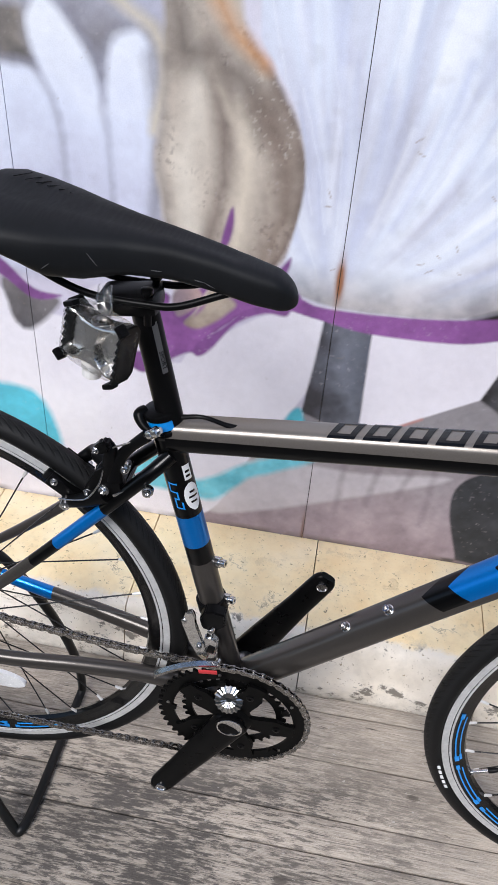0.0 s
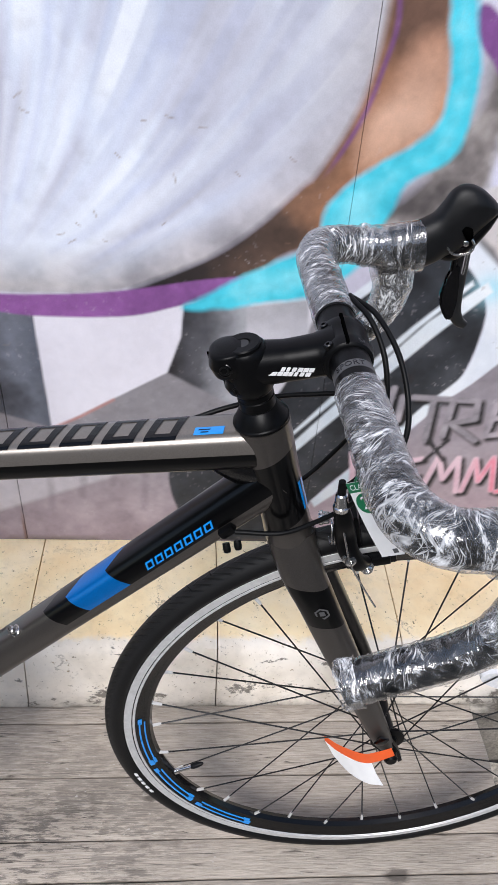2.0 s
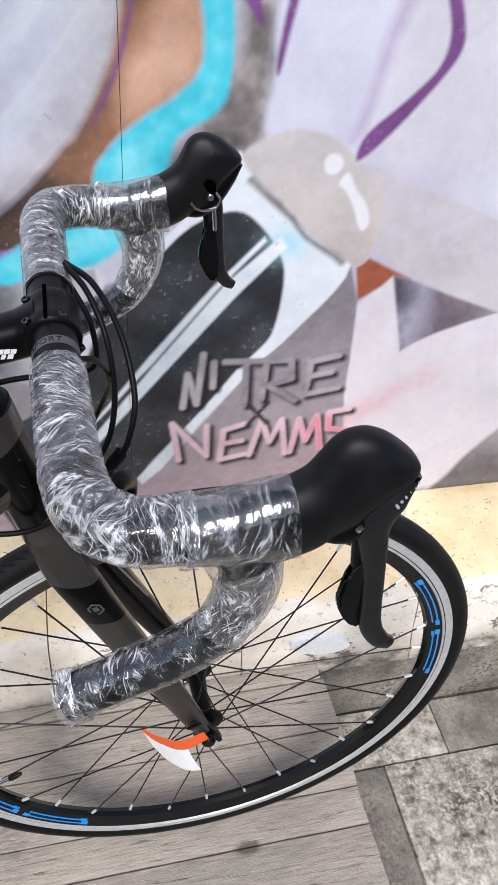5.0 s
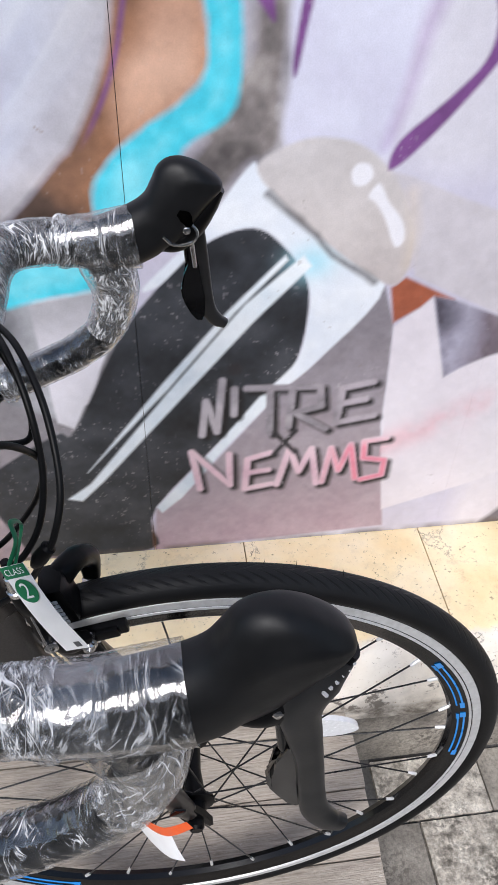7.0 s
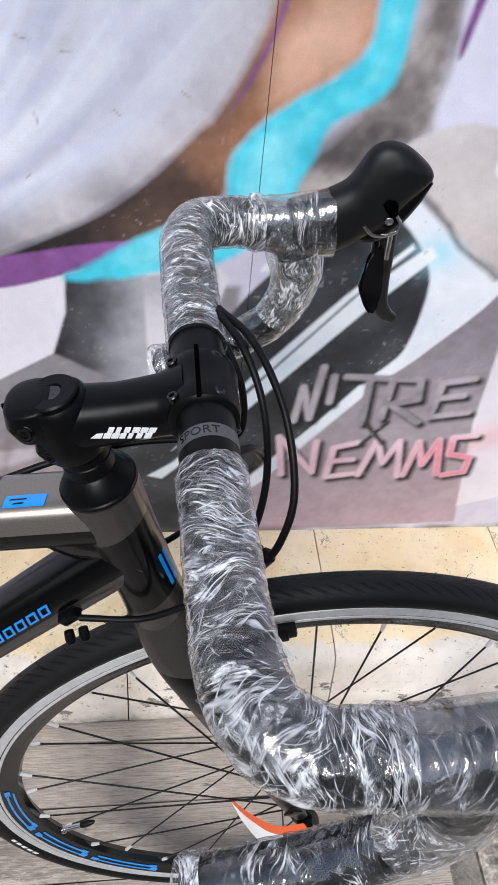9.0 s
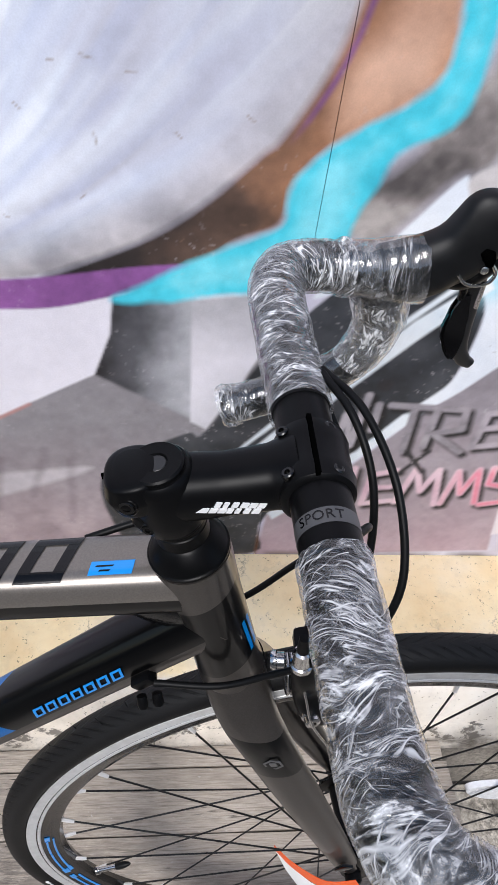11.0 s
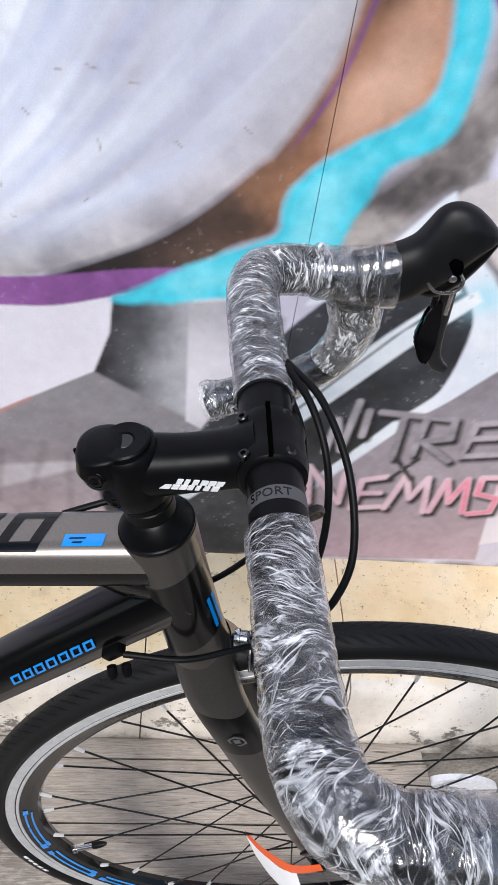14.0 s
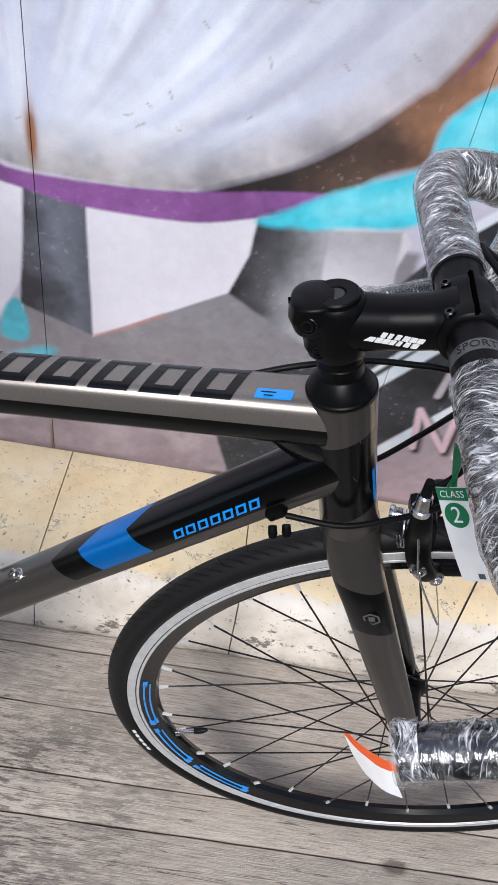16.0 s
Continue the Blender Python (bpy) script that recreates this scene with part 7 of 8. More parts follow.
        part("name_bar", a, m_label_white, body, "white printed bar", smooth=0)


front_caliper()


def rear_caliper():
    """The rear brake: stout body round the pivot, cable arm up to the adjuster, pad arms round the tyre."""
    back = lambda y: Matrix.Translation((0, YB + y, 0)) @ pose(0, 0, 0, 90, 0, 0)
    a = plate(B(), [(-0.152, 0.737), (-0.145, 0.722), (-0.138, 0.704), (-0.140, 0.690), (-0.152, 0.677), (-0.166, 0.665), (-0.180, 0.657), (-0.191, 0.663), (-0.192, 0.678), (-0.186, 0.692), (-0.178, 0.708), (-0.169, 0.724), (-0.162, 0.736)], back(-0.030), 0.015)
    bmesh.ops.bevel(a, geom=list(a.edges), offset=0.0042, segments=3, affect='EDGES')
    body = part("rear_brake", a, m_matt, bike, "black dual-pivot caliper with silver bolts")
    a = sweep(B(), [P(-0.150, 0.712, -0.032), P(-0.149, 0.728, -0.031), P(-0.141, 0.746, -0.030), P(-0.128, 0.762, -0.030), P(-0.113, 0.777, -0.030)], [0.0080, 0.0072, 0.0058, 0.0050, 0.0058], n=28, seg=16, side=(0, 1, 0), aspect=1.2)
    part("cable_arm", a, m_matt, body)
    a = sweep(B(), [P(-0.160, 0.694, -0.036), P(-0.176, 0.684, -0.037), P(-0.192, 0.676, -0.036), P(-0.207, 0.666, -0.030)], [0.0110, 0.0090, 0.0072, 0.0066], n=24, seg=16, side=(0, 1, 0), aspect=1.1)
    part("brake_arm", a, m_matt, body)
    a = sweep(B(), [P(-0.160, 0.722, -0.018), P(-0.176, 0.716, -0.002), P(-0.180, 0.706, 0.016), P(-0.196, 0.692, 0.033), P(-0.213, 0.680, 0.027)], [0.0085, 0.0090, 0.0085, 0.0078, 0.0062], n=28, seg=16, side=(0, 1, 0), aspect=1.15)
    part("brake_arm", a, m_matt, body)
    a = sweep(B(), [P(-0.165, 0.690, -0.020), P(-0.172, 0.696, 0.0), P(-0.165, 0.690, 0.020)], [0.008, 0.011, 0.008], n=14, seg=16)
    part("brake_bridge", a, m_matt, body)
    # cable clamp and release lever at the top of the short arm
    a = sweep(B(), [P(-0.156, 0.722, -0.030), P(-0.154, 0.740, -0.031), P(-0.153, 0.752, -0.031), P(-0.158, 0.762, -0.030)], [0.0085, 0.0078, 0.0075, 0.0055], n=18, seg=16, side=(0, 1, 0), aspect=1.0)
    part("clamp_arm", a, m_matt, body)
    a = plate(B(), [(-0.170, 0.752), (-0.169, 0.758), (-0.160, 0.768), (-0.153, 0.769), (-0.149, 0.762), (-0.152, 0.755), (-0.162, 0.750)], back(-0.036), 0.012)
    bmesh.ops.bevel(a, geom=list(a.edges), offset=0.0026, segments=2, affect='EDGES')
    part("release_lever", a, m_matt, body)
    for s in (-1, 1):
        a = B()
        block(a, Matrix.Translation(P(-0.215, 0.678, s * 0.0180)) @ pose(0, 0, 0, 0, 38, 0), (0.052, 0.009, 0.012), 0.0025)
        part("brake_pad", a, m_rubber, body)
        a = B()
        block(a, Matrix.Translation(P(-0.214, 0.679, s * 0.0240)) @ pose(0, 0, 0, 0, 38, 0), (0.040, 0.006, 0.016), 0.0020)
        part("pad_holder", a, m_matt, body)
        a = B()
        lathe(a, P(-0.208, 0.667, s * 0.030), (0, s, 0), [(0, 0.0078), (0.004, 0.0078), (0.0050, 0.0062), (0.0095, 0.0058), (0.0105, 0.0040), (0.0105, 0.0024), (0.0080, 0.0022)], 20)
        part("pad_bolt", a, m_silver, body)
    for c, d, r in ((P(-0.161, 0.701, -0.040), (-0.2, -1, 0.2), 0.0046), (P(-0.180, 0.693, -0.038), (0, -1, 0.2), 0.0030), (P(-0.139, 0.729, -0.032), (0.2, -1, 0.2), 0.0042), (P(-0.124, 0.716, -0.030), (0.2, -1, 0.3), 0.0040), (P(-0.222, 0.690, -0.028), (0, -1, 0.2), 0.0030), (P(-0.165, 0.757, -0.043), (0, -1, 0.2), 0.0024)):
        a = B()
        lathe(a, c, d, [(-0.006, r * 1.5), (0.000, r * 1.5), (0.0006, r), (0.003, r), (0.004, r * 0.8), (0.004, r * 0.45), (0.002, r * 0.45), (0.002, 0)], 16)
        part("pivot_bolt", a, m_silver, body)
    a = B()
    lathe(a, P(-0.116, 0.775, -0.030), (0.82, 0, 0.57), [(0.001, 0.0038), (0.004, 0.0052), (0.010, 0.0058), (0.0105, 0.0052), (0.0115, 0.0058), (0.017, 0.0060), (0.018, 0.0048), (0.021, 0.0034)], 20)
    part("barrel_adjuster", a, m_silver, body)
    a = B()
    block(a, Matrix.Translation(P(-0.143, 0.699, -0.038)) @ pose(0, 0, 0, 0, -30, 0), (0.018, 0.004, 0.0045), 0.001)
    part("centring_screw", a, m_silver, body)
    cable([P(-0.150, 0.757, -0.034), P(-0.138, 0.763, -0.033), P(-0.124, 0.769, -0.031), P(-0.114, 0.776, -0.030)], 0.0010, "brake_wire", m_steel, body)
    cable([P(-0.212, 0.680, -0.042), P(-0.190, 0.686, -0.046), P(-0.176, 0.693, -0.046), P(-0.164, 0.712, -0.042), P(-0.160, 0.728, -0.038)], 0.0010, "return_spring", m_silver, body)


rear_caliper()


# ---- seat post and saddle ----
b = sweep(B(), [P(-0.0930, 0.765), P(-0.1215, 0.906)], 0.0138, n=8, seg=28)
post = part("seat_post", b, m_matt, bike, "black seat post with a grey printed strip")
p_dir = (P(-0.1215, 0.906) - P(-0.0930, 0.765)).normalized()
p_x = Vector((p_dir.z, 0, -p_dir.x))
post_a = P(-0.0930, 0.765)


def on_post(u, v, lift=0.0002):
    """u radians round from the near side towards the front, v metres along the post."""
    r = 0.0138 + lift
    return post_a + p_dir * v + p_x * (math.sin(u) * r) + Vector((0, -math.cos(u) * r, 0))


b = B()
rows = []
for i in range(9):
    v = 0.077 + 0.053 * i / 8
    cut = 0.003 * (1 if i == 8 else 0)
    rows.append([b.verts.new(on_post(u, v + (cut if j > 3 else 0))) for j, u in enumerate(np.linspace(0.57, 1.02, 7))])
for r0, r1 in zip(rows, rows[1:]):
    for j in range(6):
        b.faces.new((r0[j], r0[j + 1], r1[j + 1], r1[j]))
strip = part("post_strip", b, m_label_grey, post, "grey printed strip")
lettering("post_word", "SPORT", 0.0066, lambda x, y, d: on_post(0.80 + y / 0.0138, 0.0915 - x, 0.0004 + max(0, d)), m_black, post, 0.0001, "dark printed word", 1.05)
b = B()
block(b, Matrix.Translation(P(-0.134, 0.914)) @ pose(0, 0, 0, 0, -8, 0), (0.058, 0.040, 0.022), 0.007)
part("seat_clamp", b, m_matt, post)
for s in (-1, 1):
    b = B()
    lathe(b, P(-0.114, 0.917, s * 0.016), (0, 0, 1), [(-0.02, 0.0036), (0.012, 0.0036), (0.013, 0.006), (0.017, 0.006), (0.018, 0.004)], 12)
    part("clamp_bolt", b, m_matt, post)


def saddle_shell():
    """A racing saddle lofted from its nose to its broad tail, with deep skirts."""
    st = [(0.0229, 0.0172, 0.9515, 0.0176, 0.022), (0.0215, 0.0172, 0.9525, 0.0176, 0.022), (0.0185, 0.0174, 0.9540, 0.0178, 0.022), (0.0120, 0.0178, 0.9565, 0.0182, 0.023), (0.002, 0.0184, 0.9605, 0.019, 0.0245), (-0.015, 0.0205, 0.965, 0.021, 0.027), (-0.05, 0.0225, 0.975, 0.024, 0.028),
          (-0.09, 0.0265, 0.984, 0.028, 0.029), (-0.13, 0.036, 0.990, 0.038, 0.033), (-0.165, 0.050, 0.995, 0.052, 0.044), (-0.195, 0.0625, 1.000, 0.065, 0.046), (-0.225, 0.070, 1.005, 0.072, 0.030), (-0.25, 0.0715, 1.009, 0.073, 0.018), (-0.268, 0.066, 1.009, 0.067, 0.020), (-0.279, 0.050, 1.005, 0.050, 0.014), (-0.283, 0.03, 1.000, 0.03, 0.010)]
    keys = np.array(st)
    u = np.linspace(0, len(st) - 1, 66)
    rows = [np.interp(u, range(len(st)), keys[:, k]) for k in range(5)]
    b = B()
    rings = []
    for x, half, top, skirt, deep in zip(*rows):
        ring = []
        N = 36
        for k in range(N):
            a = 2 * math.pi * k / N
            c, s = math.cos(a), math.sin(a)
            if s >= 0:
                y = half * math.copysign(abs(c) ** 0.75, c)
                z = top - (0.010 + 0.010 * min(1, half / 0.06)) * (1 - s ** 0.8) - 0.0025 * math.exp(-(y / 0.012) ** 2) * (x < -0.03)
            else:
                y = skirt * math.copysign(abs(c) ** 0.55, c)
                z = top - 0.020 - (deep - 0.012) * (abs(s) ** 0.7)
            e = math.sqrt(max(0.0, 1 - max(0.0, (x - 0.002) / 0.021) ** 2))
            zc = top - 0.017
            ring.append(b.verts.new(P(x, zc + (z - zc) * e, y * e)))
        rings.append(ring)
    for r0, r1 in zip(rings, rings[1:]):
        for k in range(len(r0)):
            b.faces.new((r0[k], r0[(k + 1) % len(r0)], r1[(k + 1) % len(r0)], r1[k]))
    b.faces.new(rings[0])
    b.faces.new(rings[-1])
    return b


sad = part("saddle", saddle_shell(), m_saddle, bike, "black padded racing saddle, lightly scuffed", smooth=70)
for s in (-1, 1):
    b = sweep(B(), [P(-0.022, 0.946, s * 0.012), P(-0.045, 0.938, s * 0.016), P(-0.082, 0.9245, s * 0.022), P(-0.110, 0.9215, s * 0.022), P(-0.165, 0.9245, s * 0.022), P(-0.205, 0.945, s * 0.030), P(-0.235, 0.972, s * 0.036)], 0.0036, n=40, seg=12)
    part("saddle_rail", b, m_matt, sad)
for i in range(9):
    b = sweep(B(), [P(-0.245 + 0.010 * i, 1.0105 - 0.0022 * i, 0.018 + 0.001 * i), P(-0.238 + 0.010 * i, 1.0065 - 0.0022 * i, 0.042 - 0.0022 * i)], 0.0006, seg=5)
    part("cover_rib", b, m_rubber, sad)

# pale scuffs on the saddle's near flank
for x, z, dx, dz in ((-0.150, 0.975, 0.004, -0.014), (-0.060, 0.962, 0.003, -0.011), (-0.095, 0.966, 0.009, -0.003), (-0.185, 0.972, -0.008, -0.006), (-0.052, 0.948, 0.001, -0.007)):
    hit = [sad.data.vertices[min(range(len(sad.data.vertices)), key=lambda i: (sad.data.vertices[i].co - v).length)].co for v in (P(x, z, -0.06), P(x + dx, z + dz, -0.06))]
    b = sweep(B(), [hit[0] + Vector((0, -0.0002, 0)), hit[0].lerp(hit[1], 0.5) + Vector((0, -0.0004, 0)), hit[1] + Vector((0, -0.0002, 0))], [0.0002, 0.0005, 0.0002], n=6, seg=5)
    part("scuff", b, m_band, sad, "pale scuff")

# ---- cranks, rings and chain ----
CR = Vector((0.0, -0.050, 0.335))


def toothed(r, n, depth):
    out = []
    for k in range(n):
        for f, rr in ((-0.5, r - depth), (-0.28, r - depth), (-0.10, r), (0.10, r), (0.28, r - depth)):
            a = 2 * math.pi * (k + f) / n
            out.append((rr, a))
    return out


def ring_with_hole(b, c, outer, r_in, thick):
    rows = []
    for r, a in outer:
        d = Vector((math.cos(a), 0, math.sin(a)))
        rows.append([b.verts.new(c + d * rr + Vector((0, y, 0))) for rr, y in ((r, -thick / 2), (r, thick / 2), (r_in, thick / 2), (r_in, -thick / 2))])
    n = len(rows)
    for i in range(n):
        p, q = rows[i], rows[(i + 1) % n]
        for k in range(4):
            b.faces.new((p[k], p[(k + 1) % 4], q[(k + 1) % 4], q[k]))


b = B()
ring_with_hole(b, CR, toothed(0.1030, 50, 0.0058), 0.0815, 0.0035)
m_ring = plain("black_ring_alloy", (0.003, 0.003, 0.003), 0.34, 0.0, 0.2, 80, 0.05, 900, 0.0, 0.06)
big = part("chainring", b, m_ring, bike, "large black toothed chainring")
b = B()
ring_with_hole(b, CR + Vector((0, 0.0075, 0)), toothed(0.0715, 34, 0.0055), 0.0575, 0.003)
part("inner_chainring", b, m_ring, big)
spider = part("spider", lathe(B(), CR + Vector((0, -0.004, 0)), (0, 1, 0), [(-0.008, 0.020), (-0.006, 0.024), (-0.003, 0.027), (0.003, 0.027)], 32), m_ring, big)
for k in range(5):
    a = -3 + 72 * k
    m = Matrix.Translation(CR + Vector((0, -0.004, 0))) @ pose(0, 0, 0, 90, 0, 0) @ pose(0, 0, 0, 0, 0, a)
    b = plate(B(), [(0.010, -0.013), (0.024, -0.0105), (0.036, -0.0115), (0.050, -0.0155), (0.060, -0.0175), (0.070, -0.0110), (0.084, -0.0135), (0.085, 0), (0.084, 0.0135), (0.070, 0.0110), (0.060, 0.0175), (0.050, 0.0155), (0.036, 0.0115), (0.024, 0.0105), (0.010, 0.013)], m, 0.006)
    bmesh.ops.bevel(b, geom=list(b.edges), offset=0.0012, segments=2, affect='EDGES')
    part("spider_arm", b, m_ring, big)
    b = plate(B(), [(0.076, -0.004), (0.084, -0.006), (0.084, 0.006), (0.076, 0.004)], m @ pose(0, 0, 0, 0, 0, 33) @ pose(0, 0, 0.004), 0.003)
    part("ring_tab", b, m_ring, big)
for k in range(5):
    a = radians(-3 + 72 * k)
    d = Vector((math.cos(a), 0, math.sin(a)))
    b = B()
    lathe(b, CR + d * 0.0600 + Vector((0, -0.003, 0)), (0, -1, 0), [(0, 0.0052), (0.005, 0.0052), (0.0055, 0.0042), (0.0055, 0.0022), (0.003, 0.0022), (0.003, 0)], 14)
    part("ring_bolt", b, m_matt, big)
    b = B()
    lathe(b, CR + Vector((math.cos(a + 0.6), 0, math.sin(a + 0.6))) * 0.089 + Vector((0, -0.002, 0)), (0, -1, 0), [(0, 0.0024), (0.001, 0.0022), (0.001, 0)], 10)
    part("shift_pin", b, m_steel, big)


def crank_arm(c, tip):
    d = (tip - c).normalized()
    b = sweep(B(), [c - d * 0.012, c, c.lerp(tip, 0.3), c.lerp(tip, 0.7), tip, tip + d * 0.0135], [0.012, 0.0250, 0.0225, 0.0180, 0.0168, 0.0110], n=40, seg=24, side=tuple(Vector((-d.z, 0, d.x))), aspect=[0.45, 0.36, 0.38, 0.42, 0.44, 0.52], shape=squarish(3.0))
    arm = part("crank_arm", b, m_crank, bike, "matt black alloy crank")
    b = B()
    lathe(b, tip + Vector((0, -0.0085, 0)), (0, -1, 0), [(-0.002, 0.0075), (0.0012, 0.0075), (0.0014, 0.0066), (-0.0005, 0.0058), (-0.0005, 0)], 20)
    part("pedal_thread", b, m_silver, arm, "bare silver pedal hole")
    return arm


m_crank = plain("satin_black_crank", (0.0026, 0.0026, 0.0028), 0.30, 0.0, 0.2, 60, 0.03, 900, 0.0, 0.09)
near_arm = crank_arm(Vector((0, -0.060, 0.335)), Vector((-0.092, -0.077, 0.177)))
crank_arm(Vector((0, 0.056, 0.335)), Vector((0.091, 0.068, 0.493)))
b = B()
lathe(b, Vector((-0.001, -0.057, 0.336)), (0, -1, 0), [(-0.01, 0.0205), (0.011, 0.0195), (0.0125, 0.0175), (0.0125, 0.0155), (0.002, 0.0145), (0.002, 0)], 32)
part("crank_boss", b, m_crank, near_arm)
b = B()
lathe(b, Vector((-0.001, -0.0695, 0.336)), (0, -1, 0), [(-0.001, 0.0178), (0.0010, 0.0174), (0.0012, 0.0152), (-0.004, 0.0146), (-0.006, 0.0140)], 32)
part("boss_ring", b, m_silver, near_arm, "silver ring")
b = rod(B(), Vector((0, -0.06, 0.335)), Vector((0, 0.06, 0.335)), 0.0120, 24)
part("crank_axle", b, m_steel, bike)

# fluted clear cap behind the spider
b = B()
cap_rows = []
cap_c, cap_d = Vector((-0.006, -0.055, 0.380)), Vector((0.0, -0.85, 0.52)).normalized()
cap_u = Vector((1, 0, 0)) - cap_d * cap_d.x
cap_u.normalize()
cap_v = cap_d.cross(cap_u)
for h, r in ((-0.016, 0.012), (0.0, 0.0185), (0.004, 0.0178), (0.007, 0.010), (0.0050, 0.003)):
    cap_rows.append([b.verts.new(cap_c + cap_d * h + (cap_u * math.cos(2 * math.pi * k / 36) + cap_v * math.sin(2 * math.pi * k / 36)) * r * (1 + 0.10 * (k % 2))) for k in range(36)])
for r0, r1 in zip(cap_rows, cap_rows[1:]):
    for k in range(36):
        b.faces.new((r0[k], r0[(k + 1) % 36], r1[(k + 1) % 36], r1[k]))
b.faces.new(cap_rows[0])
b.faces.new(cap_rows[-1])
part("fluted_cap", b, m_chrome, big, "shiny fluted cap", smooth=0)


def chain_path():
    top0, top1 = Vector((-0.395, -0.048, 0.470)), Vector((-0.004, -0.050, 0.4360))
    pts = [top0]
    n = 31
    pts = [top0.lerp(top1, i / n) for i in range(n)]
    pts = [p + Vector((0, 0, -0.010 * math.sin(math.pi * i / n))) for i, p in enumerate(pts)]
    step = 0.0127
    ang, r = math.pi / 2 + 0.04, 0.101
    while ang > -math.pi / 2 - 0.03:
        pts.append(CR + Vector((math.cos(ang) * r, 0, math.sin(ang) * r)))
        ang -= step / r
    low0, low1 = pts[-1], Vector((-0.395, -0.048, 0.224))
    n = 31
    for i in range(1, n + 1):
        pts.append(low0.lerp(low1, i / n) + Vector((0, 0, -0.004 * math.sin(math.pi * i / n))))
    return pts


def link_mesh(half, name, mat):
    b = B()
    for y in (-half, half):
        out = []
        for k in range(9):
            a = math.pi / 2 + math.pi * k / 8
            out.append((-0.00635 + 0.0043 * math.cos(a), 0.0043 * math.sin(a)))
        out.append((0, -0.0030))
        for k in range(9):
            a = -math.pi / 2 + math.pi * k / 8
            out.append((0.00635 + 0.0043 * math.cos(a), 0.0043 * math.sin(a)))
        out.append((0, 0.0030))
        plate(b, out, Matrix.Translation((0, y, 0)) @ pose(0, 0, 0, 90, 0, 0), 0.0009)
    for x in (-0.00635, 0.00635):
        rod(b, (x, -half - 0.0008, 0), (x, half + 0.0008, 0), 0.0022, 8)
    return mesh_of(name, b, mat, 38)


outer, inner = link_mesh(0.0029, "outer_link", m_chain), link_mesh(0.0018, "inner_link", m_chain)
cp = chain_path()
for i in range(len(cp) - 1):
    a, c = cp[i], cp[i + 1]
    d = (c - a).normalized()
    mid = (a + c) / 2
    if i == 0:
        chain = part("chain", outer, m_chain, bike, "dark oiled steel chain")
        chain_inv = (Matrix.Translation(mid) @ Matrix(((d.x, 0, -d.z), (0, 1, 0), (d.z, 0, d.x))).to_4x4())
        chain.matrix_basis = chain_inv
        chain_world = chain_inv
        continue
    m = Matrix.Translation(mid) @ Matrix(((d.x, 0, -d.z), (0, 1, 0), (d.z, 0, d.x))).to_4x4()
    ln = part("chain_link", inner if i % 2 else outer, m_chain, chain)
    ln.matrix_basis = chain_world.inverted() @ m

# front mech: clamp band, cage and lever
b = B()
lathe(b, P(-0.043, 0.505), st_dir, [(-0.010, 0.0170), (-0.009, 0.0192), (0.009, 0.0192), (0.010, 0.0170)], 28)
mech = part("front_derailleur", b, m_matt, bike, "silver and black front derailleur")
cage = B()
rows = []
for i in range(15):
    t = i / 14
    x = -0.104 + 0.082 * t
    zc = 0.412 + 0.046 * math.sin(t * 1.45) ** 0.9
    h = 0.0056 - 0.0028 * t
    rows.append([cage.verts.new((x, y, zc + dz)) for y, dz in ((-0.0645, -h), (-0.0660, h * 0.4), (-0.060, h), (-0.0585, -h))])
for p_, q_ in zip(rows, rows[1:]):
    for k in range(4):
        cage.faces.new((p_[k], p_[(k + 1) % 4], q_[(k + 1) % 4], q_[k]))
cage.faces.new(rows[0])
cage.faces.new(rows[-1])
part("mech_cage", cage, m_silver, mech, "polished cage plate")
b = B()
block(b, pose(-0.034, -0.066, 0.4440, 0, -10, 0), (0.024, 0.002, 0.0062), 0.001)
part("mech_sticker", b, m_red, mech, "red warning sticker")
for nm, outl, y, thick in (("mech_lever", [(-0.071, 0.514), (-0.066, 0.535), (-0.058, 0.540), (-0.054, 0.532), (-0.055, 0.513), (-0.044, 0.482), (-0.036, 0.456), (-0.041, 0.449), (-0.050, 0.456), (-0.061, 0.485)], -0.052, 0.007),
                           ("mech_clamp_plate", [(-0.052, 0.512), (-0.046, 0.526), (-0.036, 0.528), (-0.020, 0.525), (-0.019, 0.505), (-0.034, 0.491), (-0.048, 0.495)], -0.034, 0.016),
                           ("mech_link", [(-0.043, 0.489), (-0.034, 0.492), (-0.026, 0.484), (-0.026, 0.460), (-0.032, 0.450), (-0.044, 0.450)], -0.046, 0.010)):
    b = plate(B(), outl, Matrix.Translation((0, y, 0)) @ pose(0, 0, 0, 90, 0, 0), thick)
    bmesh.ops.bevel(b, geom=list(b.edges), offset=0.0018, segments=2, affect='EDGES')
    part(nm, b, m_matt if nm == "mech_clamp_plate" else m_silver, mech)
for q_ in ((-0.067, -0.053, 0.520), (-0.034, -0.056, 0.512), (-0.024, -0.054, 0.450), (-0.048, -0.056, 0.478)):
    b = B()
    lathe(b, q_, (-0.2, -1, 0.2), [(-0.004, 0.0036), (0.003, 0.0036), (0.0038, 0.0025)], 12)
    part("mech_bolt", b, m_silver, mech)
b = B()
block(b, pose(-0.034, -0.046, 0.470, 0, 12, 0), (0.010, 0.014, 0.012), 0.002)
part("mech_body", b, m_matt, mech)

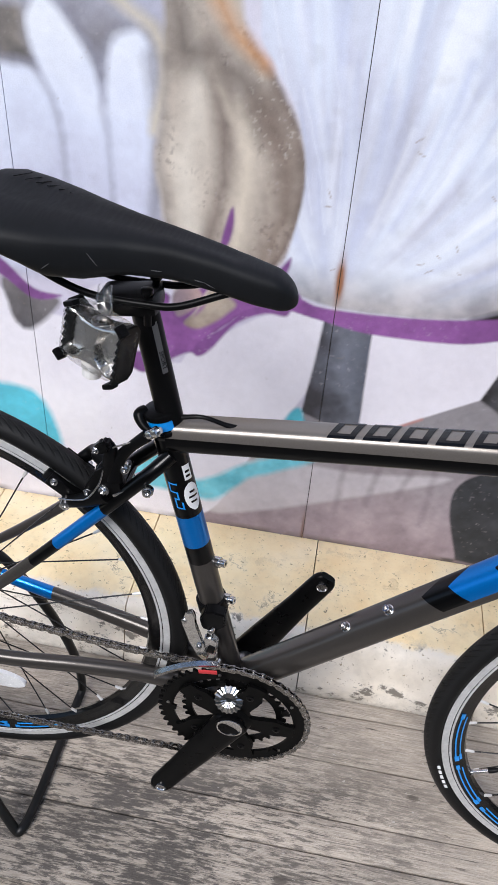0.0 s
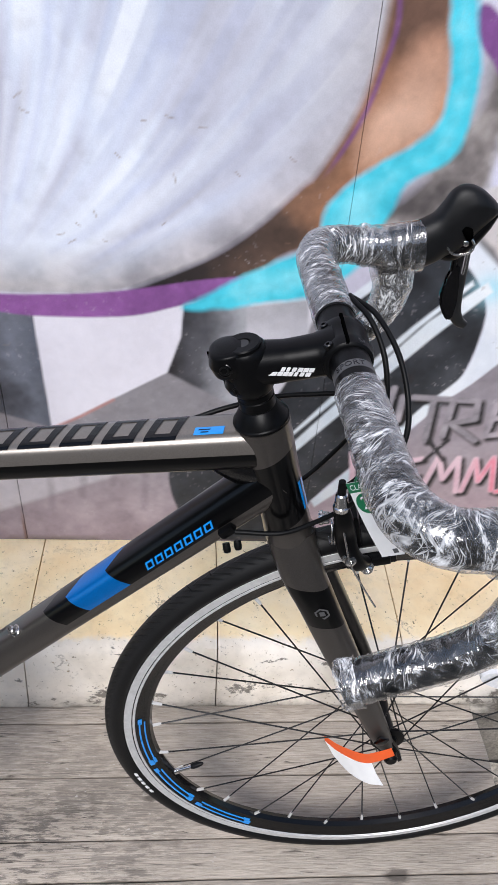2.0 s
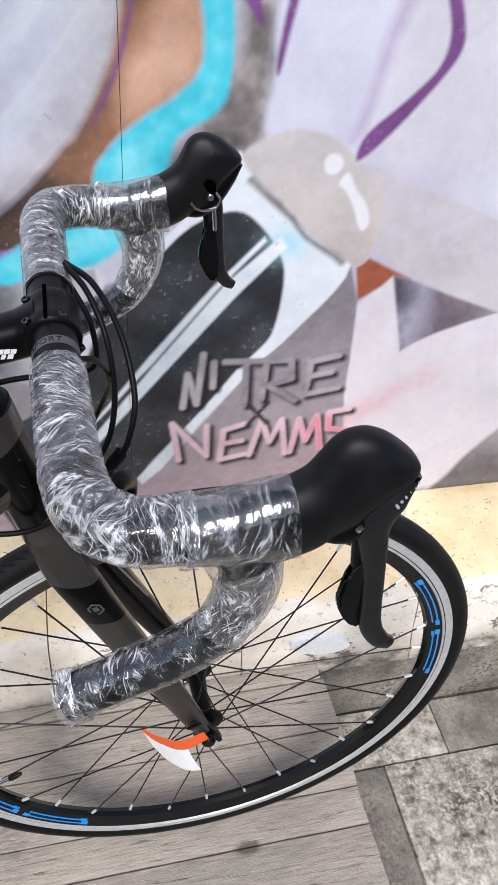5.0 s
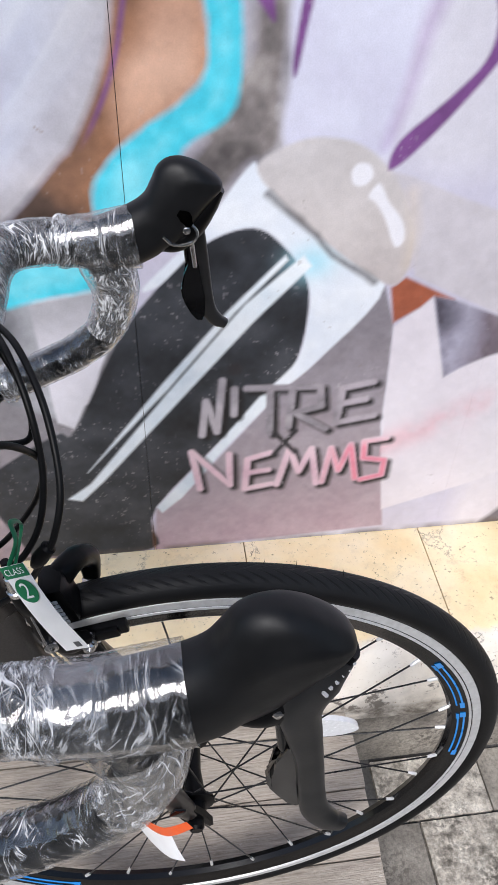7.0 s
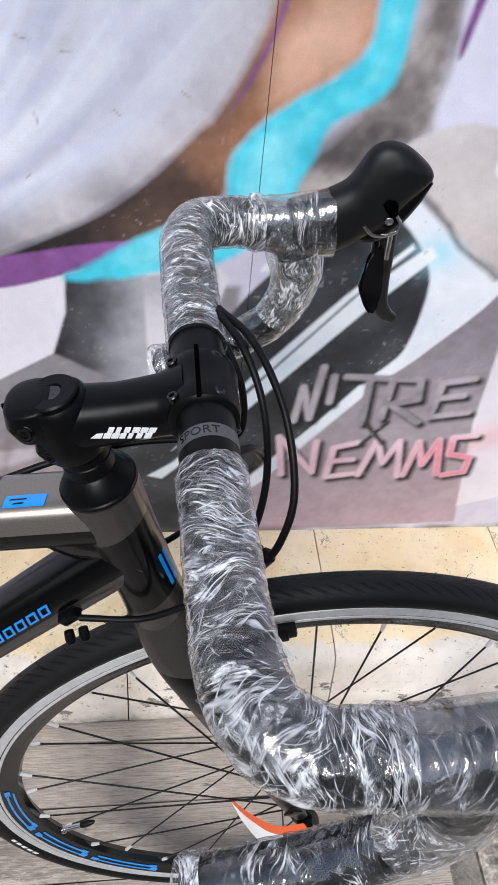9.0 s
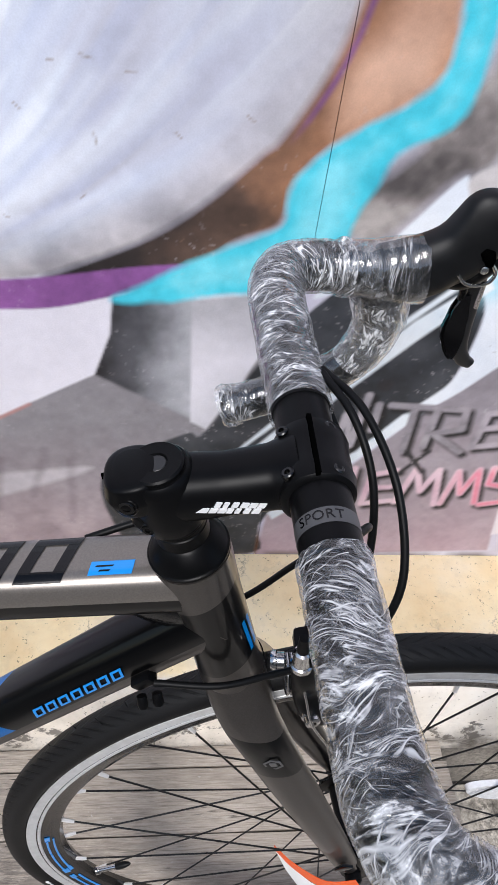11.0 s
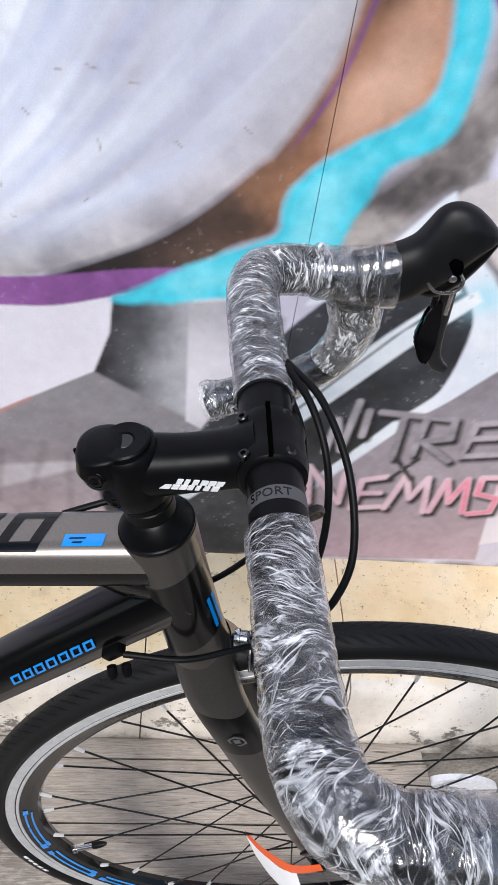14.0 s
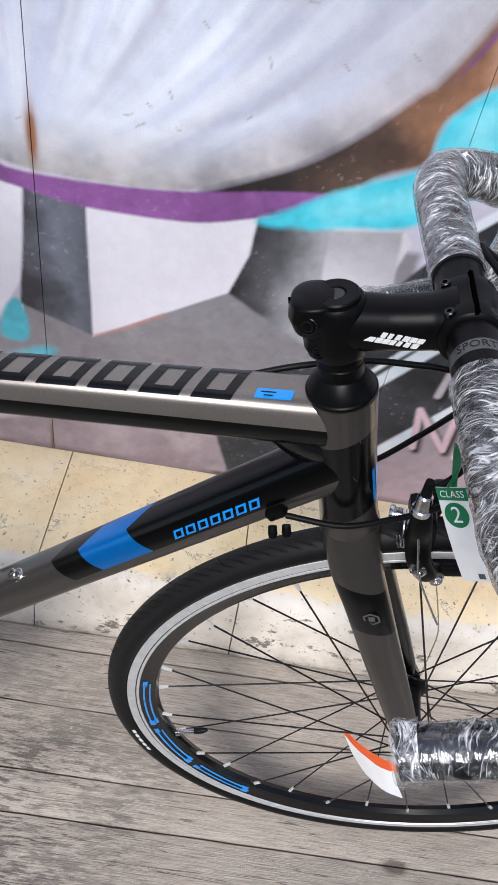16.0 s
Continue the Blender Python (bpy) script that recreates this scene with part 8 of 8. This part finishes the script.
# ---- display stand under the rear wheel ----
stand = thing("bicycle_stand", (-0.35, 0.0, FLOOR), "black steel tube display stand holding the rear wheel up", "bike stand")
for pts, nm in (([(-0.4100, -0.078, 0.432), (-0.3900, -0.088, 0.330), (-0.3700, -0.100, 0.160), (-0.3180, -0.124, FLOOR + 0.014), (-0.3050, -0.122, FLOOR + 0.0085), (-0.3000, -0.085, FLOOR + 0.008),
                  (-0.2990, 0.0, FLOOR + 0.008), (-0.2980, 0.100, FLOOR + 0.008), (-0.2960, 0.122, FLOOR + 0.014), (-0.2950, 0.128, 0.060), (-0.2980, 0.124, 0.140), (-0.3250, 0.110, 0.270), (-0.3750, 0.092, 0.400), (-0.4100, 0.078, 0.432)], "stand_hoop"),
                ([(-0.4100, -0.078, 0.432), (-0.4100, -0.090, 0.330), (-0.4500, -0.105, 0.150), (-0.5050, -0.124, FLOOR + 0.014), (-0.5200, -0.122, FLOOR + 0.0085), (-0.5250, -0.085, FLOOR + 0.008), (-0.5250, 0.10, FLOOR + 0.008), (-0.520, 0.122, FLOOR + 0.014), (-0.505, 0.120, 0.06), (-0.45, 0.10, 0.22), (-0.4100, 0.078, 0.432)], "stand_hoop")):
    part(nm, sweep(B(), pts, 0.0075, n=90, seg=14), m_tube, stand)

# ---- pedal in a clear bag under the saddle ----
pedal = thing("packed_pedal", (-0.165, -0.030, 0.82), "silver cage pedal in a clear plastic bag, tied under the saddle", "pedal")
PM = Matrix.Translation((-0.1589, -0.0554, 0.890)) @ Matrix(((0.908, 0.373, 0.189), (-0.391, 0.918, 0.066), (-0.149, -0.134, 0.980))).to_4x4() @ Matrix.Scale(0.93, 4)


def pedal_shell():
    """The chromed body: waisted front with a hollow on both sides of the spindle, top edge drawn down in the middle."""
    b = B()
    nx, nz = 40, 32
    front, rear = [], []
    for i in range(nx + 1):
        x = -0.0335 + 0.067 * i / nx
        top = 0.0285 - 0.0075 * max(0.0, 1 - ((x + 0.004) / 0.030) ** 2)
        low = -0.0285 + 0.0030 * max(0.0, 1 - (abs(x) / 0.020) ** 4)
        f, r = [], []
        for k in range(nz + 1):
            z = low + (top - low) * k / nz
            y = 0.0
            for cx in (-0.0245, 0.0245):
                d = ((x - cx) / 0.0175) ** 2 + ((z + 0.001) / 0.0215) ** 2
                y += 0.010 * min(1.0, max(0.0, (1.10 - d) / 0.22))
            rim = min(k, nz - k, i, nx - i)
            y += (0.0024, 0.0008)[rim] if rim < 2 else 0.0
            f.append(b.verts.new(PM @ Vector((x, y, z))))
            r.append(b.verts.new(PM @ Vector((x, 0.024, z))))
        front.append(f)
        rear.append(r)
    for i in range(nx):
        for k in range(nz):
            b.faces.new((front[i][k], front[i + 1][k], front[i + 1][k + 1], front[i][k + 1]))
            b.faces.new((rear[i][k], rear[i][k + 1], rear[i + 1][k + 1], rear[i + 1][k]))
        for k in (0, nz):
            b.faces.new((front[i][k], front[i + 1][k], rear[i + 1][k], rear[i][k]))
    for i in (0, nx):
        for k in range(nz):
            b.faces.new((front[i][k], front[i][k + 1], rear[i][k + 1], rear[i][k]))
    bmesh.ops.recalc_face_normals(b, faces=b.faces)
    return b


part("pedal_shell", pedal_shell(), plain("bright_alloy", (0.80, 0.78, 0.75), 0.24, 1.0, 0.06, 60, 0.02, 500), pedal, "chromed body with two hollows", smooth=50)
for x in (-0.0355, 0.0355):
    out = []
    for k in range(15):
        z = -0.031 + 0.062 * k / 14
        out.append((z, (0.004 if x < 0 else -0.002) - (0.0032 if k % 2 else 0)))
    out += [(0.031, 0.022), (0.024, 0.028), (-0.024, 0.028), (-0.031, 0.022)]
    b = plate(B(), out, PM @ Matrix(((0, 0, 1, x), (0, 1, 0, 0), (1, 0, 0, 0), (0, 0, 0, 1))), 0.0026)
    bmesh.ops.recalc_face_normals(b, faces=b.faces)
    part("pedal_cage", b, m_matt, pedal, "black toothed side plate")
b = B()
lathe(b, (0, 0.011, -0.026), (0, 0, -1), [(0, 0.0125), (0.006, 0.0115), (0.007, 0.0105), (0.015, 0.0100), (0.017, 0.0075), (0.017, 0)], 24)
bmesh.ops.transform(b, matrix=PM, verts=b.verts)
part("pedal_spindle", b, m_white, pedal, "spindle under a white cap")
for x, z, turn in ((-0.036, -0.031, 35), (0.032, -0.033, -30), (-0.030, 0.030, -30), (0.034, 0.030, 35)):
    b = B()
    block(b, PM @ pose(x, 0.001, z, 0, turn, 0), (0.013, 0.012, 0.006), 0.0022)
    part("cage_corner", b, m_matt, pedal, "black claw of the cage")
b = B()
lathe(b, (0.002, 0.011, 0.0225), (0, 0, 1), [(-0.004, 0.0105), (0.0010, 0.0100), (0.0014, 0.0075), (-0.0020, 0.0070), (-0.0020, 0)], 24)
bmesh.ops.transform(b, matrix=PM, verts=b.verts)
part("spindle_seat", b, m_steel, pedal)


def bag():
    """A crumpled bag drawn round the pedal."""
    b = B()
    N, Mr = 64, 48
    rows = []
    for i in range(Mr + 1):
        v = -1 + 2 * i / Mr
        row = []
        for k in range(N):
            a = 2 * math.pi * k / N
            c, s = math.cos(a), math.sin(a)
            sq = (abs(c) ** 5 + abs(s) ** 5) ** (-0.2)
            end = (1 - abs(v) ** 8) ** 0.3
            n = noise.noise(Vector((c * 2.2, s * 2.2, v * 3.2)) * 1.6)
            r = 1 + 0.05 * (1 - abs(n) * 2.4)
            row.append(b.verts.new(PM @ Vector((c * sq * 0.0372 * r * end, 0.0115 + s * sq * 0.0170 * r * end, v * 0.0315 + 0.001 * n))))
        rows.append(row)
    layer = b.loops.layers.uv.new("wrap")
    for i, (r0, r1) in enumerate(zip(rows, rows[1:])):
        for k in range(N):
            f = b.faces.new((r0[k], r0[(k + 1) % N], r1[(k + 1) % N], r1[k]))
            for lp, (du, dv) in zip(f.loops, ((0, 0), (1, 0), (1, 1), (0, 1))):
                lp[layer].uv = ((k + du) / N * 0.22, (i + dv) / Mr * 0.09)
    return b


part("clear_bag", bag(), m_bag, pedal, "crumpled clear plastic bag", smooth=70)
part("bag_neck", film_tube([PM @ Vector((-0.004, 0.010, 0.030)), PM @ Vector((0.0, 0.012, 0.036)), Vector((-0.150, -0.03, 0.938))], [0.012, 0.008, 0.005], 30, 40, 31, 0.0012), m_bag, pedal)

# ---- hang tag on the front brake cable ----
tag = thing("hang_tag", (0.515, -0.06, 0.75), "white card tag with a green heading, looped on the brake cable", "tag")
TL, TR, BL, BR = Vector((0.481, -0.056, 0.812)), Vector((0.4975, -0.0610, 0.8215)), Vector((0.5165, -0.085, 0.7545)), Vector((0.5330, -0.0900, 0.7640))


def on_tag(u, v, lift=0.0):
    """u across from 0 to 1, v down from 0 to 1; the card bows a little."""
    p = TL.lerp(TR, u).lerp(BL.lerp(BR, u), v)
    nrm = (TR - TL).cross(BL - TL).normalized()
    if nrm.y > 0:
        nrm = -nrm
    return p + nrm * (0.003 * math.sin(math.pi * v) + lift)


def tag_patch(name, u0, u1, v0, v1, mat, lift, label="", thick=0.0004):
    b = B()
    rows = []
    for i in range(11):
        v = v0 + (v1 - v0) * i / 10
        rows.append([b.verts.new(on_tag(u, v, l)) for u, l in ((u0, lift), (u1, lift), (u1, lift - thick), (u0, lift - thick))])
    for p_, q_ in zip(rows, rows[1:]):
        for k in range(4):
            b.faces.new((p_[k], p_[(k + 1) % 4], q_[(k + 1) % 4], q_[k]))
    b.faces.new(rows[0])
    b.faces.new(rows[-1])
    return part(name, b, mat, tag, label)


tag_patch("card", 0, 1, 0, 1, m_paper, 0.0, "white card")
tag_patch("heading", 0.0, 1.0, 0.0, 0.12, m_green, 0.0008, "green heading")
tag_patch("footer_mark", 0.62, 0.84, 0.90, 0.96, m_label_grey, 0.0008)
lettering("tag_word", "CLASS", 0.0065, lambda x, y, d: on_tag(0.5 + x / 0.0224, 0.06 - y / 0.070, 0.0012), m_label_white, tag, 0.0, "white printed word")
b = B()
ring = [b.verts.new(on_tag(0.5 + 0.40 * math.cos(a), 0.265 + 0.125 * math.sin(a), 0.0008)) for a in np.linspace(0, 2 * math.pi, 33)[:-1]]
b.faces.new(ring)
part("green_disc", b, m_green, tag, "green printed disc")
lettering("tag_number", "2", 0.016, lambda x, y, d: on_tag(0.5 + x / 0.0224, 0.265 - y / 0.070, 0.0012), m_label_white, tag, 0.0, "white printed figure")
b = sweep(B(), [on_tag(0.4, 0.0), Vector((0.493, -0.048, 0.827)), Vector((0.490, -0.038, 0.834)), Vector((0.494, -0.030, 0.822)), on_tag(0.6, 0.02)], 0.0022, n=24, seg=8, aspect=0.4)
part("tag_loop", b, m_green, tag, "green loop")

# ---- orange and white flag on the fork end ----
flag = thing("warning_flag", (0.575, -0.07, 0.34), "orange and white paper flag stuck round the fork end", "paper flag")


def flag_part(name, rows_pts, mat):
    b = B()
    rows = []
    n = 14
    lines = [spline(p, n) for p in rows_pts]
    for i in range(n + 1):
        rows.append([b.verts.new(l[i]) for l in lines] + [b.verts.new(l[i] + Vector((0.0002, 0.0006, 0.0002))) for l in lines[::-1]])
    m = len(rows[0])
    for p_, q_ in zip(rows, rows[1:]):
        for k in range(m):
            b.faces.new((p_[k], p_[(k + 1) % m], q_[(k + 1) % m], q_[k]))
    b.faces.new(rows[0])
    b.faces.new(rows[-1])
    return part(name, b, mat, flag)


flag_part("orange_band", [[(0.5235, -0.0260, 0.3590), (0.538, -0.045, 0.370), (0.560, -0.066, 0.388), (0.572, -0.074, 0.405), (0.588, -0.077, 0.420)], [(0.526, -0.028, 0.3500), (0.5405, -0.047, 0.3570), (0.562, -0.068, 0.3720), (0.576, -0.075, 0.3860), (0.594, -0.078, 0.4060)]], m_orange)
flag_part("white_tail", [[(0.526, -0.028, 0.3500), (0.5405, -0.047, 0.3570), (0.558, -0.066, 0.3690), (0.572, -0.074, 0.3810)], [(0.532, -0.038, 0.3460), (0.546, -0.058, 0.3490), (0.562, -0.074, 0.3600), (0.577, -0.084, 0.3740)], [(0.536, -0.045, 0.3440), (0.551, -0.064, 0.3420), (0.568, -0.084, 0.3540), (0.584, -0.095, 0.3690)]], m_paper)
b = B()
block(b, Matrix.Translation((0.5800, -0.0640, 0.4130)) @ pose(0, 0, 0, 0, 23, 0), (0.013, 0.003, 0.014), 0.001)
part("latch_label", b, m_black, flag, "black printed label")
